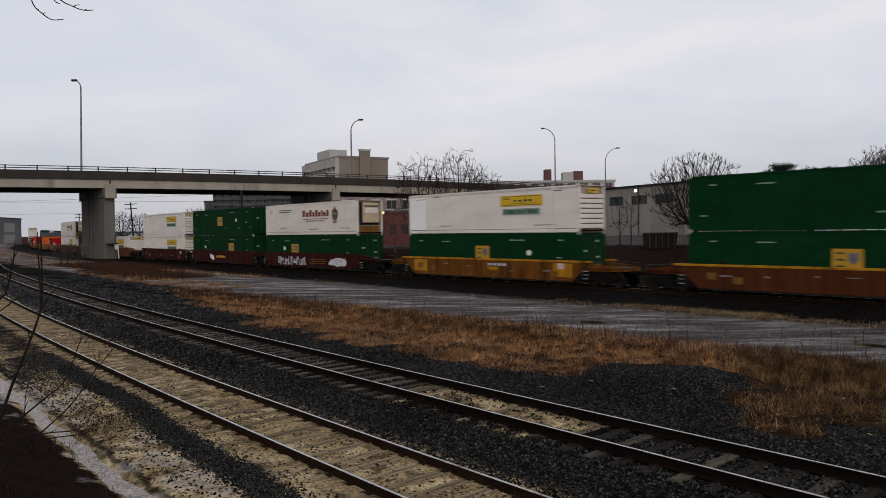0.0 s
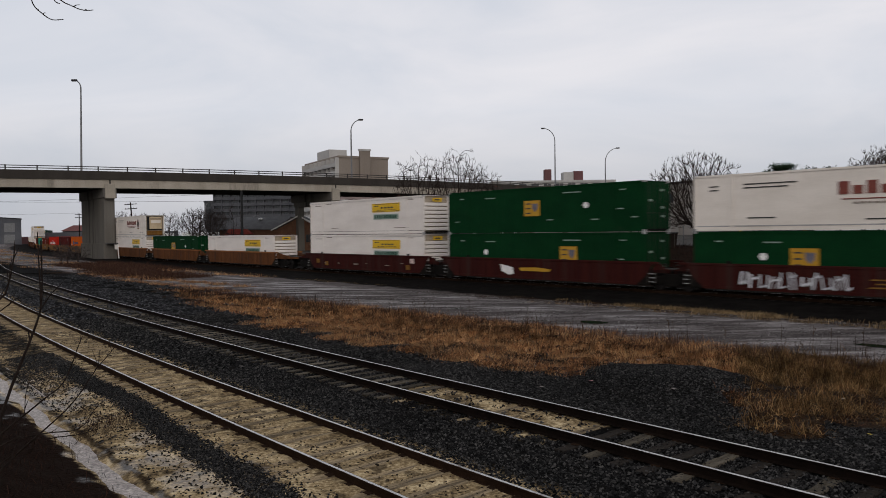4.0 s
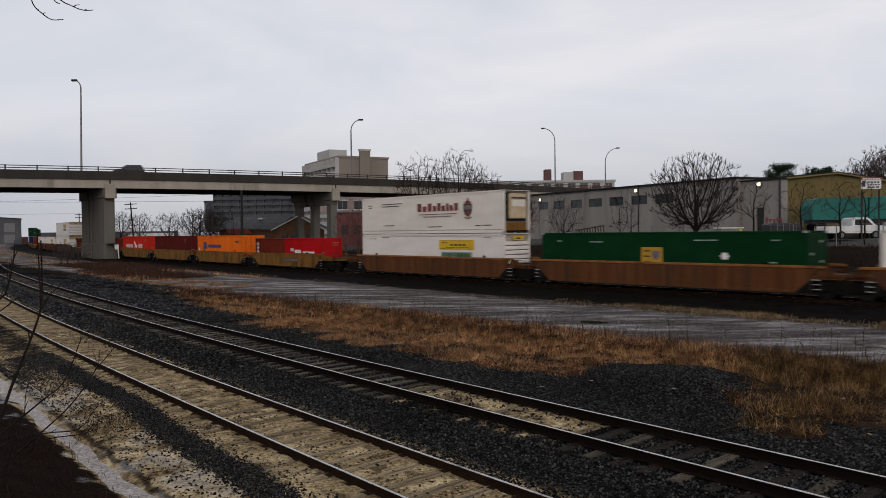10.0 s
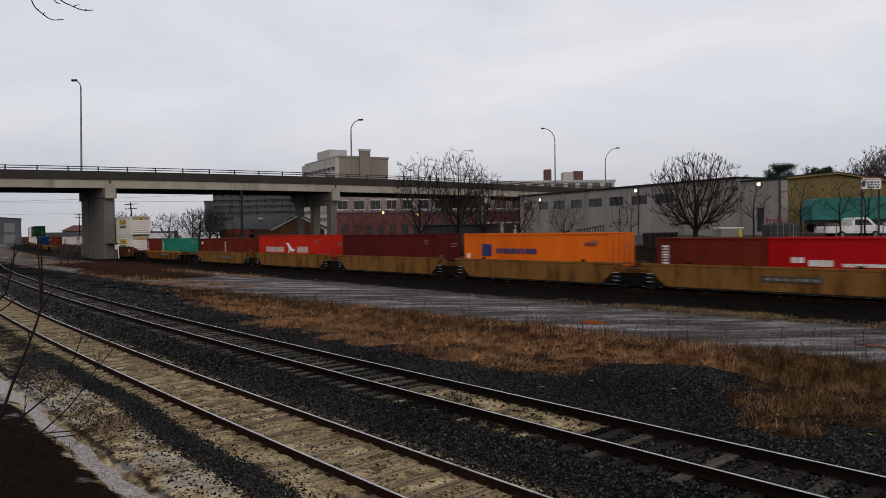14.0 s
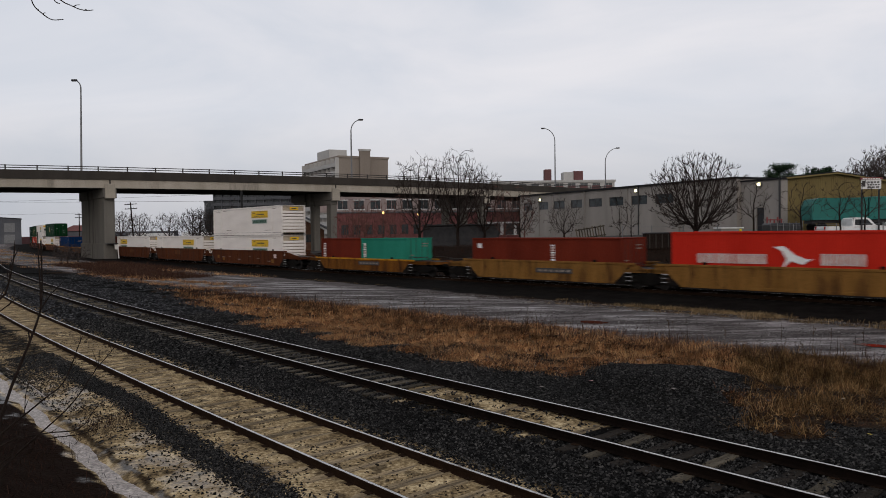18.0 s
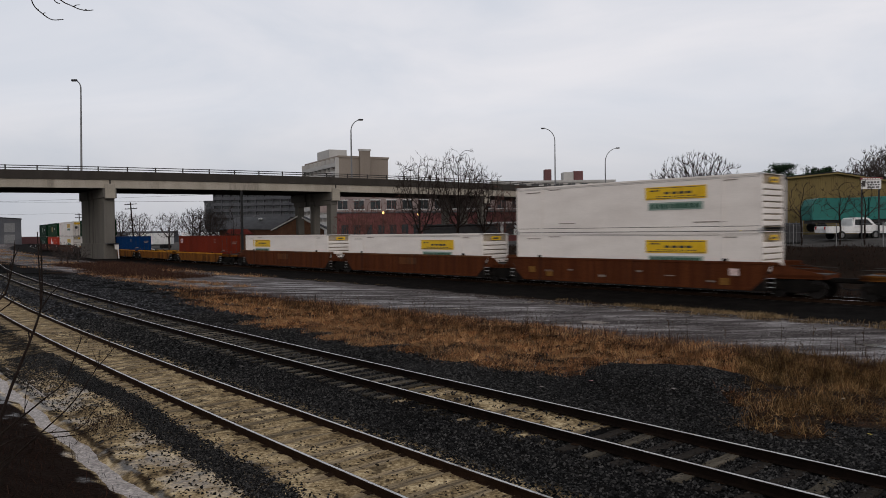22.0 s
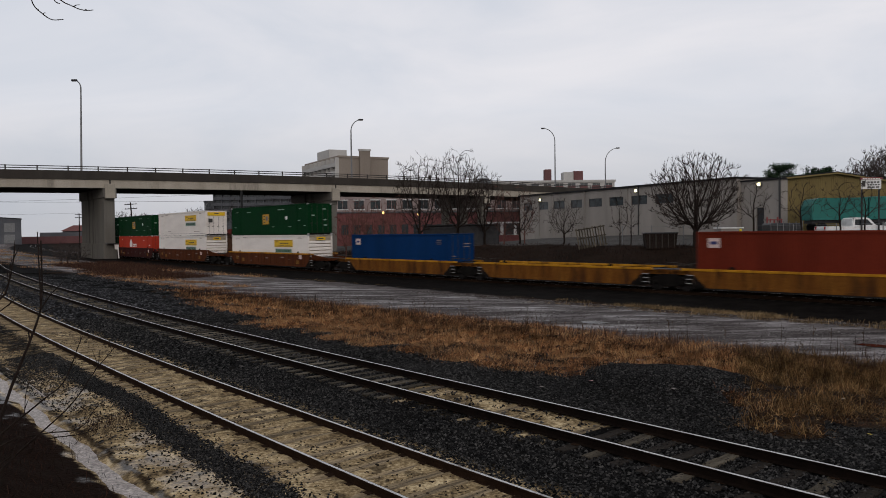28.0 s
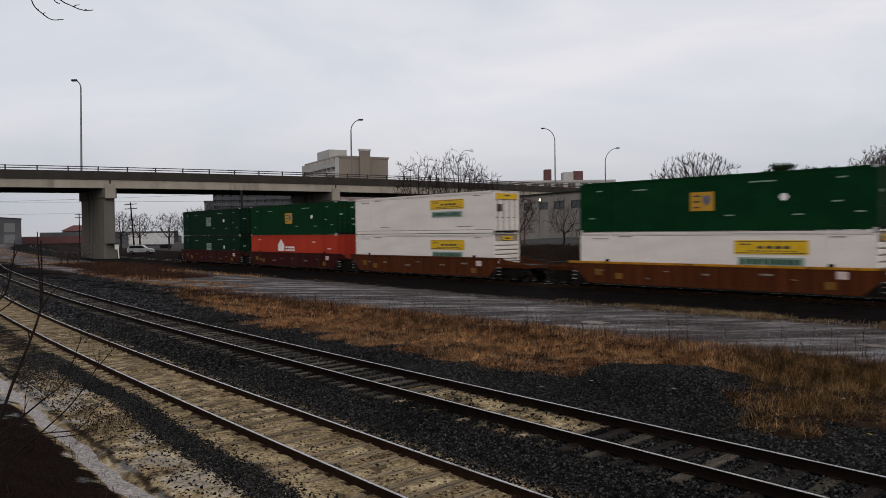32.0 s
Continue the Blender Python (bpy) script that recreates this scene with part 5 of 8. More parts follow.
street_lamp(pose(-56.2, 114.9, 12.2, 0, 1.0, 0), 15.4, -1.1, "tall grey street lamp with a short arm on the bridge")
street_lamp(deck_pose(40.3, 0.2, 12.2, -35), 11.6, 1.9, "grey street lamp with a curved arm on the bridge")
street_lamp(pose(27.0, 176.0, 12.2), 15.4, -2.9, "grey street lamp with a long curved arm on the bridge")
street_lamp(pose(41.2, 186.0, 12.2), 11.6, 3.3, "grey street lamp with a long curved arm by the bridge")


# ---- vehicles ----
M_darkcar = surface("dark_car_paint", (0.012, 0.013, 0.016), (0.02, 0.021, 0.025), 2, 0.25, 0.2)
M_greycar = surface("grey_car_paint", (0.10, 0.105, 0.11), (0.15, 0.155, 0.16), 2, 0.3, 0.3)
M_glass = surface("tinted_window_glass", (0.015, 0.018, 0.02), (0.03, 0.034, 0.038), 2, 0.1)
M_tyre = surface("black_tyre_rubber", (0.012, 0.012, 0.012), (0.022, 0.022, 0.022), 6, 0.85)
M_whitecar = surface("white_vehicle_paint", (0.55, 0.55, 0.54), (0.68, 0.68, 0.67), 2, 0.3)
M_carred = surface("dull_red_vehicle_paint", (0.15, 0.02, 0.02), (0.2, 0.03, 0.03), 2, 0.35)
M_tail = surface("red_tail_lamp", (0.3, 0.01, 0.01), (0.4, 0.02, 0.02), 4, 0.2)


def vehicle(m, paint, label, kind="suv"):
    """A road vehicle, its x to the front, wheels on its base."""
    root = thing("car" if kind != "pickup" else "pickup_truck", m, label, "car" if kind != "pickup" else "truck", "road vehicles")
    if kind == "suv":
        side = [(-2.3, 0.42), (-2.36, 0.8), (-2.28, 1.15), (-1.95, 1.72), (-1.6, 1.82), (0.25, 1.80), (0.55, 1.68), (1.15, 1.16), (2.15, 1.0), (2.34, 0.78), (2.32, 0.42)]
        glass = [(-1.95, 1.2), (-1.75, 1.66), (0.28, 1.66), (0.95, 1.2)]
    elif kind == "sedan":
        side = [(-2.3, 0.38), (-2.34, 0.75), (-2.2, 1.02), (-1.55, 1.08), (-0.95, 1.42), (0.3, 1.45), (1.1, 1.03), (2.1, 0.9), (2.32, 0.7), (2.3, 0.38)]
        glass = [(-1.4, 1.08), (-0.9, 1.38), (0.25, 1.38), (0.85, 1.06)]
    elif kind == "van":
        side = [(-2.7, 0.45), (-2.74, 1.0), (-2.7, 2.15), (-2.5, 2.3), (1.3, 2.3), (1.6, 2.2), (2.2, 1.35), (2.75, 1.1), (2.85, 0.75), (2.8, 0.45)]
        glass = [(0.7, 1.4), (0.7, 2.05), (1.45, 2.05), (1.9, 1.4)]
    else:
        side = [(-2.8, 0.55), (-2.84, 0.95), (-2.8, 1.12), (-0.55, 1.12), (-0.5, 1.72), (-0.25, 1.84), (0.75, 1.84), (0.98, 1.74), (1.45, 1.2), (2.65, 1.08), (2.86, 0.85), (2.85, 0.5)]
        glass = [(-0.35, 1.2), (-0.3, 1.68), (0.72, 1.68), (1.2, 1.2)]
    hw = 0.92
    b = Build()
    n = len(side)
    top = max(z for _, z in side)
    tuck = lambda z: 0.0 if z < 1.15 else 0.16 * (z - 1.15) / max(0.2, top - 1.15)
    for y in (-1, 1):
        b.v += [(x, y * (hw - tuck(z)), z) for x, z in side]
    b.f = [tuple(range(n)), tuple(reversed(range(n, 2 * n)))] + [((i + 1) % n, i, n + i, n + (i + 1) % n) for i in range(n)]
    body = part("body", b, paint, root)
    for y in (-1, 1):
        o = y * (hw - 0.10 + 0.055)
        part("side_window", Build().prism_y(glass, min(o, o + y * 0.03), max(o, o + y * 0.03)), M_glass, body)
    x0, z0 = glass[-1]
    x1, z1 = glass[-2]
    part("windscreen", Build().add([(x0 + 0.16, -0.7, z0), (x0 + 0.16, 0.7, z0), (x1 + 0.16, 0.62, z1), (x1 + 0.16, -0.62, z1)], [(0, 1, 2, 3), (3, 2, 1, 0)]), M_glass, body)
    r = 0.36 if kind != "sedan" else 0.32
    for x in (-1.5 if kind != "van" else -1.8, 1.45 if kind != "van" else 1.9):
        for y in (-1, 1):
            w = part("wheel", Build().tube([(x, y * 0.72, r), (x, y * 0.75, r), (x, y * 0.92, r), (x, y * 0.95, r)], [r * 0.93, r, r, r * 0.93], 16), M_tyre, root)
            part("rim", Build().tube([(x, y * 0.945, r), (x, y * 0.965, r)], [r * 0.6, r * 0.55], 12), M_galv, w)
    for y in (-0.7, 0.7):
        part("headlight", Build().box(side[-2][0] - 0.12, side[-2][0] + 0.0, y - 0.16, y + 0.16, 0.68, 0.86, 0.02), M_lens, body)
        part("tail_light", Build().box(side[1][0] - 0.02, side[1][0] + 0.06, y - 0.1, y + 0.1, 0.85, 1.1, 0.015), M_tail, body)
    part("bumper", Build().box(side[-1][0] - 0.1, side[-1][0] + 0.08, -0.85, 0.85, 0.42, 0.6, 0.03), M_galv if kind == "pickup" else paint, body)
    if kind == "pickup":
        part("bed_liner", Build().box(-2.7, -0.62, -0.75, 0.75, 1.1, 1.135), M_seal, body)
    return root


bridge_cars = [
    (vehicle(Matrix(), M_darkcar, "dark sport utility car driving over the bridge", "suv"), 9.0, 22.4, -19.56),
    (vehicle(Matrix(), M_greycar, "grey estate car driving over the bridge", "suv"), 30.0, 22.0, -26.16),
]


# ---- trees ----
M_bark = surface("wet_dark_bark", (0.012, 0.009, 0.0075), (0.026, 0.019, 0.016), 6, 0.85, 0, 0.004, 30, 0.3)
M_twig = surface("dark_wet_twigs", (0.022, 0.016, 0.014), (0.042, 0.031, 0.027), 3, 0.85)
M_rtwig = surface("reddish_shrub_twigs", (0.075, 0.035, 0.028), (0.12, 0.06, 0.048), 3, 0.85)
# lighter than the near twigs: some haze is painted into the colour
M_htwig = surface("grey_brown_hill_twigs", (0.034, 0.027, 0.025), (0.06, 0.048, 0.044), 3, 0.9)
# distance haze is painted into these pale greys
M_ftwig = surface("haze_tinted_far_twigs", (0.10, 0.095, 0.098), (0.15, 0.142, 0.145), 3, 0.9)
M_pine = islands("dark_pine_needles", [(0.010, 0.022, 0.012), (0.018, 0.036, 0.018), (0.03, 0.05, 0.025)], 0.8)


def tree_mesh(seed, n, wide, deep, middle, trunk_h, step_len=0.34, thick=0.012, rise=0.25, twig_len=0.4, open_cone=0.45, girth=2.35):
    """A tree grown towards scattered buds: wide, deep and middle are the crown's half width, half height and height of its centre."""
    r = np.random.default_rng(seed)
    d = r.normal(size=(n * 2, 3))
    d /= np.linalg.norm(d, axis=1)[:, None]
    buds = d * (r.uniform(0.08, 1.0, n * 2) ** 0.42 * r.uniform(0.86, 1.06, n * 2))[:, None]
    buds = buds * np.array((wide, wide, deep)) + np.array((0, 0, middle))
    low = trunk_h + open_cone * np.hypot(buds[:, 0], buds[:, 1])
    buds = buds[buds[:, 2] > low][:n]
    nodes = [np.array((0.02 * math.sin(k), 0.02 * math.cos(2 * k), z)) for k, z in enumerate(np.arange(0.0, trunk_h + step_len, step_len))]
    parent = [-1] + list(range(len(nodes) - 1))
    kids = [0] * len(nodes)
    near = np.full(len(buds), 1e9)
    who = np.zeros(len(buds), int)
    fresh = range(len(nodes))
    kill = step_len * 1.4
    for _ in range(110):
        for i in fresh:
            q = np.linalg.norm(buds - nodes[i], axis=1)
            better = q < near
            near[better], who[better] = q[better], i
        live = near > kill
        buds, near, who = buds[live], near[live], who[live]
        if not len(buds):
            break
        start = len(nodes)
        for i in np.unique(who):
            if kids[i] > 2:
                continue
            pull = buds[who == i] - nodes[i]
            pull = (pull / np.linalg.norm(pull, axis=1)[:, None]).mean(0)
            e = pull / (np.linalg.norm(pull) + 1e-6)
            if parent[i] >= 0:
                back = nodes[i] - nodes[parent[i]]
                e = e + 0.85 * back / (np.linalg.norm(back) + 1e-6)
            e = e + np.array((0, 0, rise)) + r.normal(0, 0.05, 3)
            nodes.append(nodes[i] + step_len * e / np.linalg.norm(e))
            parent.append(int(i))
            kids[i] += 1
            kids.append(0)
        fresh = range(start, len(nodes))
        if not len(fresh):
            break
    m = len(nodes)
    area = np.zeros(m)
    for i in range(m - 1, 0, -1):
        if area[i] == 0:
            area[i] = thick ** girth
        area[parent[i]] += area[i]
    radius = area ** (1 / girth)
    heir = {}
    for i in range(1, m):
        j = parent[i]
        if j not in heir or radius[i] > radius[heir[j]]:
            heir[j] = i
    trunk, twigs = Build(), Build()
    for i in range(m):
        if parent[i] >= 0 and heir[parent[i]] == i:
            continue
        chain = ([parent[i]] if parent[i] >= 0 else []) + [i]
        while chain[-1] in heir:
            chain.append(heir[chain[-1]])
        pts, rad = [nodes[k] for k in chain], [radius[k] for k in chain]
        if parent[i] >= 0:
            rad[0] = rad[1]
        else:
            pts.insert(0, np.array((0, 0, -0.4)))
            rad.insert(0, rad[0] * 1.5)
        big = rad[min(1, len(rad) - 1)] > thick * 4
        (trunk if big else twigs).tube(pts, rad, 7 if big else 3)
        tip, e = Vector(pts[-1]), (Vector(pts[-1]) - Vector(pts[-2])).normalized()
        for _ in range(4):
            f = (e + Vector(r.uniform(-0.75, 0.75, 3).tolist()) + Vector((0, 0, rise))).normalized()
            q = tip + f * twig_len * r.uniform(0.5, 1.1)
            twigs.tube([tip, tip.lerp(q, 0.55) + Vector(r.normal(0, 0.03, 3).tolist()) * twig_len * 2, q + Vector((0, 0, 0.06 * twig_len))], [thick * 0.85, thick * 0.6, thick * 0.35], 3)
    return trunk, twigs


def bare_tree(m, seed, n, wide, deep, middle, trunk_h, label="", group="bare trees", bark=None, twig=None, name="tree", **more):
    trunk, twigs = tree_mesh(seed, n, wide, deep, middle, trunk_h, **more)
    root = thing(name, m, label, "tree" if name == "tree" else "shrub", group)
    part("trunk", trunk, bark or M_bark, root)
    tagged(part("crown", twigs, twig or M_twig, root, "bare wet winter twigs"), kind="stuff")
    return root


def at_ground(x, y, turn=0, dz=0.0):
    return pose(x, y, float(height(x, y)) + dz, 0, 0, turn)


bare_tree(at_ground(20.6, 60.0), 21, 2300, 3.75, 3.25, 4.2, 0.4, "bare spreading tree with dark upswept branches beside the grey warehouse", thick=0.0125, rise=0.8, open_cone=0.5, step_len=0.22, twig_len=0.38, girth=2.5)
ta = bare_tree(at_ground(-2.7, 86.0), 5, 1150, 3.2, 4.6, 6.1, 1.0, "tall bare tree behind the railway", thick=0.015, rise=0.6, step_len=0.3, twig_len=0.55, open_cone=0.3, girth=2.5)
tb = bare_tree(at_ground(1.7, 84.0), 8, 1300, 3.7, 4.6, 6.1, 0.9, "tall bare tree behind the railway", thick=0.015, rise=0.6, step_len=0.3, twig_len=0.55, open_cone=0.3, girth=2.5)
tagged(copy_thing(ta, at_ground(5.0, 88.0, 130) @ Matrix.Scale(0.84, 4)), "bare tree in front of the bridge")
small = bare_tree(at_ground(12.2, 74.0), 33, 500, 1.9, 1.9, 2.6, 0.5, "small bare tree by the warehouse wall", thick=0.012, rise=0.3, step_len=0.22)
copy_thing(small, at_ground(8.6, 82.0, 70) @ Matrix.Scale(1.3, 4))
stems = bare_tree(at_ground(16.0, 66.5), 41, 110, 0.95, 2.1, 2.5, 0.2, "thin many-stemmed bare sapling", "saplings", thick=0.011, rise=0.6, step_len=0.3, open_cone=0.2)
copy_thing(stems, at_ground(17.4, 68.0, 100))
thin = bare_tree(at_ground(24.1, 57.0), 52, 130, 1.6, 1.6, 3.3, 1.5, "thin forked bare tree at the yard's edge", "yard trees", thick=0.012, rise=0.45, step_len=0.26, open_cone=0.25, girth=2.1)
for x, y, a in ((27.8, 57.0, 40), (30.8, 57.0, 110), (32.4, 56.5, 200)):
    copy_thing(thin, at_ground(x, y, a))
for k, (x, y) in enumerate(((-9.8, 86.0), (-7.2, 87.0), (-11.6, 88.0), (-5.5, 84.5), (-8.6, 84.0), (-10.6, 91.0), (9.3, 84.0), (6.9, 83.0))):
    if k == 0:
        shrub = bare_tree(at_ground(x, y), 61, 380, 1.5, 3.0, 3.4, 0.3, "reddish bare shrub behind the railway", "shrubs", M_rtwig, M_rtwig, "shrub", thick=0.013, rise=0.6, step_len=0.28, twig_len=0.5, open_cone=0.25)
    else:
        copy_thing(shrub, at_ground(x, y, 60 * k))
bush = bare_tree(at_ground(-50.6, 99.0), 64, 420, 1.9, 1.3, 1.35, 0.15, "low dark leafless bush at the pier's foot", "shrubs", M_htwig, M_htwig, "shrub", thick=0.016, rise=0.3, step_len=0.22, twig_len=0.4, open_cone=0.1)
for x, y, a in ((-48.4, 97.5, 90), (-53.0, 102.0, 160)):
    copy_thing(bush, at_ground(x, y, a) @ Matrix.Scale(0.85, 4))
lt = bare_tree(at_ground(-66.5, 152.0), 71, 750, 3.6, 3.2, 5.4, 2.0, "bare tree beyond the bridge", "far trees", M_htwig, M_htwig, thick=0.024, rise=0.3, step_len=0.34, twig_len=0.7)
for x, y, a in ((-70.0, 170.0, 40), (-62.5, 168.0, 100), (-58.5, 172.0, 200), (-54.0, 176.0, 260), (-44.0, 139.0, 70), (-47.0, 142.0, 150)):
    copy_thing(lt, at_ground(x, y, a))
copy_thing(stems, at_ground(-33.0, 116.0, 20) @ Matrix.Scale(1.9, 4))
ht = bare_tree(at_ground(70.5, 110.0), 81, 800, 3.6, 3.6, 7.2, 3.2, "tall bare tree on the slope behind the yellow hall", "hill trees", M_htwig, M_htwig, thick=0.028, rise=0.25, step_len=0.34, twig_len=0.6)
for x, y, a, k in ((60.2, 112.0, 50, 1.0), (63.2, 110.0, 220, 1.18), (65.3, 112.0, 300, 1.3), (67.4, 110.0, 20, 1.42), (69.6, 112.0, 90, 1.55), (70.5, 124.0, 70, 1.5), (73.5, 122.0, 170, 1.75), (76.0, 124.0, 250, 1.75)):
    copy_thing(ht, at_ground(x, y, a) @ Matrix.Scale(0.76 * k, 4))
hz = bare_tree(at_ground(98.0, 245.0), 91, 450, 6.5, 6.0, 14.0, 6.0, "distant bare tree on the hill, haze in its pale colour", "distant trees", M_ftwig, M_ftwig, thick=0.075, rise=0.2, step_len=1.0, twig_len=1.6)
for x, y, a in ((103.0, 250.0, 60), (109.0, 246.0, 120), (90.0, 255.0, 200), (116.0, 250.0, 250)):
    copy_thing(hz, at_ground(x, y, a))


def evergreen(m, seed, tall, wide, label):
    rng = random.Random(seed)
    root = thing("evergreen_tree", m, label, "tree", "evergreens")
    limbs = Build().tube([(0, 0, -0.5), (0, 0, tall * 0.5), (0, 0, tall * 0.97)], [0.3, 0.2, 0.05], 8)
    vs, fs = [], []
    for k in range(95):
        z = tall * rng.uniform(0.25, 0.93)
        reach = wide * (0.2 + 0.8 * math.sqrt(max(0.0, 1 - ((z / tall - 0.6) / 0.42) ** 2))) * rng.uniform(0.6, 1.0)
        a = rng.uniform(0, 2 * math.pi)
        tip = Vector((math.cos(a) * reach, math.sin(a) * reach, z + rng.uniform(0.1, 0.9)))
        base = Vector((0, 0, z - 0.3))
        limbs.tube([base, base.lerp(tip, 0.6), tip], [0.06, 0.04, 0.015], 3)
        for j in range(85):
            f = rng.uniform(0.3, 1.05)
            p = base.lerp(tip, f) + Vector((rng.gauss(0, 0.36), rng.gauss(0, 0.36), rng.gauss(0.1, 0.22)))
            d = Vector((rng.uniform(-1, 1), rng.uniform(-1, 1), rng.uniform(-0.2, 1.0))).normalized() * rng.uniform(0.28, 0.55)
            s = d.orthogonal().normalized() * 0.11
            n = len(vs)
            vs += [p - s, p + s, p + d]
            fs.append((n, n + 1, n + 2))
    part("trunk", limbs, M_bark, root)
    tagged(part("needles", Build().add(vs, fs), M_pine, root, "dark green pine needles"), kind="stuff")
    return root


pine = evergreen(at_ground(59.5, 130.0, 0, -0.8), 7, 13.2, 3.6, "dark flat-topped pine tree behind the yellow hall")
copy_thing(pine, at_ground(70.5, 138.0, 80, -0.9))


# ---- buildings ----
M_ware = surface("grey_warehouse_blockwork", (0.2, 0.183, 0.165), (0.262, 0.242, 0.222), 0.5, 0.85, 0, 0.004, 16, 0.1, (0.17, 0.16, 0.145), (1, 1, 0.25), 0.58)
M_roofdark = surface("dark_roof_edge", (0.0150, 0.0150, 0.0160), (0.0250, 0.0250, 0.0260), 1, 0.7)
M_pane = surface("dark_window_pane", (0.0150, 0.0200, 0.0225), (0.0400, 0.0500, 0.0550), 1.5, 0.12)
M_frame = surface("dark_window_frame", (0.025, 0.025, 0.026), (0.04, 0.04, 0.042), 3, 0.5)
M_ybuild = surface("yellow_ribbed_cladding", (0.138, 0.106, 0.045), (0.188, 0.145, 0.064), 0.4, 0.6, 0, 0, 20, 0.08, (0.24, 0.17, 0.06), (1, 1, 0.3), 0.6)
M_tealbox = surface("teal_trailer_paint", (0.0072, 0.104, 0.09), (0.0118, 0.136, 0.118), 0.6, 0.4, 0, 0, 20, 0.08)
M_brick = surface("dull_red_brick", (0.13, 0.05, 0.05), (0.19, 0.078, 0.075), 1.2, 0.85, 0, 0.004, 14, 0.2)
M_brick_br = surface("brown_brick", (0.10, 0.052, 0.034), (0.15, 0.08, 0.05), 1.2, 0.85, 0, 0.004, 14, 0.2)
M_shingle = surface("grey_shingle_roof", (0.0780, 0.0780, 0.0810), (0.1140, 0.1140, 0.1170), 1.0, 0.85, 0, 0.004, 12, 0.15)
M_redroof = surface("faded_red_metal_roof", (0.2, 0.04, 0.034), (0.27, 0.062, 0.05), 1.0, 0.6)
# far roof: distance haze is mixed into the dull red
M_farroof = surface("hazy_dull_red_roof", (0.1, 0.045, 0.042), (0.135, 0.062, 0.058), 1.0, 0.7)
M_trim = surface("white_wooden_trim", (0.55, 0.55, 0.54), (0.68, 0.68, 0.67), 2, 0.6)
M_apt = surface("beige_tower_render", (0.2046, 0.1736, 0.1457), (0.2542, 0.2201, 0.1860), 0.12, 0.85, 0, 0, 2, 0.06, (0.25, 0.21, 0.18), (1, 1, 0.2), 0.6)
M_aptw = surface("pale_tower_render", (0.3500, 0.3430, 0.3290), (0.4200, 0.4095, 0.3920), 0.15, 0.85, 0, 0, 2, 0.06)
M_greyblock = surface("grey_tower_panels", (0.0600, 0.0625, 0.0700), (0.0850, 0.0875, 0.0950), 0.15, 0.8, 0, 0, 2, 0.1)
# far walls: these greys and reds hold the haze of distance
M_farwall = surface("hazy_grey_cladding", (0.0728, 0.0756, 0.0840), (0.1008, 0.1036, 0.1120), 0.15, 0.8, 0, 0, 2, 0.1)
M_farbrick = surface("hazy_red_wall", (0.1050, 0.0525, 0.0525), (0.1400, 0.0700, 0.0700), 0.15, 0.85, 0, 0, 2, 0.1)
M_yellowpaint = surface("yellow_bollard_paint", (0.55, 0.42, 0.01), (0.65, 0.5, 0.02), 3, 0.5)
M_glow = glowing("lit_wall_lamp", (1.0, 0.92, 0.5), 2.6)
M_glow_amber = glowing("lit_amber_lamp", (1.0, 0.55, 0.18), 3.0)


def face_frame(ax, ay, bx, by, z):
    """A frame whose x runs from a to b along a wall and whose -y faces out of it, towards the tracks."""
    return pose(ax, ay, z, 0, 0, math.degrees(math.atan2(by - ay, bx - ax)))


def window(parent, x0, x1, z0, z1, y=0.0, mullions=0, lit=None):
    w = part("window", Build().box(x0, x1, y - 0.05, y + 0.02, z0, z0 + 0.07).box(x0, x1, y - 0.05, y + 0.02, z1 - 0.07, z1).box(x0, x0 + 0.07, y - 0.05, y + 0.02, z0, z1).box(x1 - 0.07, x1, y - 0.05, y + 0.02, z0, z1), M_frame, parent)
    n = mullions + 1
    for k in range(n):
        a, b = x0 + (x1 - x0) * k / n, x0 + (x1 - x0) * (k + 1) / n
        part("pane", Build().box(a + 0.04, b - 0.04, y - 0.02, y - 0.008, z0 + 0.05, z1 - 0.05), M_pane, w)
    return w


def wall_lamp(m, label):
    root = thing("wall_lamp", m, label, "lamp", "wall lamps")
    part("housing", Build().box(-0.22, 0.22, -0.25, 0.0, -0.17, 0.18, 0.05), M_galv, root)
    part("lit_lens", Build().box(-0.2, 0.2, -0.29, -0.252, -0.16, 0.16, 0.012), M_glow, root, "bright pale yellow lit lens")


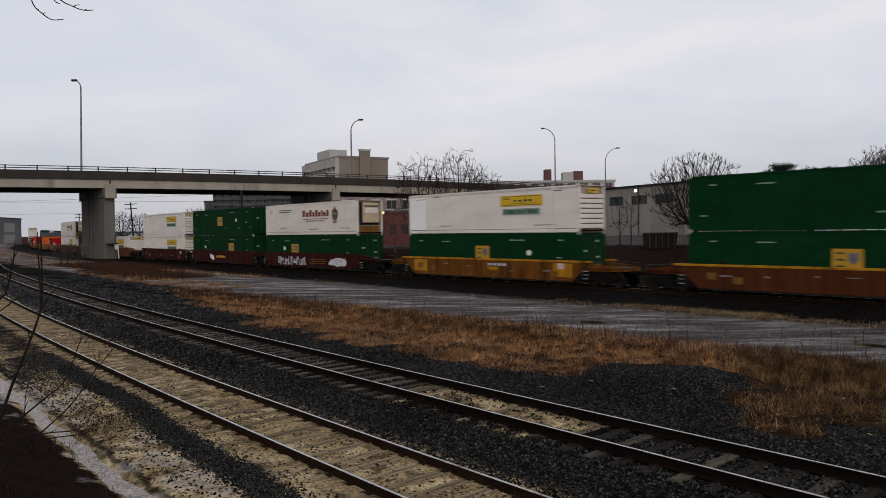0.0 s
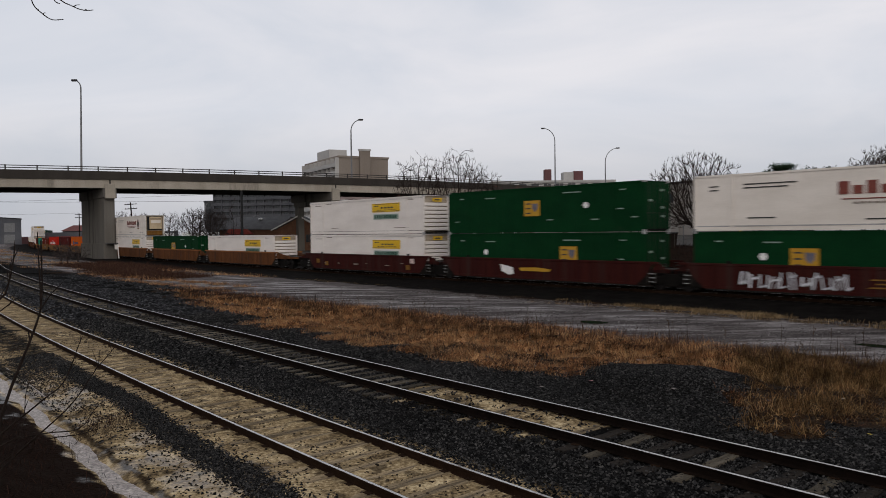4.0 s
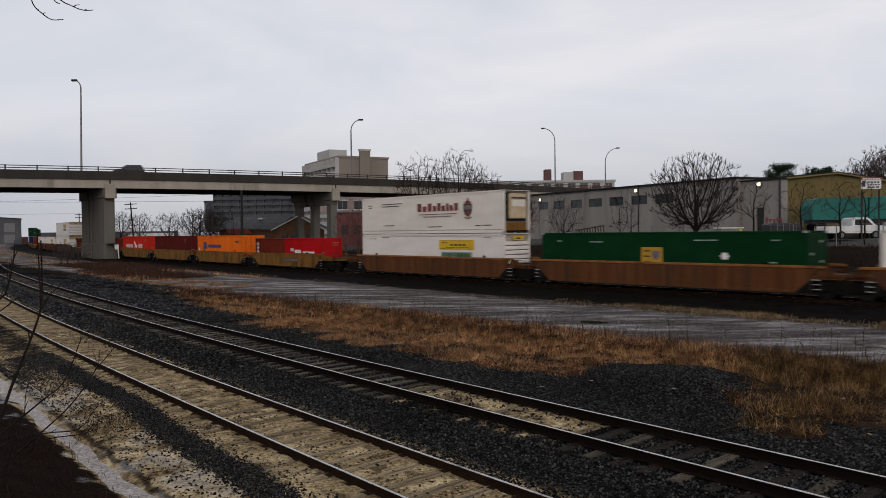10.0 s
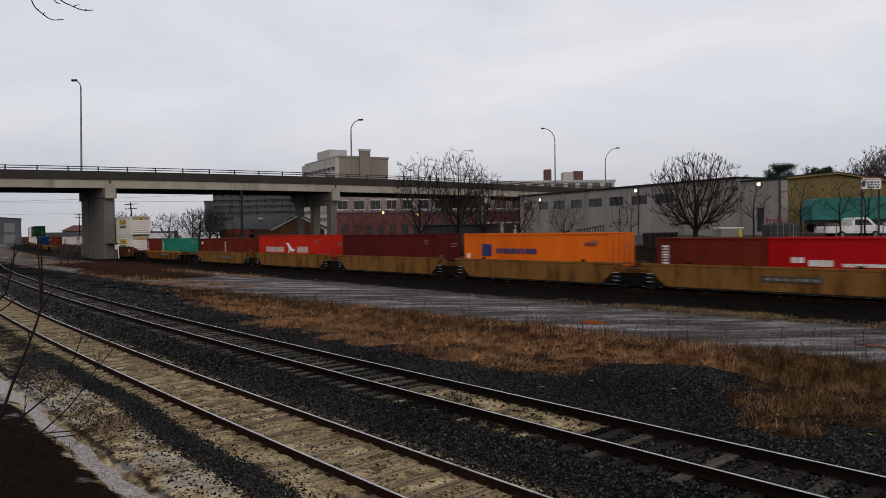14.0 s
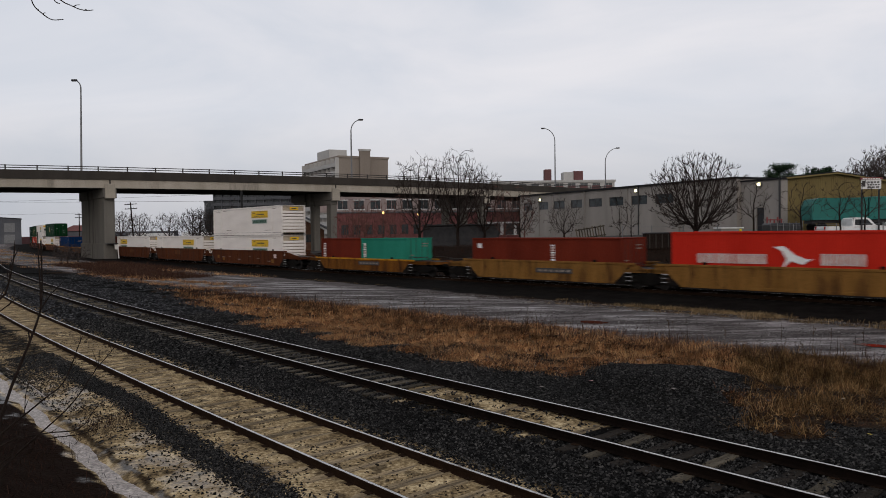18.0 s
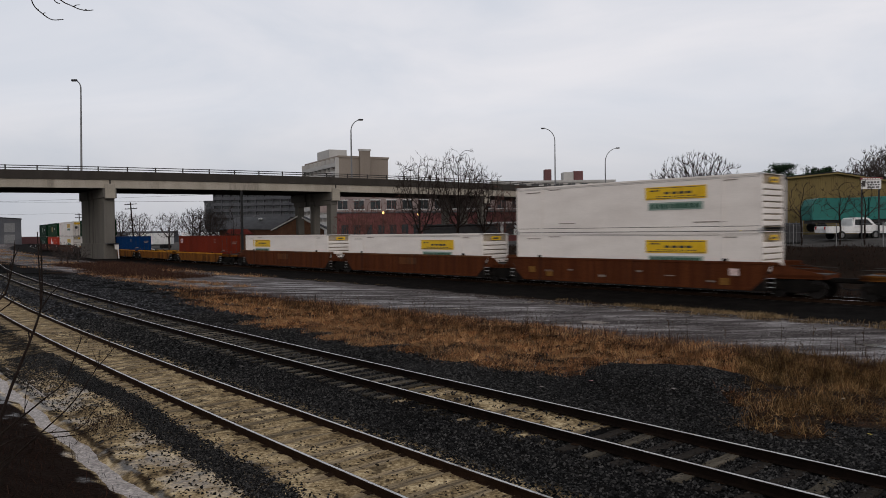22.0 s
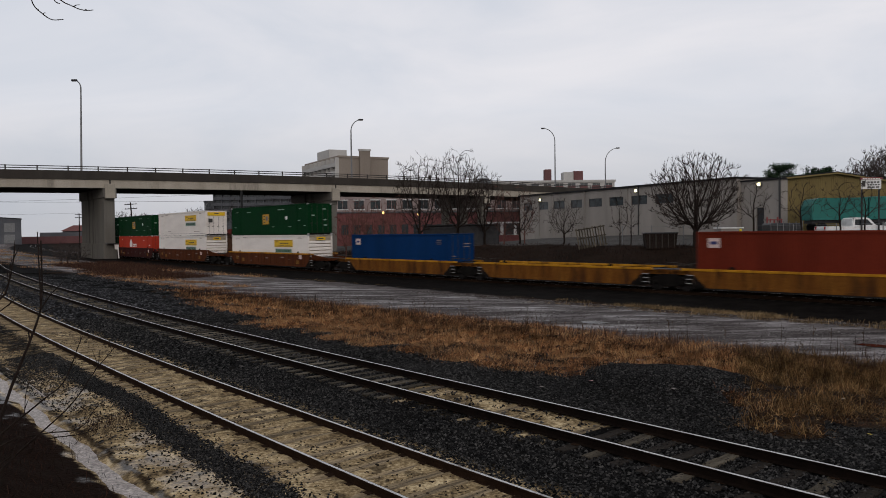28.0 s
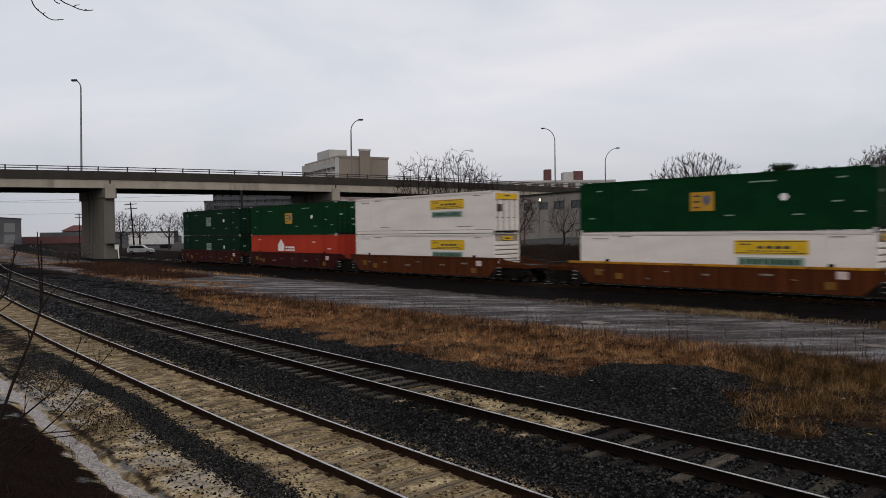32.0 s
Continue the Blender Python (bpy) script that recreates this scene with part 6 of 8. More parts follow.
def make_warehouse():
    L = 38.9
    m = face_frame(29.39, 73.5, 11.37, 108.0, 0.0) @ Matrix.Rotation(math.pi, 4, "Z") @ Matrix.Translation((-L, 0, 0))
    # x = 0 at the far corner, L at the near one; -y faces the tracks
    root = thing("warehouse", m, "long grey blockwork warehouse with a row of high windows", "building")
    holes = [(L - a, L - b) for a, b in ((37.91, 35.76), (34.22, 31.93), (30.62, 28.21), (26.86, 24.5), (23.13, 20.59), (19.21, 16.66), (15.29, 12.65), (11.3, 8.53))]
    zs = (6.25, 7.3)
    wall = Build()
    wall.box(0, L, 0, 0.3, 0.0, zs[0]).box(0, L, 0, 0.3, zs[1], 8.3)
    x = 0.0
    for a, b in holes:
        wall.box(x, a, 0, 0.3, zs[0], zs[1])
        x = b
    wall.box(x, L, 0, 0.3, zs[0], zs[1])
    part("front_wall", wall, M_ware, root)
    part("end_wall", Build().box(L - 0.3, L, 0.3, 22, 0, 8.3), M_ware, root)
    part("end_wall", Build().box(0, 0.3, 0.3, 22, 0, 8.3), M_ware, root)
    part("back_wall", Build().box(0, L, 22, 22.3, 0, 8.3), M_ware, root)
    part("floor_slab", Build().box(0.3, L - 0.3, 0.3, 22, 4.0, 4.2), M_roofdark, root)
    part("roof", Build().box(-0.15, L + 0.1, -0.22, 22.4, 8.3, 8.5), M_roofdark, root, "dark flat roof edge")
    for a, b in holes:
        window(root, a, b, zs[0], zs[1], 0.12, 1)
    for x in (4.9, 8.1, 15.0, 23.0, 24.9, 31.2, 36.0):
        part("downpipe", Build().tube([(x, -0.08, 2.6), (x, -0.08, 8.3)], [0.06, 0.06], 6), M_ware if x != 24.9 else M_frame, root)
    wall_lamp(m @ Matrix.Translation((L - 33.5, -0.005, 7.62)), "lit wall lamp on the warehouse")
    wall_lamp(m @ Matrix.Translation((L - 14.2, -0.005, 7.85)), "lit wall lamp on the warehouse")
    # lower annex at the near end
    a = thing("warehouse_annex", m @ Matrix.Translation((L + 0.02, 0.6, 0)), "grey annex with a dark steel door and a lit lamp", "building")
    part("wall", Build().box(0, 1.8, 0, 0.3, 0, 7.95).box(2.7, 4.6, 0, 0.3, 0, 7.95).box(1.8, 2.7, 0, 0.3, 5.35, 7.95).box(1.8, 2.7, 0, 0.3, 0, 3.0), M_ware, a)
    part("end_wall", Build().box(4.3, 4.6, 0.3, 0.9, 0, 7.95), M_ware, a)
    part("roof", Build().box(0, 4.75, -0.15, 1.0, 7.95, 8.1), M_roofdark, a)
    d = part("door", Build().box(1.82, 2.68, 0.12, 0.2, 3.0, 5.33, 0.01), M_dark_metal, a, "dark steel door, shut")
    part("door_handle", Build().box(2.55, 2.6, 0.04, 0.12, 4.05, 4.2), M_galv, d)
    part("downpipe", Build().tube([(4.5, -0.1, 3.0), (4.5, -0.1, 8.0)], [0.09, 0.09], 6), M_frame, a)
    wall_lamp(m @ Matrix.Translation((L + 2.3, 0.595, 7.6)), "bright lit wall lamp over the annex door")


make_warehouse()


def make_yellow_hall():
    m = face_frame(32.15, 70.2, 43.0, 71.4, 0.0)
    root = thing("metal_hall", m, "yellow ribbed-metal hall with a low gable roof", "building")
    W = 10.9
    eave, peak = 8.0, 8.52
    b = Build().prism_y([(0, 0), (W, 0), (W, eave - 0.3), (W / 2 + 0.2, peak), (0, eave)], 0, 0.2)
    part("gable_wall", b, M_ybuild, root)
    for k in range(48):
        x = 0.13 + k * (W - 0.2) / 48
        z = eave + (peak - eave) * (x / (W / 2)) if x < W / 2 else peak - (peak - eave + 0.3) * ((x - W / 2) / (W / 2))
        part("cladding_rib", Build().box(x, x + 0.1, -0.035, 0.0, 2.4, z - 0.1), M_ybuild, root)
    part("side_wall", Build().box(-0.0, 0.2, 0.2, 26, 0, eave), M_ybuild, root)
    part("side_wall", Build().box(W - 0.2, W, 0.2, 26, 0, eave - 0.3), M_ybuild, root)
    part("back_wall", Build().box(0, W, 26, 26.2, 0, eave - 0.3), M_ybuild, root)
    part("roof", Build().prism_y([(-0.3, eave - 0.02), (W / 2 + 0.2, peak), (W + 0.3, eave - 0.32), (W + 0.3, eave - 0.17), (W / 2 + 0.2, peak + 0.16), (-0.3, eave + 0.13)], -0.35, 26.3), M_roofdark, root)
    part("fascia", Build().prism_y([(-0.3, eave - 0.10), (W / 2 + 0.2, peak - 0.08), (W + 0.3, eave - 0.40), (W + 0.3, eave - 0.25), (W / 2 + 0.2, peak + 0.06), (-0.3, eave + 0.05)], -0.42, -0.35), M_ybuild, root)
    part("downpipe", Build().tube([(0.05, -0.12, 2.6), (0.05, -0.12, eave)], [0.11, 0.11], 6), M_frame, root)


make_yellow_hall()


def make_yard():
    t = thing("trailer", pose(32.6, 66.0, 2.95, 0, 0, -4), "long teal box trailer parked in the yard", "trailer")
    prof = [(0.05, 1.05), (0.0, 2.3), (0.25, 2.85), (0.6, 2.98), (4.75, 2.98), (4.8, 1.05)]
    body = part("body", Build().prism_y(prof, -1.2, 1.2), M_tealbox, t)
    part("body", Build().box(4.86, 7.1, -1.2, 1.2, 1.05, 3.05, 0.05), M_tealbox, t)
    part("frame", Build().box(0.2, 7.0, -0.9, 0.9, 0.75, 1.04), M_dark_metal, t)
    for x in (0.9, 5.6, 6.6):
        for y in (-1.05, 1.05):
            part("wheel", Build().tube([(x, y - 0.12, 0.42), (x, y + 0.12, 0.42)], [0.42, 0.42], 14), M_tyre, t)
    for x, z in ((1.2, 1.04), (2.4, 1.04), (3.6, 1.04)):
        part("trim", Build().box(x, x + 0.05, -1.215, -1.2, 1.1, 2.9), M_tealbox, body)
    vehicle(at_ground(35.1, 63.0, 2), M_whitecar, "white pickup truck parked in the yard", "pickup")
    vehicle(at_ground(41.6, 64.5, 170), M_whitecar, "white pickup truck parked beside another", "pickup")
    cage = thing("cage", at_ground(27.2, 61.0), "dark mesh-covered storage cage", "cage")
    part("cover", Build().box(0, 2.6, 0, 1.8, 0.02, 1.75, 0.12), M_dark_metal, cage)
    for k in range(6):
        part("upright", Build().box(k * 0.52 - 0.02, k * 0.52 + 0.02, -0.05, -0.01, 0, 1.9), M_galv, cage)
    rack = thing("rack", at_ground(29.9, 68.0), "red steel rack of tall frames", "rack")
    for k in range(5):
        x = k * 0.33
        part("upright", Build().box(x, x + 0.12, -0.1 + 0.05 * (k % 2), 0.02 + 0.05 * (k % 2), 0, 2.1 - 0.15 * (k % 3), 0.015), M_carred, rack)
    for z in (0.5, 1.3, 1.8):
        part("crossbar", Build().box(0, 1.45, -0.14, -0.1, z, z + 0.09), M_carred, rack)
    b = thing("bollard", at_ground(26.1, 64.5), "yellow painted steel bollard by the wall", "bollard")
    part("post", Build().tube([(0, 0, 0), (0, 0, 1.2), (0, 0, 1.28)], [0.11, 0.11, 0.06], 10), M_yellowpaint, b)
    w = thing("tank", at_ground(24.6, 65.0, 5), "pale grey box tank with a white lid", "tank")
    part("body", Build().box(0, 2.0, 0, 1.4, 0.02, 1.35, 0.03), M_ware, w)
    part("lid", Build().box(-0.06, 2.06, -0.06, 1.46, 1.35, 1.47, 0.02), M_trim, w)
    d = thing("dumpster", at_ground(16.9, 61.5, -8), "dark brown steel waste container with a lid", "container")
    part("body", Build().prism_y([(0.12, 0.1), (2.5, 0.1), (2.65, 1.35), (0, 1.35)], 0, 1.6), M_bark, d)
    part("lid", Build().box(-0.05, 2.7, -0.06, 1.66, 1.35, 1.45, 0.02), M_dark_metal, d)
    for k in range(5):
        part("rib", Build().box(0.35 + k * 0.5, 0.43 + k * 0.5, -0.05, 0.0, 0.15, 1.3), M_conc_dark, d)
    p = thing("pallet_stack", at_ground(12.2, 66.0, -6) @ Matrix.Rotation(-0.16, 4, "Y"), "leaning stack of weathered wooden frames", "pallet")
    for k in range(11):
        part("slat", Build().box(k * 0.24, k * 0.24 + 0.1, -0.03 - 0.01 * (k % 2), 0.03, 0.02, 1.9 - 0.05 * (k % 3)), M_tie2, p)
    for z in (0.1, 0.9, 1.7):
        part("batten", Build().box(-0.05, 2.6, 0.03, 0.09, z, z + 0.1), M_tie2, p)
    s = thing("sign", at_ground(35.2, 62.0), "white signboard on two posts with reddish bars", "sign")
    for x in (0.1, 1.55):
        part("post", Build().box(x - 0.05, x + 0.05, -0.05, 0.05, 0, 5.1), M_dark_metal, s)
    bd = part("board", Build().box(0, 1.68, -0.12, -0.06, 4.3, 5.1, 0.01), M_trim, s)
    cap = part("cap", Build().box(-0.1, 1.78, -0.15, -0.04, 5.1, 5.26, 0.01), M_carred, s, "red top strip")
    for k in range(7):
        part("lettering_bar", Build().box(0.1 + k * 0.22, 0.25 + k * 0.22, -0.156, -0.146, 5.13, 5.21), M_whiteink, cap)
    part("emblem", Build().box(0.06, 0.34, -0.128, -0.118, 4.5, 5.0), M_ink, bd)
    for z, n in ((4.82, 4), (4.6, 5), (4.4, 3)):
        for k in range(n):
            part("lettering_bar", Build().box(0.5 + k * 1.1 / n, 0.5 + (k + 0.7) * 1.1 / n, -0.128, -0.118, z, z + 0.11), M_ink, bd)
    f = thing("fence", Matrix(), "rusty wire fence along the yard's edge", "fence")
    pts = []
    for k in range(13):
        u, wv = 30 + k * 3.0, 20.6
        v = wv + bend(u)
        pts.append((OX + AX * u + NX * v, OY + AY * u + NY * v))
    pts = [(float(x), float(y), float(height(x, y))) for x, y in pts]
    for x, y, z in pts:
        part("post", Build().tube([(x, y, z - 0.2), (x, y, z + 1.7)], [0.035, 0.035], 6), M_galv, f)
    for h in (0.5, 1.05, 1.6):
        part("wire", Build().tube([(x, y, z + h) for x, y, z in pts], [0.009] * len(pts), 4), M_galv, f)


make_yard()


M_upper = surface("pinkish_beige_render", (0.22, 0.175, 0.165), (0.3, 0.245, 0.23), 0.5, 0.85, 0, 0, 12, 0.1, (0.11, 0.08, 0.07), (1, 1, 0.3), 0.58)


def make_house():
    root = thing("house", pose(-43.0, 142.0, 0.0, 0, 0, 3), "brown brick house with a grey shingle roof and white gable trim", "house")
    part("wall", Build().box(0, 10.5, 0, 0.3, 0, 4.2).box(0, 0.3, 0, 9, 0, 4.2).box(10.2, 10.5, 0, 9, 0, 4.2).box(0, 10.5, 8.7, 9, 0, 4.2), M_brick_br, root)
    part("roof", Build().add([(-0.5, -0.6, 4.1), (11.0, -0.6, 4.1), (13.0, 4.5, 6.5), (2.2, 4.5, 6.5), (-0.5, 9.6, 4.1), (11.0, 9.6, 4.1), (-0.5, -0.6, 4.3), (11.0, -0.6, 4.3), (13.0, 4.5, 6.72), (2.2, 4.5, 6.72), (-0.5, 9.6, 4.3), (11.0, 9.6, 4.3)],
         [(6, 7, 8, 9), (9, 8, 11, 10), (6, 9, 10), (7, 11, 8), (0, 1, 7, 6), (1, 5, 11, 7), (5, 4, 10, 11), (4, 0, 6, 10), (0, 3, 2, 1), (3, 4, 5, 2), (0, 4, 3), (1, 2, 5)]), M_shingle, root)
    wing = part("wing_wall", Build().prism_y([(10.5, 0), (20.0, 0), (20.0, 3.9), (15.2, 6.4), (10.5, 3.9)], -0.5, -0.2), M_brick_br, root, "brick gable end")
    part("wing_roof", Build().prism_y([(9.9, 3.85), (15.2, 6.6), (20.6, 3.85), (20.6, 4.05), (15.2, 6.82), (9.9, 4.05)], -0.9, 9.0), M_shingle, root)
    for s in (-1, 1):
        part("bargeboard", Build().prism_y([(15.2 + s * 5.35, 3.80), (15.2, 6.58), (15.2, 6.86), (15.2 + s * 5.35, 4.08)], -0.98, -0.9), M_trim, wing, "white bargeboard")
    part("porch_roof", Build().prism_y([(1.4, 3.3), (6.4, 3.3), (5.4, 4.3), (2.2, 4.3)], -2.2, 0.6), M_redroof, root, "faded red porch roof")
    part("porch_wall", Build().box(2.0, 6.0, -1.9, -1.7, 0, 3.3), M_brick_br, root)
    for x in (5.5, 8.0, 11.9, 13.6, 16.5):
        window(root, x, x + 1.2, 1.6, 3.1, -0.5 if x > 10 else -0.001, 1)
    part("dish", Build().tube([(7.2, 3.0, 6.0), (7.2, 3.0, 6.35), (7.2, 3.0, 6.5)], [0.35, 0.45, 0.1], 10), M_trim, root)
    gr = thing("brick_building", face_frame(-26.6, 182.0, 22.5, 190.0, 0.0), "long low red brick building behind the bare trees", "building")
    part("wall", Build().box(0, 49.6, 0, 0.4, 0, 8.1), M_brick, gr)
    part("side_wall", Build().box(0, 0.4, 0.4, 14, 0, 8.1), M_brick, gr)
    part("side_wall", Build().box(49.2, 49.6, 0.4, 14, 0, 8.1), M_brick, gr)
    part("roof", Build().box(-0.2, 49.8, -0.3, 14.2, 8.1, 8.45), M_farwall, gr, "pale roof edge")
    part("upper_wall", Build().box(-4.0, 49.6, 3.0, 3.4, 8.45, 12.6), M_upper, gr, "pinkish beige upper storey")
    for k in range(12):
        w = window(gr, 0.8 + k * 4.1, 3.2 + k * 4.1, 9.2, 11.4, 2.998, 1)
        part("sill", Build().box(0.6 + k * 4.1, 3.4 + k * 4.1, 2.8, 2.99, 8.95, 9.2), M_trim, w)
        part("lintel", Build().box(0.6 + k * 4.1, 3.4 + k * 4.1, 2.85, 2.99, 11.4, 11.65), M_trim, w)
    part("loading_band", Build().box(38.5, 49.6, -0.12, 0.0, 2.2, 5.6), M_trim, gr, "white loading bay band")
    for k in range(12):
        window(gr, 1.5 + k * 3.0, 3.2 + k * 3.0, 2.8, 5.2, -0.002, 1)
    for k in range(3):
        part("bay_door", Build().box(39.2 + k * 3.5, 41.9 + k * 3.5, -0.17, -0.12, 2.25, 5.2), M_frame, gr)
    sh = thing("shed", pose(-2.4, 89.5, 0.0, 0, 0, -3), "dark tarpaulin-covered shed behind the train", "shed")
    part("body", Build().box(0, 9.2, 0, 4, 0, 4.1, 0.12), M_dark_metal, sh)
    part("roof", Build().box(-0.15, 9.35, -0.2, 4.2, 4.1, 4.25, 0.03), M_frame, sh)
    for x, y, z in ((-9.6, 119.0, 6.3), (-3.9, 120.0, 6.0)):
        lamp = thing("yard_lamp", pose(x, y, 0), "lit amber yard lamp on a pole", "lamp", "yard lamps")
        part("pole", Build().tube([(0, 0, 0), (0, 0, z)], [0.06, 0.05], 6), M_dark_metal, lamp)
        part("lit_globe", Build().tube([(0, 0, z), (0, 0, z + 0.12), (0, 0, z + 0.32), (0, 0, z + 0.42)], [0.08, 0.2, 0.2, 0.06], 8), M_glow_amber, lamp, "glowing amber globe")


make_house()


def tower(m, label, w, d, h, wall, floors, bays, balconies, side_bays=0, top=None):
    """A block of flats: x along its front, -y out of it."""
    root = thing("apartment_building", m, label, "building", "apartment buildings")
    part("wall", Build().box(0, w, 0, d, 0, h), wall, root)
    part("roof_edge", Build().box(-0.3, w + 0.3, -0.3, d + 0.3, h, h + 0.7), wall, root)
    fh = h / floors
    for f in range(floors):
        for k in range(bays):
            x = w * (k + 0.5) / bays
            bw = w / bays * 0.30
            window(root, x - bw, x + bw, f * fh + 0.9, f * fh + fh - 0.35, -0.004, 1)
            if balconies:
                bal = part("balcony", Build().box(x - w / bays * 0.46, x + w / bays * 0.46, -1.5, -0.01, f * fh - 0.25, f * fh + 0.1), M_aptw if wall is M_apt else M_farwall, root)
                part("balustrade", Build().box(x - w / bays * 0.46, x + w / bays * 0.46, -1.55, -1.45, f * fh + 0.1, f * fh + 1.15), M_aptw if wall is M_apt else M_greyblock, bal)
    if balconies:
        part("front_wall", Build().box(0.1, w - 0.1, -0.003, 0.0, 0.1, h), M_aptw if wall is M_apt else M_farwall, root)
        for k in range(bays + 1):
            x = 0.12 + (w - 0.24) * k / bays
            part("divider", Build().box(x - 0.13, x + 0.13, -1.5, -0.004, 0, h), M_aptw if wall is M_apt else M_farwall, root)
    return root


t1 = tower(pose(-54.0, 292.0, 0, 0, 0, -61.0), "beige block of flats with rows of balconies", 36.5, 19.0, 29.8, M_apt, 10, 8, True)
part("stair_tower", Build().box(11, 24, 1, 8, 29.0, 34.0, 0.1), M_aptw, t1, "pale lift house on the roof")
part("stair_tower", Build().box(36.4, 37.6, 7.6, 11.6, 0, 32.4, 0.1), M_apt, t1, "projecting beige stair shaft")
part("parapet_cap", Build().box(36.2, 37.8, 7.4, 11.8, 32.4, 33.0), M_aptw, t1)
tower(pose(-108.5, 350.0, 0, 0, 0, 0), "grey block of flats with continuous balconies", 44.0, 16.0, 28.0, M_greyblock, 10, 11, True)
tower(pose(-117.0, 362.0, 0, 0, 0, 0), "lower grey block of flats", 12.0, 14.0, 19.0, M_greyblock, 6, 3, False)
t4 = tower(pose(17.0, 250.0, 0, 0, 0, 0), "pale office block with brick-red window bays", 41.5, 18.0, 19.4, M_aptw, 6, 10, False)
for k in range(10):
    part("bay_panel", Build().box(1.0 + k * 4.1, 3.6 + k * 4.1, -0.25, -0.01, 15.4, 18.2), M_farbrick, t4)
part("roof_house", Build().box(28.0, 31.2, 2, 8, 19.4, 23.3), M_farbrick, t4, "red brick roof house")
part("roof_house", Build().box(24.6, 27.98, 2.2, 8, 19.4, 23.0), M_aptw, t4, "pale roof house")
part("roof_house", Build().box(18.2, 20.4, 2, 6, 19.4, 24.0), M_farbrick, t4)


def make_far_left():
    g = thing("factory_building", pose(-185.9, 291.9, 0, 0, 0, 30), "plain grey industrial building with pale shutters", "building")
    part("wall", Build().prism_y([(-30, 0), (16.3, 0), (16.3, 10.4), (-4, 11.9), (-30, 11.9)], 0, 20), M_farwall, g)
    part("roof_edge", Build().prism_y([(-30, 11.9), (-4, 11.9), (16.5, 10.4), (16.5, 10.7), (-4, 12.25), (-30, 12.25)], -0.2, 20.2), M_roofdark, g)
    for z in (0.6, 5.2):
        part("shutter", Build().box(10.2, 14.0, -0.06, 0.0, z, z + 3.6), M_galv, g, "pale roller shutter")
    b = thing("low_wall_building", pose(-205.0, 330.0, 0, 0, 0, -2), "long low dull red and grey works building", "building")
    part("wall", Build().box(0, 44.0, 0, 6, 0, 3.2), M_farbrick, b)
    part("upper_wall", Build().box(20.0, 82.0, 8, 14, 0, 5.0), M_farwall, b)
    pv = thing("pavilion", pose(-182.0, 350.0, 0), "distant pavilion with a dull red hipped roof and lit windows", "building")
    part("roof", Build().add([(0, 0, 5.6), (13, 0, 5.6), (13, 9, 5.6), (0, 9, 5.6), (4, 4.5, 8.4), (9, 4.5, 8.4)], [(0, 1, 5, 4), (1, 2, 5), (2, 3, 4, 5), (3, 0, 4), (3, 2, 1, 0)]), M_farroof, pv)
    part("wall", Build().box(0.8, 12.2, 0.8, 8.2, 0, 5.6), M_farwall, pv)
    for x in (2.0, 8.4):
        part("lit_window", Build().box(x, x + 1.6, 0.7, 0.8, 3.3, 4.5), M_glow, pv)
    for x, y, h, lean in ((-62.9, 150.0, 10.3, 3.5), (-108.6, 220.0, 10.3, 0)):
        p = thing("utility_pole", pose(x, y, -0.2, 0, -lean, 0), "dark wooden utility pole with crossarms", "utility pole", "utility poles")
        part("pole", Build().tube([(0, 0, 0), (0, 0, h)], [0.18, 0.13], 8), M_bark, p)
        for z in (h - 0.4, h - 1.3):
            arm = part("crossarm", Build().box(-1.25, 1.25, -0.06, 0.06, z - 0.07, z + 0.07), M_bark, p)
            for k in (-1.1, -0.5, 0.5, 1.1):
                part("insulator", Build().tube([(k, 0, z + 0.07), (k, 0, z + 0.25)], [0.05, 0.04], 6), M_galv, arm)
    p = thing("steel_pole", pose(-27.25, 100.0, 0), "plain black steel pole in front of the house", "pole")
    part("pole", Build().tube([(0, 0, -0.2), (0, 0, 9.3)], [0.17, 0.15], 8), M_seal, p)
    for k, (a, b) in enumerate((((-150, 190, 13.4), (-63.0, 150.0, 10.2)), ((-63.0, 150.0, 10.2), (60, 160, 11.0)), ((-160, 215, 10.2), (-108.6, 220, 10.2)), ((-120, 170, 11.4), (-40, 170, 13.0)))):
        c = thing("overhead_wire", Matrix(), "thin black overhead wire", "wire", "overhead wires")
        pts = [tuple(Vector(a).lerp(Vector(b), f) - Vector((0, 0, 1.2 * f * (1 - f)))) for f in np.linspace(0, 1, 12)]
        part("cable", Build().tube(pts, [0.03] * 12, 4), M_seal, c)
    # parked trailers and a car between the trees
    for x, y, a, lab in ((-79.0, 186.0, 2, "white box trailer parked beyond the trees"), (-67.0, 190.0, -2, "white box trailer parked beyond the trees")):
        t = thing("trailer", at_ground(x, y, a), lab, "trailer", "parked trailers")
        part("body", Build().box(0, 10.5, -1.25, 1.25, 1.1, 3.9, 0.05), M_trim, t)
        part("frame", Build().box(0.3, 10.2, -1.0, 1.0, 0.8, 1.1), M_dark_metal, t)
        for q in (1.4, 8.2, 9.4):
            part("wheel", Build().tube([(q, -1.2, 0.5), (q, -0.9, 0.5)], [0.5, 0.5], 12), M_tyre, t)
            part("wheel", Build().tube([(q, 0.9, 0.5), (q, 1.2, 0.5)], [0.5, 0.5], 12), M_tyre, t)
    vehicle(at_ground(-57.5, 140.0, 10), M_whitecar, "silver car parked beyond the tracks", "suv")
    vehicle(at_ground(-26.5, 108.0, 4), M_darkcar, "dark car parked by the house", "sedan")
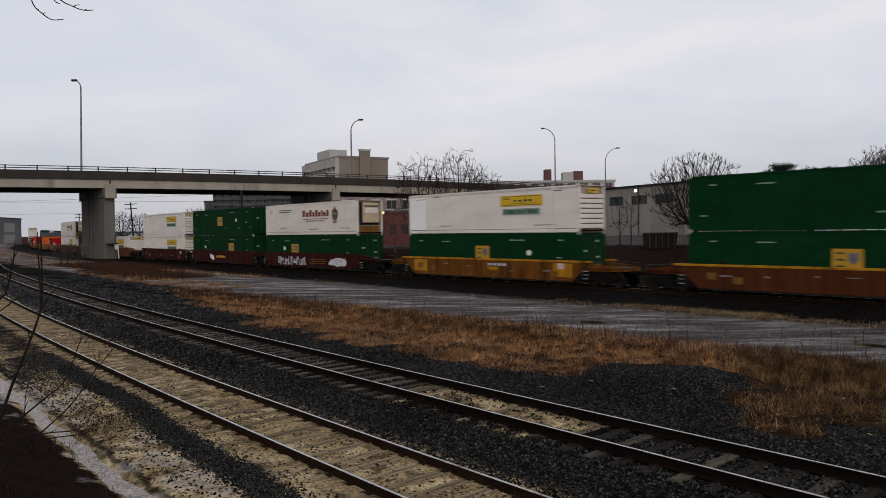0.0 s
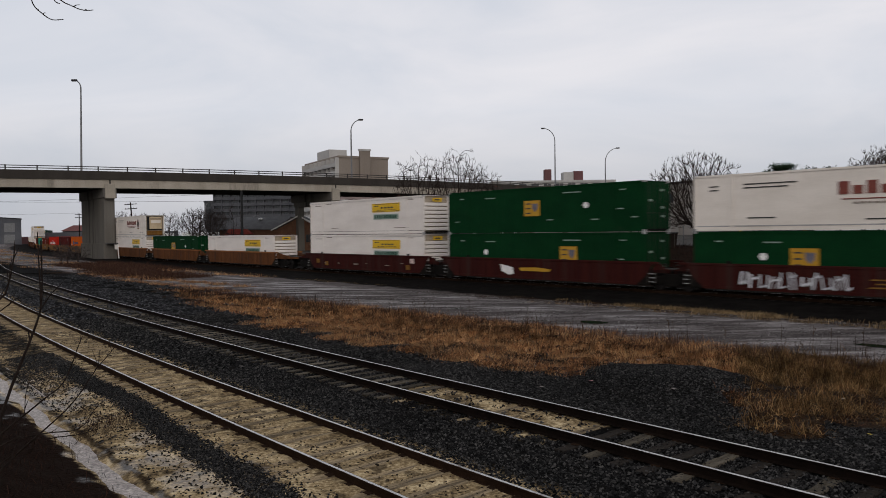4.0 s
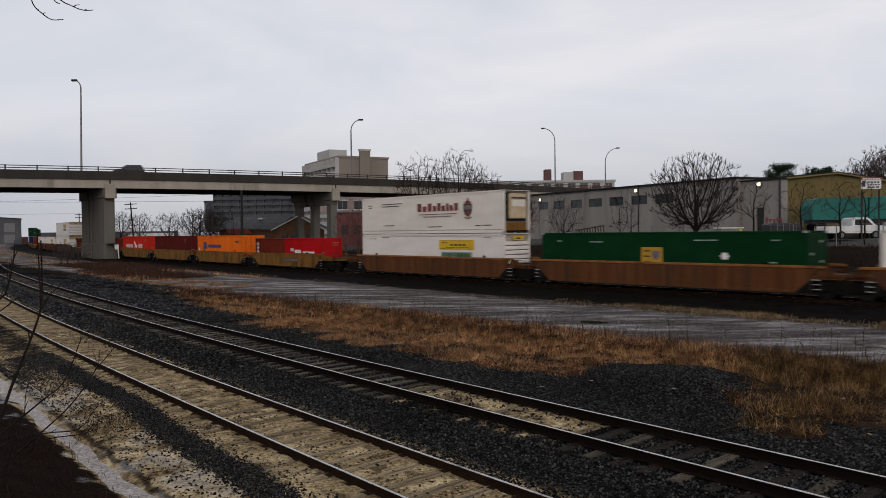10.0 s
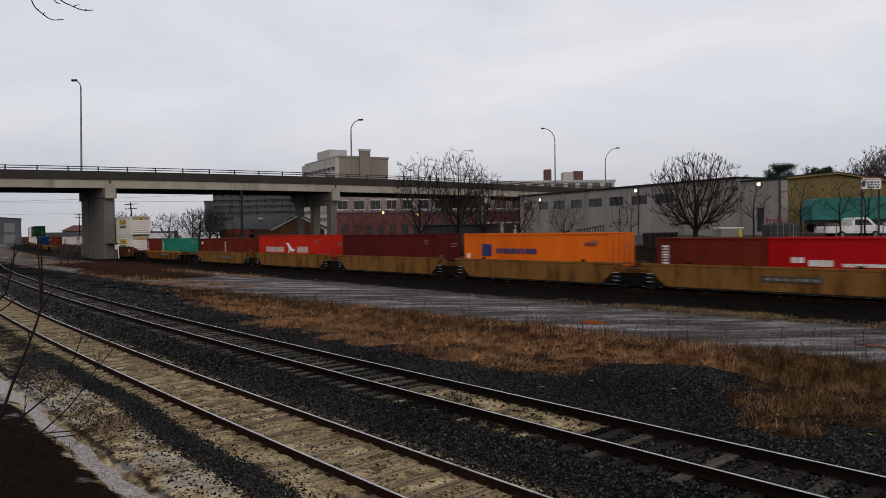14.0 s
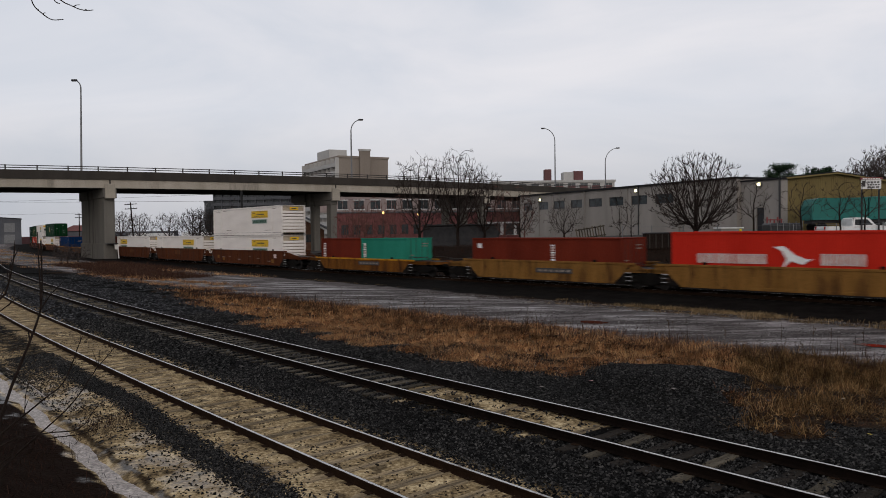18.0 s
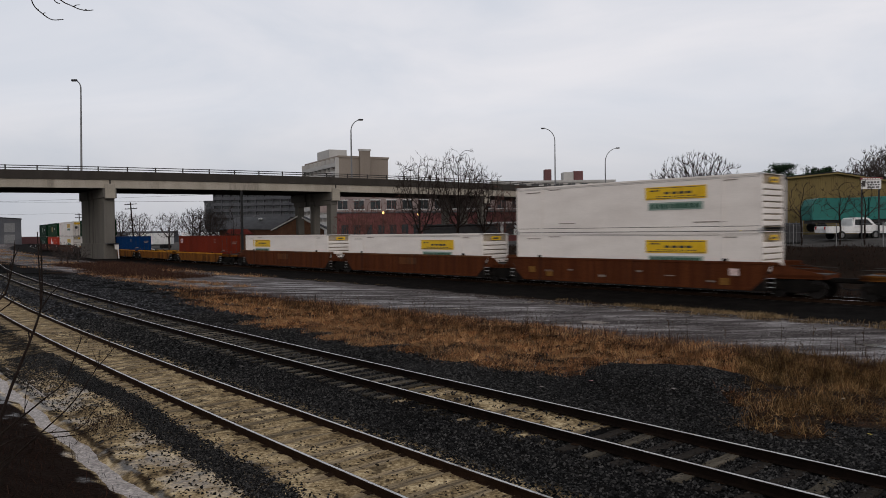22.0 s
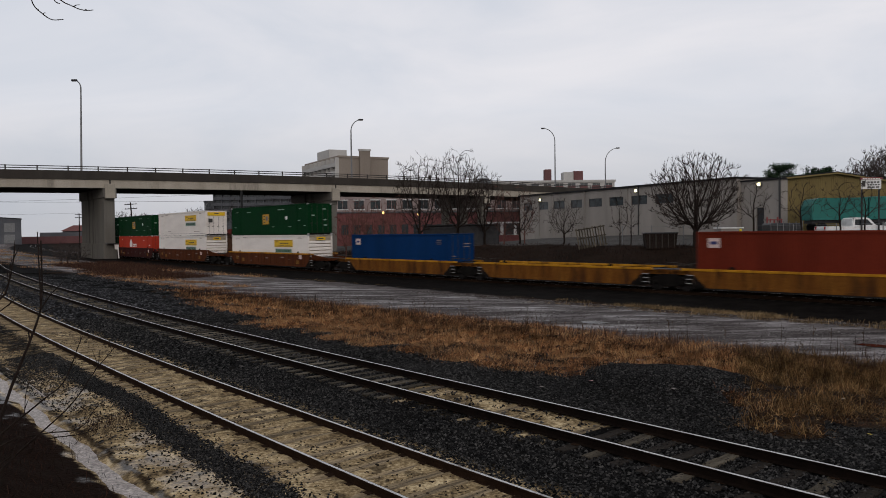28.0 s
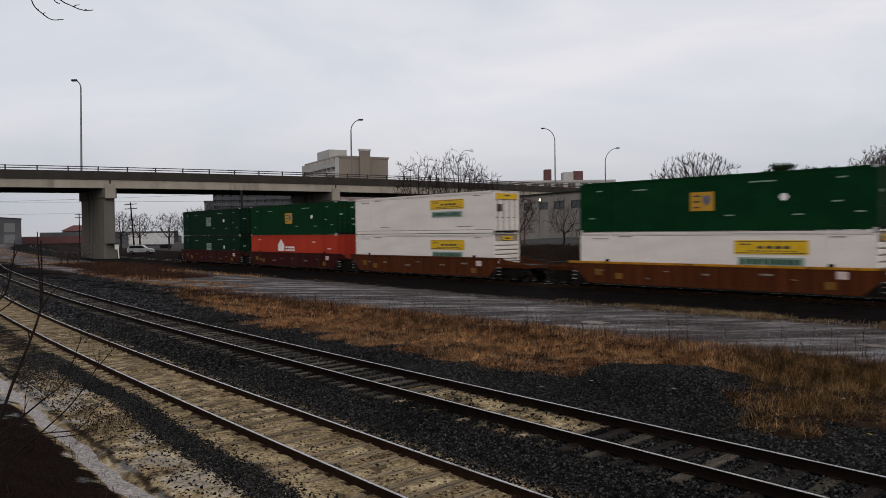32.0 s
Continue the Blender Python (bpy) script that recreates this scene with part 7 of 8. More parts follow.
    for x, y, h, s in ((-66.0, 205.0, 12.5, 1), (-62.0, 240.0, 9.5, 1)):
        street_lamp(pose(x, y, 0), h, 1.8 * s, "distant grey street lamp with a curved arm")


make_far_left()

# ---- loose ground cover ----
nrng = np.random.default_rng(17)
M_stone = islands("dark_broken_ballast", [(0.0012, 0.0011, 0.0011), (0.004, 0.0038, 0.0037), (0.0085, 0.0082, 0.008), (0.015, 0.0144, 0.014), (0.027, 0.026, 0.025), (0.07, 0.066, 0.062)], 0.65, 0.03)
# far stones: paler bluish copy, the grazing sheen painted into its colour
M_stone_grey = islands("sheen_grey_ballast", [(0.006, 0.006, 0.0065), (0.012, 0.012, 0.013), (0.021, 0.021, 0.0225), (0.034, 0.034, 0.036), (0.07, 0.07, 0.072)], 0.65, 0.03)
M_gravel = islands("grey_road_gravel", [(0.02, 0.018, 0.017), (0.06, 0.054, 0.052), (0.11, 0.102, 0.098), (0.2, 0.19, 0.185)], 0.7)
M_clod = islands("dark_mud_clods", [(0.012, 0.009, 0.006), (0.03, 0.022, 0.015), (0.06, 0.045, 0.03)], 0.85)
M_grass = islands("dead_rust_grass", [(0.03, 0.011, 0.005), (0.11, 0.036, 0.012), (0.2, 0.086, 0.034), (0.32, 0.16, 0.068), (0.46, 0.27, 0.13)], 0.9, 0.05, (0.4, 1.5))
M_pale = islands("pale_matted_grass", [(0.12, 0.05, 0.02), (0.27, 0.135, 0.055), (0.42, 0.25, 0.12), (0.5, 0.34, 0.19)], 0.9, 0.05, (0.45, 1.4))
M_olive = islands("olive_dead_grass", [(0.015, 0.009, 0.004), (0.066, 0.034, 0.013), (0.165, 0.09, 0.036), (0.30, 0.20, 0.09)], 0.9, 0.05, (0.35, 1.6))
M_straw = islands("pale_straw_grass", [(0.05, 0.034, 0.017), (0.14, 0.095, 0.047), (0.3, 0.215, 0.12)], 0.9, 0.03, (0.6, 1.4))
M_scrub = islands("brown_scrub", [(0.025, 0.012, 0.009), (0.048, 0.023, 0.016), (0.085, 0.048, 0.03)], 0.9)
M_bankweed = islands("black_brown_bank_stalks", [(0.008, 0.005, 0.004), (0.02, 0.011, 0.008), (0.045, 0.022, 0.015)], 0.9)
M_weed = islands("dark_dead_weeds", [(0.025, 0.016, 0.010), (0.045, 0.028, 0.017), (0.07, 0.045, 0.026)], 0.9)


def quick_mesh(name, verts, faces, material):
    me = bpy.data.meshes.new(name)
    k = faces.shape[1]
    me.vertices.add(len(verts))
    me.vertices.foreach_set("co", verts.astype(np.float32).ravel())
    me.loops.add(faces.size)
    me.loops.foreach_set("vertex_index", faces.astype(np.int32).ravel())
    me.polygons.add(len(faces))
    me.polygons.foreach_set("loop_start", np.arange(0, faces.size, k, dtype=np.int32))
    me.polygons.foreach_set("loop_total", np.full(len(faces), k, dtype=np.int32))
    me.materials.append(material)
    me.update(calc_edges=True)
    return me


def scatter(n, box, keep):
    x = nrng.uniform(box[0], box[1], n)
    y = nrng.uniform(box[2], box[3], n)
    k = keep(x, y)
    return x[k], y[k]


# an angular chip: four corners below, a ridge of two above
CHIP = np.array([(-1, -0.8, -0.5), (1, -0.8, -0.5), (1, 0.8, -0.5), (-1, 0.8, -0.5), (-0.5, 0.1, 0.75), (0.5, -0.1, 0.75)], float)
CHIP_F = np.array([(0, 1, 5), (0, 5, 4), (1, 2, 5), (2, 3, 4), (2, 4, 5), (3, 0, 4)])


def stones(name, label, x, y, size, material, sink=0.25):
    n = len(x)
    s = size * nrng.uniform(0.5, 1.4, n)
    v = CHIP[None] * nrng.uniform(0.7, 1.15, (n, 6, 1)) + nrng.uniform(-0.3, 0.3, (n, 6, 3))
    v = v * s[:, None, None] * np.stack([nrng.uniform(0.8, 1.35, n), nrng.uniform(0.75, 1.15, n), nrng.uniform(0.6, 1.0, n)], -1)[:, None, :]
    a = nrng.uniform(0, 6.283, n)
    c, q = np.cos(a)[:, None], np.sin(a)[:, None]
    tilt = nrng.uniform(-0.5, 0.5, (n, 1))
    vz = v[..., 2] + tilt * v[..., 0]
    vx, vy = v[..., 0] * c - v[..., 1] * q, v[..., 0] * q + v[..., 1] * c
    z = height(x, y) + s * (0.5 - sink) + 0.016 * (np.abs(off_track(TRACK_TWO, x, y)) < 1.15)
    verts = np.stack([vx + x[:, None], vy + y[:, None], vz + z[:, None]], -1).reshape(-1, 3)
    faces = (CHIP_F[None] + (np.arange(n) * 6)[:, None, None]).reshape(-1, 3)
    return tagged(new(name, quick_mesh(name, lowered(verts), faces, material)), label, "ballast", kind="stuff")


def on_sleeper(x, y):
    """Whether a place of the yard's plan lies on a sleeper of the second track."""
    o = off_track(TRACK_TWO, x, y)
    d = 2 * TRACK_TWO[0] * y + TRACK_TWO[1]
    yc = y + o * d / np.sqrt(1 + d * d)
    i = np.clip(np.searchsorted(SLEEPERS_TWO, yc), 1, len(SLEEPERS_TWO) - 1)
    gap = np.minimum(np.abs(yc - SLEEPERS_TWO[i]), np.abs(yc - SLEEPERS_TWO[i - 1])) * np.sqrt(1 + d * d)
    return (gap < 0.11) & (np.abs(o) < 1.08)


def in_ballast(x, y):
    w, u = off_train(x, y)
    d1, d2 = off_track(TRACK_ONE, x, y), off_track(TRACK_TWO, x, y)
    wob = hash_noise(x, y, 0.6) * 0.7
    ok = (d1 > 0.78) & (w < -15.6 + wob) & (~turf_zone(x, y) | (nrng.uniform(0, 1, x.shape) < 0.12))
    rail = (np.abs(np.abs(d2) - 0.645) < 0.08)
    patch = (np.abs(d2) < 0.6) & (u > 61.8) & (u < 67.6) & (nrng.uniform(0, 1, x.shape) > 0.14)
    patch |= on_sleeper(x, y) & (nrng.uniform(0, 1, x.shape) > np.where(y < 11.9, 0.7, 0.12))
    return ok & ~rail & ~patch


def dist(x, y):
    return np.hypot(x, y)


def make_stones():
    for n, lo, hi, size in ((150000, 6, 19, 0.0205), (75000, 19, 33, 0.032), (42000, 33, 75, 0.056)):
        b = {6: (-14, 14, 5, 19), 19: (-24, 12, 12, 33), 33: (-56, 2, 24, 72)}[lo]
        x, y = scatter(n * 2, b, lambda x, y: in_ballast(x, y) & (dist(x, y) >= lo) & (dist(x, y) < hi))
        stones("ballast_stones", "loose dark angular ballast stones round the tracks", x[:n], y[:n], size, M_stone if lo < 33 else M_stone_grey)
    # a dark spill of ballast on the sand before the nearest track, and clods on the mud
    n = 42000
    y = nrng.uniform(6.5, 22, n)
    y = np.where(nrng.uniform(0, 1, n) < 0.1, nrng.uniform(16, 30, n), y)
    d = np.minimum(-1.57 + 0.07 * (y - 12), -1.28) + nrng.uniform(-1, 1, n) * (0.21 + 0.05 * np.clip(11 - y, 0, 4)) + nrng.normal(0, 0.07, n) + 0.05 * np.sin(y * 1.3)
    loose = nrng.uniform(0, 1, n) < 0.12
    d = np.where(loose | (y > 19.5 + nrng.normal(0, 1.2, n)), nrng.uniform(-2.6, -1.0, n), d)
    slope = 2 * TRACK_ONE[0] * y + TRACK_ONE[1]
    k = 1 / np.sqrt(1 + slope * slope)
    x = TRACK_ONE[0] * y * y + TRACK_ONE[1] * y + TRACK_ONE[2] + d * k
    stones("ballast_spill", "dark ballast stones spilt on the sand", x, y - d * slope * k, 0.0165, M_stone)
    f = lambda x, y: (lambda d, w: (d < 0.65) & (w > -32.1) & (hash_noise(x, y, 0.8) + nrng.uniform(-0.9, 0.9, x.shape) > np.where(d < -2.0, 0.15, 0.6)) & (np.abs(np.abs(d) - 0.645) > 0.09))(off_track(TRACK_ONE, x, y), off_train(x, y)[0])
    x, y = scatter(90000, (-17, 4, 6, 26), f)
    stones("mud_clods", "small dark clods of earth on the sandy mud", x[:20000], y[:20000], 0.02, M_clod, 0.3)
    f = lambda x, y: (lambda w: (w > -15.5) & (w < -6) & (nrng.uniform(0, 1, x.shape) < 0.4 + 0.5 * hash_noise(x, y, 0.5)))(off_train(x, y)[0])
    x, y = scatter(110000, (-8, 26, 14, 44), f)
    stones("road_gravel", "loose gravel on the wet service road", x[:16000], y[:16000], 0.022, M_gravel, 0.3)


make_stones()


def blades(name, label, x, y, per, length, width, lean, material, spread=0.12):
    n = len(x) * per
    X = np.repeat(x, per) + nrng.normal(0, spread, n)
    Y = np.repeat(y, per) + nrng.normal(0, spread, n)
    Z = height(X, Y) - 0.02
    L = length * nrng.uniform(0.45, 1.25, n) * np.repeat(nrng.uniform(0.6, 1.3, len(x)), per)
    a = nrng.uniform(0, 6.283, n)
    t = lean * nrng.uniform(0.2, 1.3, n)
    b = nrng.uniform(0, 6.283, n)
    wx, wy = np.cos(b) * width, np.sin(b) * width
    mx, my, mz = X + np.cos(a) * L * t * 0.4, Y + np.sin(a) * L * t * 0.4, Z + L * 0.6 * np.sqrt(np.clip(1 - t * t * 0.45, 0.08, 1))
    tx, ty, tz = X + np.cos(a) * L * t, Y + np.sin(a) * L * t, Z + L * np.sqrt(np.clip(1 - t * t, 0.012, 1))
    v = np.stack([np.stack([X - wx, Y - wy, Z], -1), np.stack([X + wx, Y + wy, Z], -1), np.stack([mx + wx * .7, my + wy * .7, mz], -1), np.stack([mx - wx * .7, my - wy * .7, mz], -1), np.stack([tx, ty, tz], -1)], 1).reshape(-1, 3)
    k = (np.arange(n) * 5)[:, None]
    f = np.concatenate([np.array([[0, 1, 2]]) + k, np.array([[0, 2, 3]]) + k, np.array([[3, 2, 4]]) + k])
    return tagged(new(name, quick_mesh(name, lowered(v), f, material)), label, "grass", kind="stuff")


def grass_zone(x, y):
    far = np.clip((dist(x, y) - 34) / 10, 0, 1)
    return turf_zone(x, y) & (hash_noise(x, y, 0.7) + 0.6 * hash_noise(x, y, 2.1) > -0.6 + 0.9 * far)


def make_grass():
    x, y = scatter(90000, (-34, 16, 9, 72), grass_zone)
    near = dist(x, y) < 30
    pick = hash_noise(x, y, 1.6) + nrng.uniform(-0.5, 0.5, x.shape)
    right = (x > 0.40 * y) & (y < 24) & (pick < 0.6)
    heap = right & (hash_noise(x, y, 1.1) + 0.7 * hash_noise(x, y, 2.7) < np.where(y < 15.5, -0.05, 0.45))
    blades("olive_grass", "low olive dead grass on the ballast heap", x[heap][:2600], y[heap][:2600], 40, 0.32, 0.004, 1.45, M_olive, 0.14)
    x, y, pick, near = x[~right], y[~right], pick[~right], near[~right]
    for name, label, sel, mat, tall, lean in (("dead_grass", "dead rust-brown grass beside the service road", (pick < 0.1), M_grass, 1.0, 1.55), ("matted_grass", "pale matted dead grass", (pick >= 0.1) & (pick < 0.75), M_pale, 1.05, 1.5), ("brown_scrub", "low dark brown scrub in the grass", pick >= 0.75, M_scrub, 0.8, 1.15)):
        a, b = near & sel, ~near & sel
        blades(name, label, x[a][:6000], y[a][:6000], 32, 0.22 * tall, 0.0036, lean, mat, 0.15)
        blades(name, label, x[b][:6000], y[b][:6000], 14, 0.24 * tall, 0.008, lean, mat, 0.22)
    f = lambda x, y: (lambda w, u, q: (w > -8.2 + q) & (w < -5.5 + 0.6 * q) & (u > 50 + 4 * q) & (hash_noise(x, y, 1.1) > 0.15))(*off_train(x, y), hash_noise(x, y, 0.8) * 0.8)
    x, y = scatter(14000, (3, 32, 10, 46), f)
    blades("straw_grass", "pale straw grass between road and train", x[:3200], y[:3200], 12, 0.2, 0.009, 0.9, M_straw)
    f = lambda x, y: (lambda w, u, q: (w > -7.1 + 0.5 * q) & (w < -5.9 + 0.5 * q) & (u > 53.5) & (u < 60.5))(*off_train(x, y), hash_noise(x, y, 1.2))
    x, y = scatter(6000, (6, 18, 28, 38), f)
    blades("straw_grass", "dense straw tufts on the road's far edge", x[:420], y[:420], 26, 0.22, 0.009, 1.4, M_straw, 0.18)
    f = lambda x, y: (lambda w, u: (w > -5.4) & (w < -4.6) & (u > -5) & (hash_noise(x, y, 0.9) > 0.1))(*off_train(x, y))
    x, y = scatter(20000, (-26, 12, 30, 86), f)
    blades("straw_grass", "thin straw grass at the edge of the ballast", x[:120], y[:120], 9, 0.16, 0.008, 1.0, M_straw)
    # scrub round the pier's foot and on the far bank
    f = lambda x, y: (lambda w, u, q: (u > -24) & (u < 15) & (w > np.where(u < 0, -13.0, -15.5) + q) & (w < np.where(u < 0, -5.0, -10.2) + q) & (hash_noise(x, y, 0.5) > -0.15))(*off_train(x, y), hash_noise(x, y, 0.3) * 1.6)
    x, y = scatter(40000, (-60, -14, 52, 112), f)
    blades("brown_scrub", "reddish brown scrub round the bridge pier", x[:2600], y[:2600], 16, 0.5, 0.016, 1.15, M_scrub, 0.5)
    f = lambda x, y: (lambda w, u, q: (u > -170) & (u < 22) & (w > -17.5 + q) & (w < -5.5 + q) & (hash_noise(x, y, 0.21) + 0.4 * hash_noise(x, y, 0.7) > 0.3))(*off_train(x, y), hash_noise(x, y, 0.3) * 1.6)
    x, y = scatter(30000, (-140, -14, 50, 215), f)
    blades("straw_grass", "patches of pale straw grass near the bridge", x[:1500], y[:1500], 14, 0.3, 0.016, 1.1, M_pale, 0.5)
    f = lambda x, y: (lambda w, u: (w > 5.8) & (w < 20.5) & (hash_noise(x, y, 0.4) > -0.5))(*off_train(x, y))
    x, y = scatter(20000, (-24, 44, 26, 100), f)
    blades("brown_scrub", "dark brown scrub on the bank behind the train", x[:5200], y[:5200], 10, 0.3, 0.012, 1.25, M_bankweed, 0.5)
    f = lambda x, y: (lambda w: (w < -33.2) & (dist(x, y) > 2.2))(off_train(x, y)[0])
    x, y = scatter(30000, (-16, 2, 1, 20), f)
    blades("bank_litter", "dark dead stalks and litter on the near bank", x[:3200], y[:3200], 6, 0.2, 0.004, 1.0, M_bankweed, 0.12)
    x, y = nrng.normal(-6.2, 0.35, 60), nrng.normal(13.0, 0.4, 60)
    blades("dead_weeds", "dark dead brush lying on the mud", x, y, 9, 0.22, 0.004, 1.2, M_bankweed, 0.12)
    f = lambda x, y: (lambda w, u, q: (w > -18.2 + q) & (w < -15.2 + q) & (u > 30) & (hash_noise(x, y, 1.0) > -0.2))(*off_train(x, y), hash_noise(x, y, 0.8) * 0.6)
    x, y = scatter(20000, (-16, 18, 10, 48), f)
    blades("dead_weeds", "reddish brown weed stems along the road", x[:1500], y[:1500], 7, 0.34, 0.0045, 0.45, M_scrub, 0.12)
    # tall dead weeds along the road's edge
    f = lambda x, y: (lambda w, u, q: (w > -18.8 + q) & (w < -15.0 + q) & (u > 36) & (hash_noise(x, y, 0.6) > -0.1))(*off_train(x, y), hash_noise(x, y, 0.8) * 0.6)
    x, y = scatter(9000, (-8, 18, 10, 40), f)
    x, y = x[:190], y[:190]
    blades("dead_weeds", "tall dark dead weeds with seed heads", x, y, 4, 0.6, 0.006, 0.5, M_weed, 0.08)
    z = height(x, y)
    b = Build()
    wr = random.Random(8)
    for k in range(0, len(x), 2):
        h = wr.uniform(0.3, 0.95)
        p = Vector((x[k], y[k], float(z[k])))
        q = p + Vector((wr.uniform(-0.12, 0.12), wr.uniform(-0.1, 0.1), h))
        b.tube([p, p.lerp(q, 0.5) + Vector((0.01, 0, 0)), q], [0.006, 0.005, 0.004], 4)
        for j in range(wr.randint(1, 4)):
            e = p.lerp(q, wr.uniform(0.55, 1.0))
            f = e + Vector((wr.uniform(-0.12, 0.12), wr.uniform(-0.12, 0.12), wr.uniform(0.03, 0.12)))
            b.tube([e, f, f + Vector((0, 0, 0.02)), f + Vector((0, 0, 0.045))], [0.003, 0.004, wr.uniform(0.008, 0.02), 0.003], 4)
    b.v = [tuple(q) for q in lowered(np.array(b.v))]
    tagged(new("weed_stalks", b.mesh("weed_stalks", M_weed)), "dark dead weed stalks with round seed heads", "weeds", kind="stuff")


make_grass()


# ---- litter, stakes, shrub before the camera ----
def branch(name, parent, pts, r0, r1, n=5, spur=1.0):
    k = len(pts)
    # a smooth line through the points
    path = []
    for i in range(k - 1):
        p0, p1, p2, p3 = (Vector(pts[max(i - 1, 0)]), Vector(pts[i]), Vector(pts[i + 1]), Vector(pts[min(i + 2, k - 1)]))
        for t in (0, 0.25, 0.5, 0.75):
            path.append(0.5 * ((2 * p1) + (p2 - p0) * t + (2 * p0 - 5 * p1 + 4 * p2 - p3) * t * t + (3 * p1 - p0 - 3 * p2 + p3) * t ** 3))
    path.append(Vector(pts[-1]))
    m = len(path) - 1
    b = Build().tube(path, [0.62 * (r0 + (r1 - r0) * i / m) for i in range(m + 1)], n)
    rng = random.Random(len(path) * 7 + int(abs(pts[0][2]) * 100))
    for i in range(2, m, 2):
        q = path[i]
        d = (path[min(i + 1, m)] - path[i - 1]).normalized()
        s = Vector((rng.uniform(-1, 1), rng.uniform(-0.6, 0.6), rng.uniform(-0.2, 0.9)))
        f = (d + s * 0.8).normalized()
        if rng.random() < 0.4:
            e = q + f * spur * rng.uniform(0.04, 0.16)
            b.tube([q, q.lerp(e, 0.5) + Vector((0, 0, 0.006)), e + Vector((0, 0, 0.02 * spur))], [r1 * 1.0, r1 * 0.7, r1 * 0.35], 3)
        b.tube([q - d * 0.003, q + d * 0.004], [r1 * (0.7 + 1.1 * spur), r1 * (0.6 + spur)], 4)
    return part(name, b, M_bark, parent)


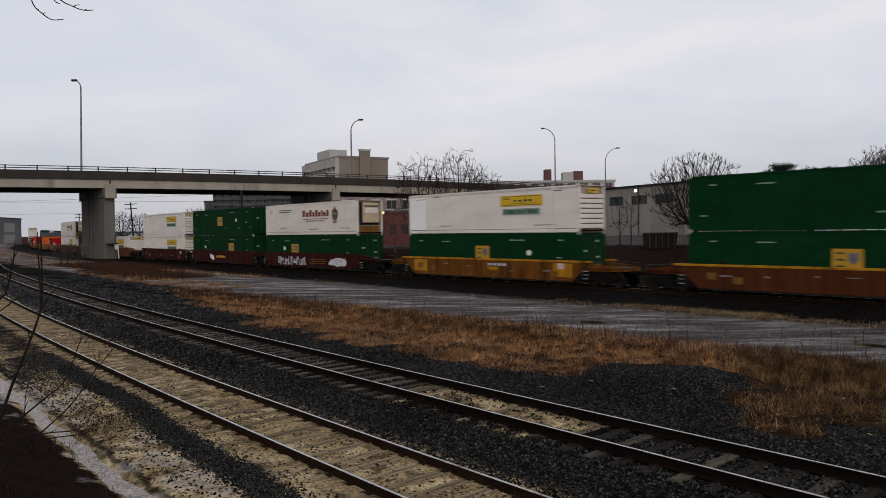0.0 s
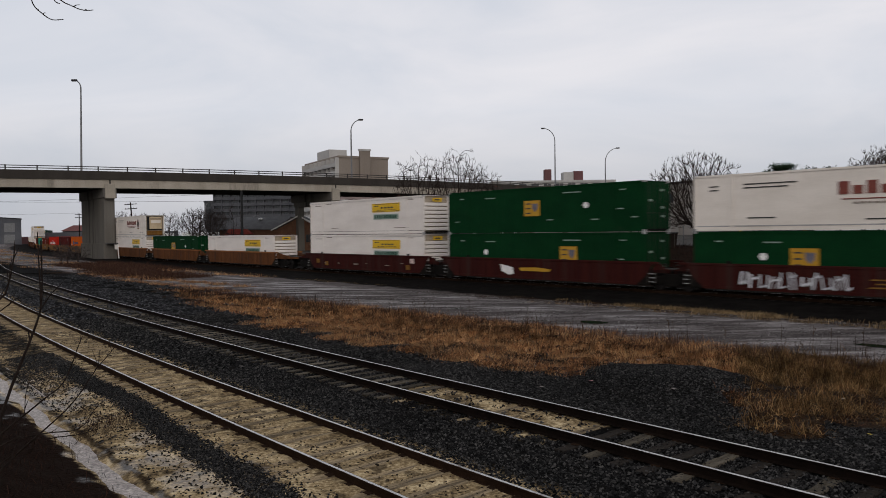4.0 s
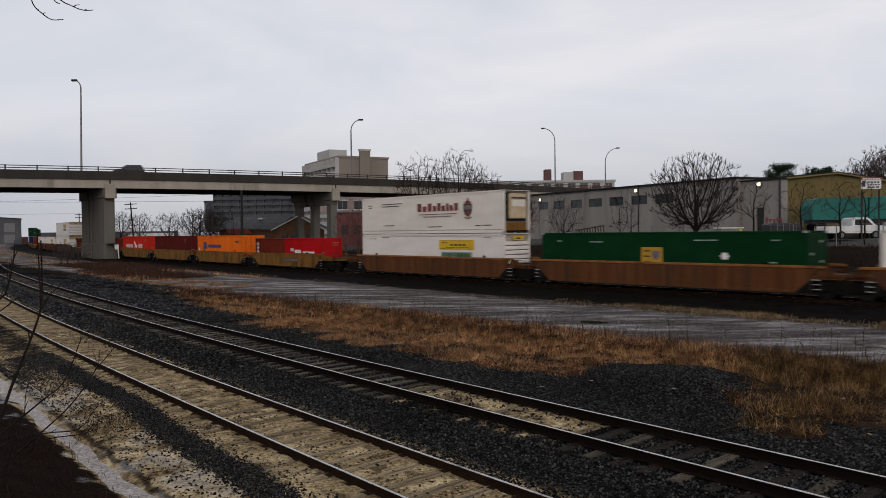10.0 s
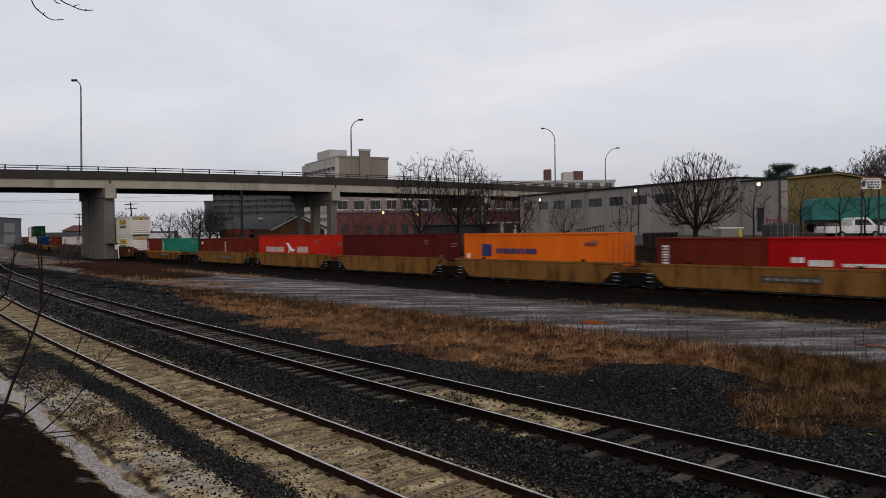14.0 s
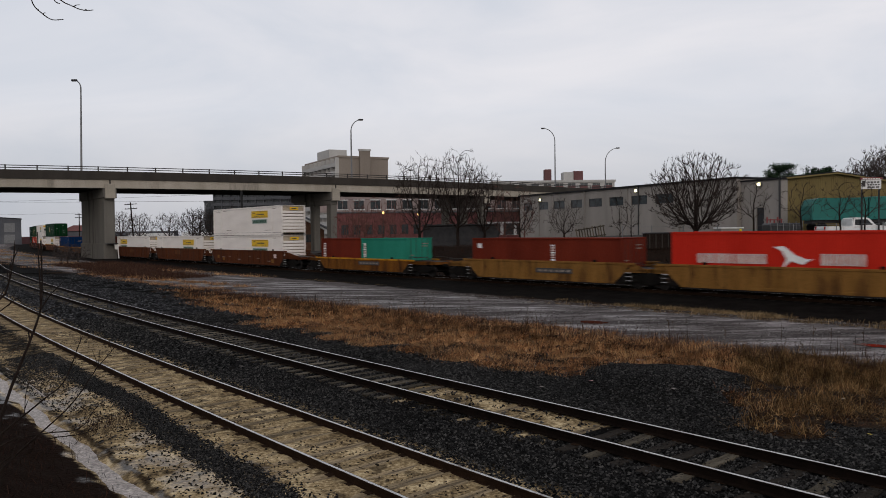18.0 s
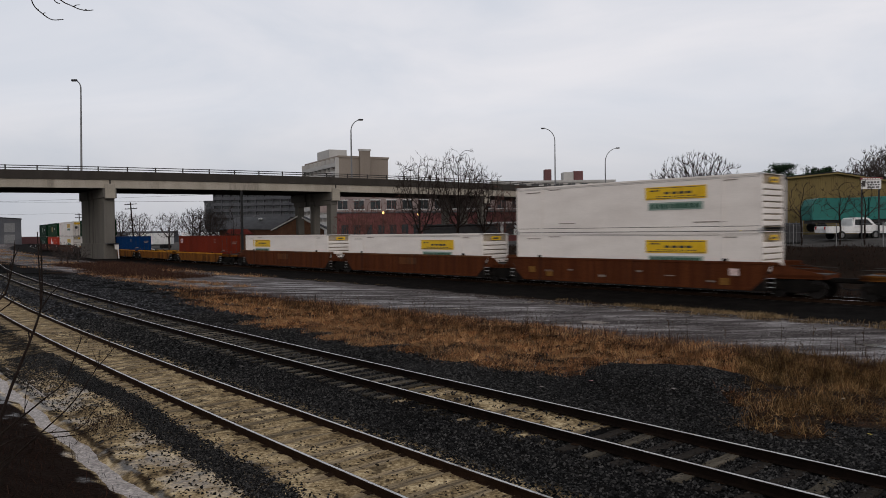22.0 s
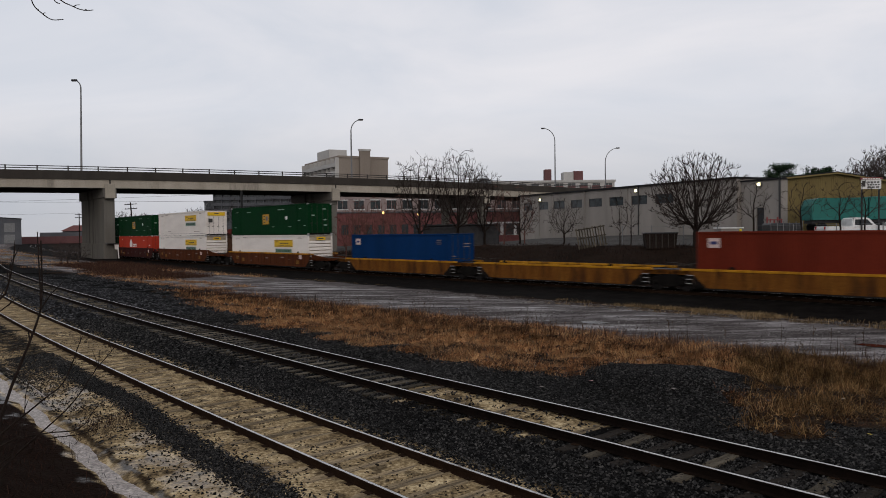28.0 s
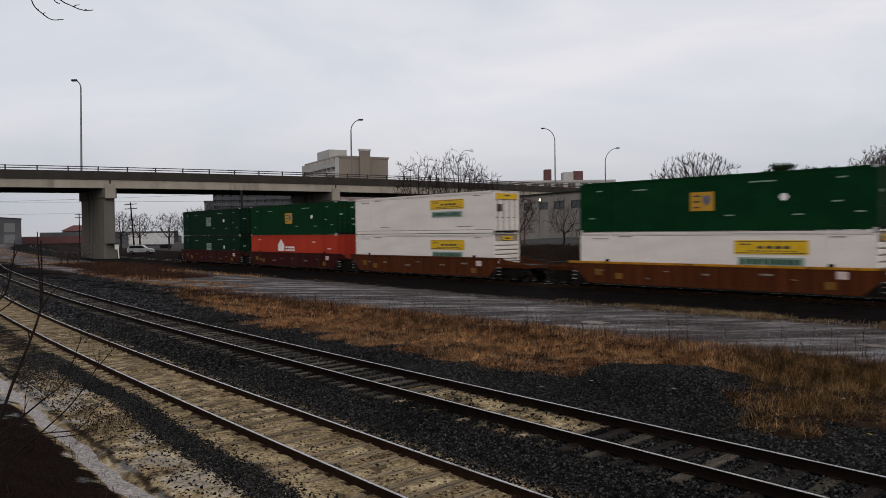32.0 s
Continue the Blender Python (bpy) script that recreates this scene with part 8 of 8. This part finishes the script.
def near_shrub():
    root = thing("shrub", pose(-2.75, 3.9, 1.05), "leafless dark shrub with thin drooping stems on the near bank", "shrub")
    stems = [
        ([(-0.3, 0.3, 0.1), (-0.13, 0.36, 0.62), (0.01, 0.4, 1.02), (0.13, 0.4, 1.34), (0.2, 0.4, 1.53), (0.26, 0.4, 1.67), (0.32, 0.4, 1.81), (0.36, 0.4, 1.91), (0.39, 0.4, 2.01), (0.4, 0.4, 2.15), (0.4, 0.4, 2.4)], 0.019, 0.0065),
        ([(0.39, 0.4, 2.03), (0.375, 0.42, 2.25), (0.37, 0.42, 2.45)], 0.008, 0.004),
        ([(0.38, 0.41, 1.99), (0.43, 0.44, 2.08), (0.5, 0.44, 2.15)], 0.006, 0.003),
        ([(0.38, 0.41, 1.97), (0.43, 0.46, 2.0), (0.47, 0.46, 2.01)], 0.005, 0.003),
        ([(-0.8, 0.1, 0.9), (-0.2, 0.4, 1.75), (0.1, 0.48, 2.05), (0.14, 0.48, 2.1), (0.17, 0.48, 2.19), (0.19, 0.48, 2.29), (0.2, 0.48, 2.36)], 0.013, 0.004),
        ([(0.16, 0.48, 2.18), (0.17, 0.5, 2.3)], 0.005, 0.003),
        ([(-0.7, 0.1, 0.5), (0.06, 0.52, 1.23), (0.2, 0.52, 1.34), (0.34, 0.52, 1.45), (0.41, 0.52, 1.5), (0.46, 0.52, 1.56), (0.51, 0.52, 1.67), (0.54, 0.52, 1.75), (0.57, 0.52, 1.82)], 0.011, 0.003),
        ([(-0.7, 0.1, 0.2), (0.04, 0.54, 1.0), (0.14, 0.54, 1.1), (0.28, 0.54, 1.22), (0.43, 0.54, 1.35), (0.53, 0.54, 1.46), (0.6, 0.54, 1.56), (0.65, 0.54, 1.64), (0.66, 0.54, 1.73)], 0.011, 0.003),
        ([(0.63, 0.54, 1.61), (0.7, 0.56, 1.69), (0.74, 0.56, 1.74)], 0.005, 0.003),
        ([(-0.7, 0.1, 0.7), (0.02, 0.58, 1.14), (0.16, 0.58, 1.19), (0.33, 0.58, 1.22), (0.47, 0.58, 1.23), (0.54, 0.58, 1.27), (0.59, 0.58, 1.34), (0.63, 0.58, 1.39)], 0.009, 0.003),
        ([(-0.5, 0.3, 0.6), (0.15, 0.6, 1.13), (0.32, 0.6, 1.18), (0.49, 0.6, 1.2), (0.63, 0.6, 1.24)], 0.008, 0.003),
        ([(0.1, 0.54, 1.06), (0.14, 0.62, 1.27), (0.16, 0.62, 1.44), (0.18, 0.62, 1.51)], 0.005, 0.003),
        ([(-0.5, 0.4, 1.5), (0.0, 0.64, 1.96), (0.06, 0.64, 2.0), (0.11, 0.64, 2.04), (0.16, 0.64, 2.0), (0.25, 0.64, 1.95)], 0.006, 0.003),
    ]
    for pts, a, b in stems:
        branch("stem", root, pts, a, b, spur=0.55)
    bow = branch("tall_stem", root, [(-0.75, 0.0, -0.2), (-0.95, -0.1, 1.6), (-1.0, -0.2, 3.2), (-0.75, -0.25, 4.3), (-0.35, -0.25, 4.55)], 0.03, 0.012)
    for pts in ([(0.38, -0.4, 4.41), (0.69, -0.37, 3.84), (0.77, -0.34, 3.64), (0.78, -0.31, 3.55), (0.81, -0.28, 3.51), (0.84, -0.25, 3.49), (0.88, -0.22, 3.5)],
                [(0.4, -0.35, 4.52), (0.8, -0.32, 3.81), (0.88, -0.29, 3.6), (0.95, -0.26, 3.55), (0.99, -0.23, 3.54), (1.02, -0.2, 3.55)],
                [(0.48, -0.3, 4.52), (0.8, -0.27, 3.75), (0.84, -0.24, 3.6), (0.86, -0.21, 3.58)]):
        branch("twig", bow, pts, 0.006, 0.0032, spur=0.22)


near_shrub()


def make_litter():
    rng = random.Random(4)
    for x, y, s, mat, lab in ((5.2, 19.3, 0.42, M_ware, "crumpled pale plastic sheet in the grass"), (4.4, 18.6, 0.16, M_ware, "scrap of white litter"), (2.3, 18.4, 0.14, M_ware, "scrap of pale litter"),
                              (3.2, 16.0, 0.16, M_carred, "broken red-brown brick in the ballast"), (4.6, 14.7, 0.18, M_ware, "pale stone in the ballast"), (6.3, 14.2, 0.14, M_blueink, "blue scrap of litter"),
                              (2.1, 15.8, 0.16, M_ware, "pale stone beside the track"), (6.9, 11.9, 0.12, M_yellowpaint, "small orange scrap on the ballast"), (7.9, 14.5, 0.14, M_ware, "pale stone in the grass")):
        b = Build()
        s *= 0.45
        vs = [(rng.uniform(-s, s), rng.uniform(-s, s), rng.uniform(0.02, s * 0.55)) for _ in range(9)]
        b.add(vs, [(i, j, k) for i, j, k in ((0, 1, 2), (2, 3, 4), (4, 5, 0), (0, 2, 4), (5, 6, 7), (7, 8, 0), (1, 6, 3), (3, 8, 5))])
        ob = thing("stone" if "stone" in lab else "litter", pose(*lowered((x, y, float(height(x, y)) + 0.02)).tolist(), 0, 0, rng.uniform(0, 360)), lab, "litter", "litter")
        part("scrap", b, mat, ob)


make_litter()


def motions():
    for ob, s, z in riders:
        walk(ob, [(t, on_line(s + SPEED * t + GAIN * t * t, 0.0, z)) for t in range(33)])
    for ob, t0, s0, v in bridge_cars:
        lo, hi = (-140.0, 172.0) if t0 < 20 else (-130.0, 160.0)
        rows = []
        for t in range(33):
            s = s0 + v * (t - t0)
            rows.append((t, deck_pose(min(max(s, lo), hi), 3.2, 12.745, 180)))
        walk(ob, rows)


motions()
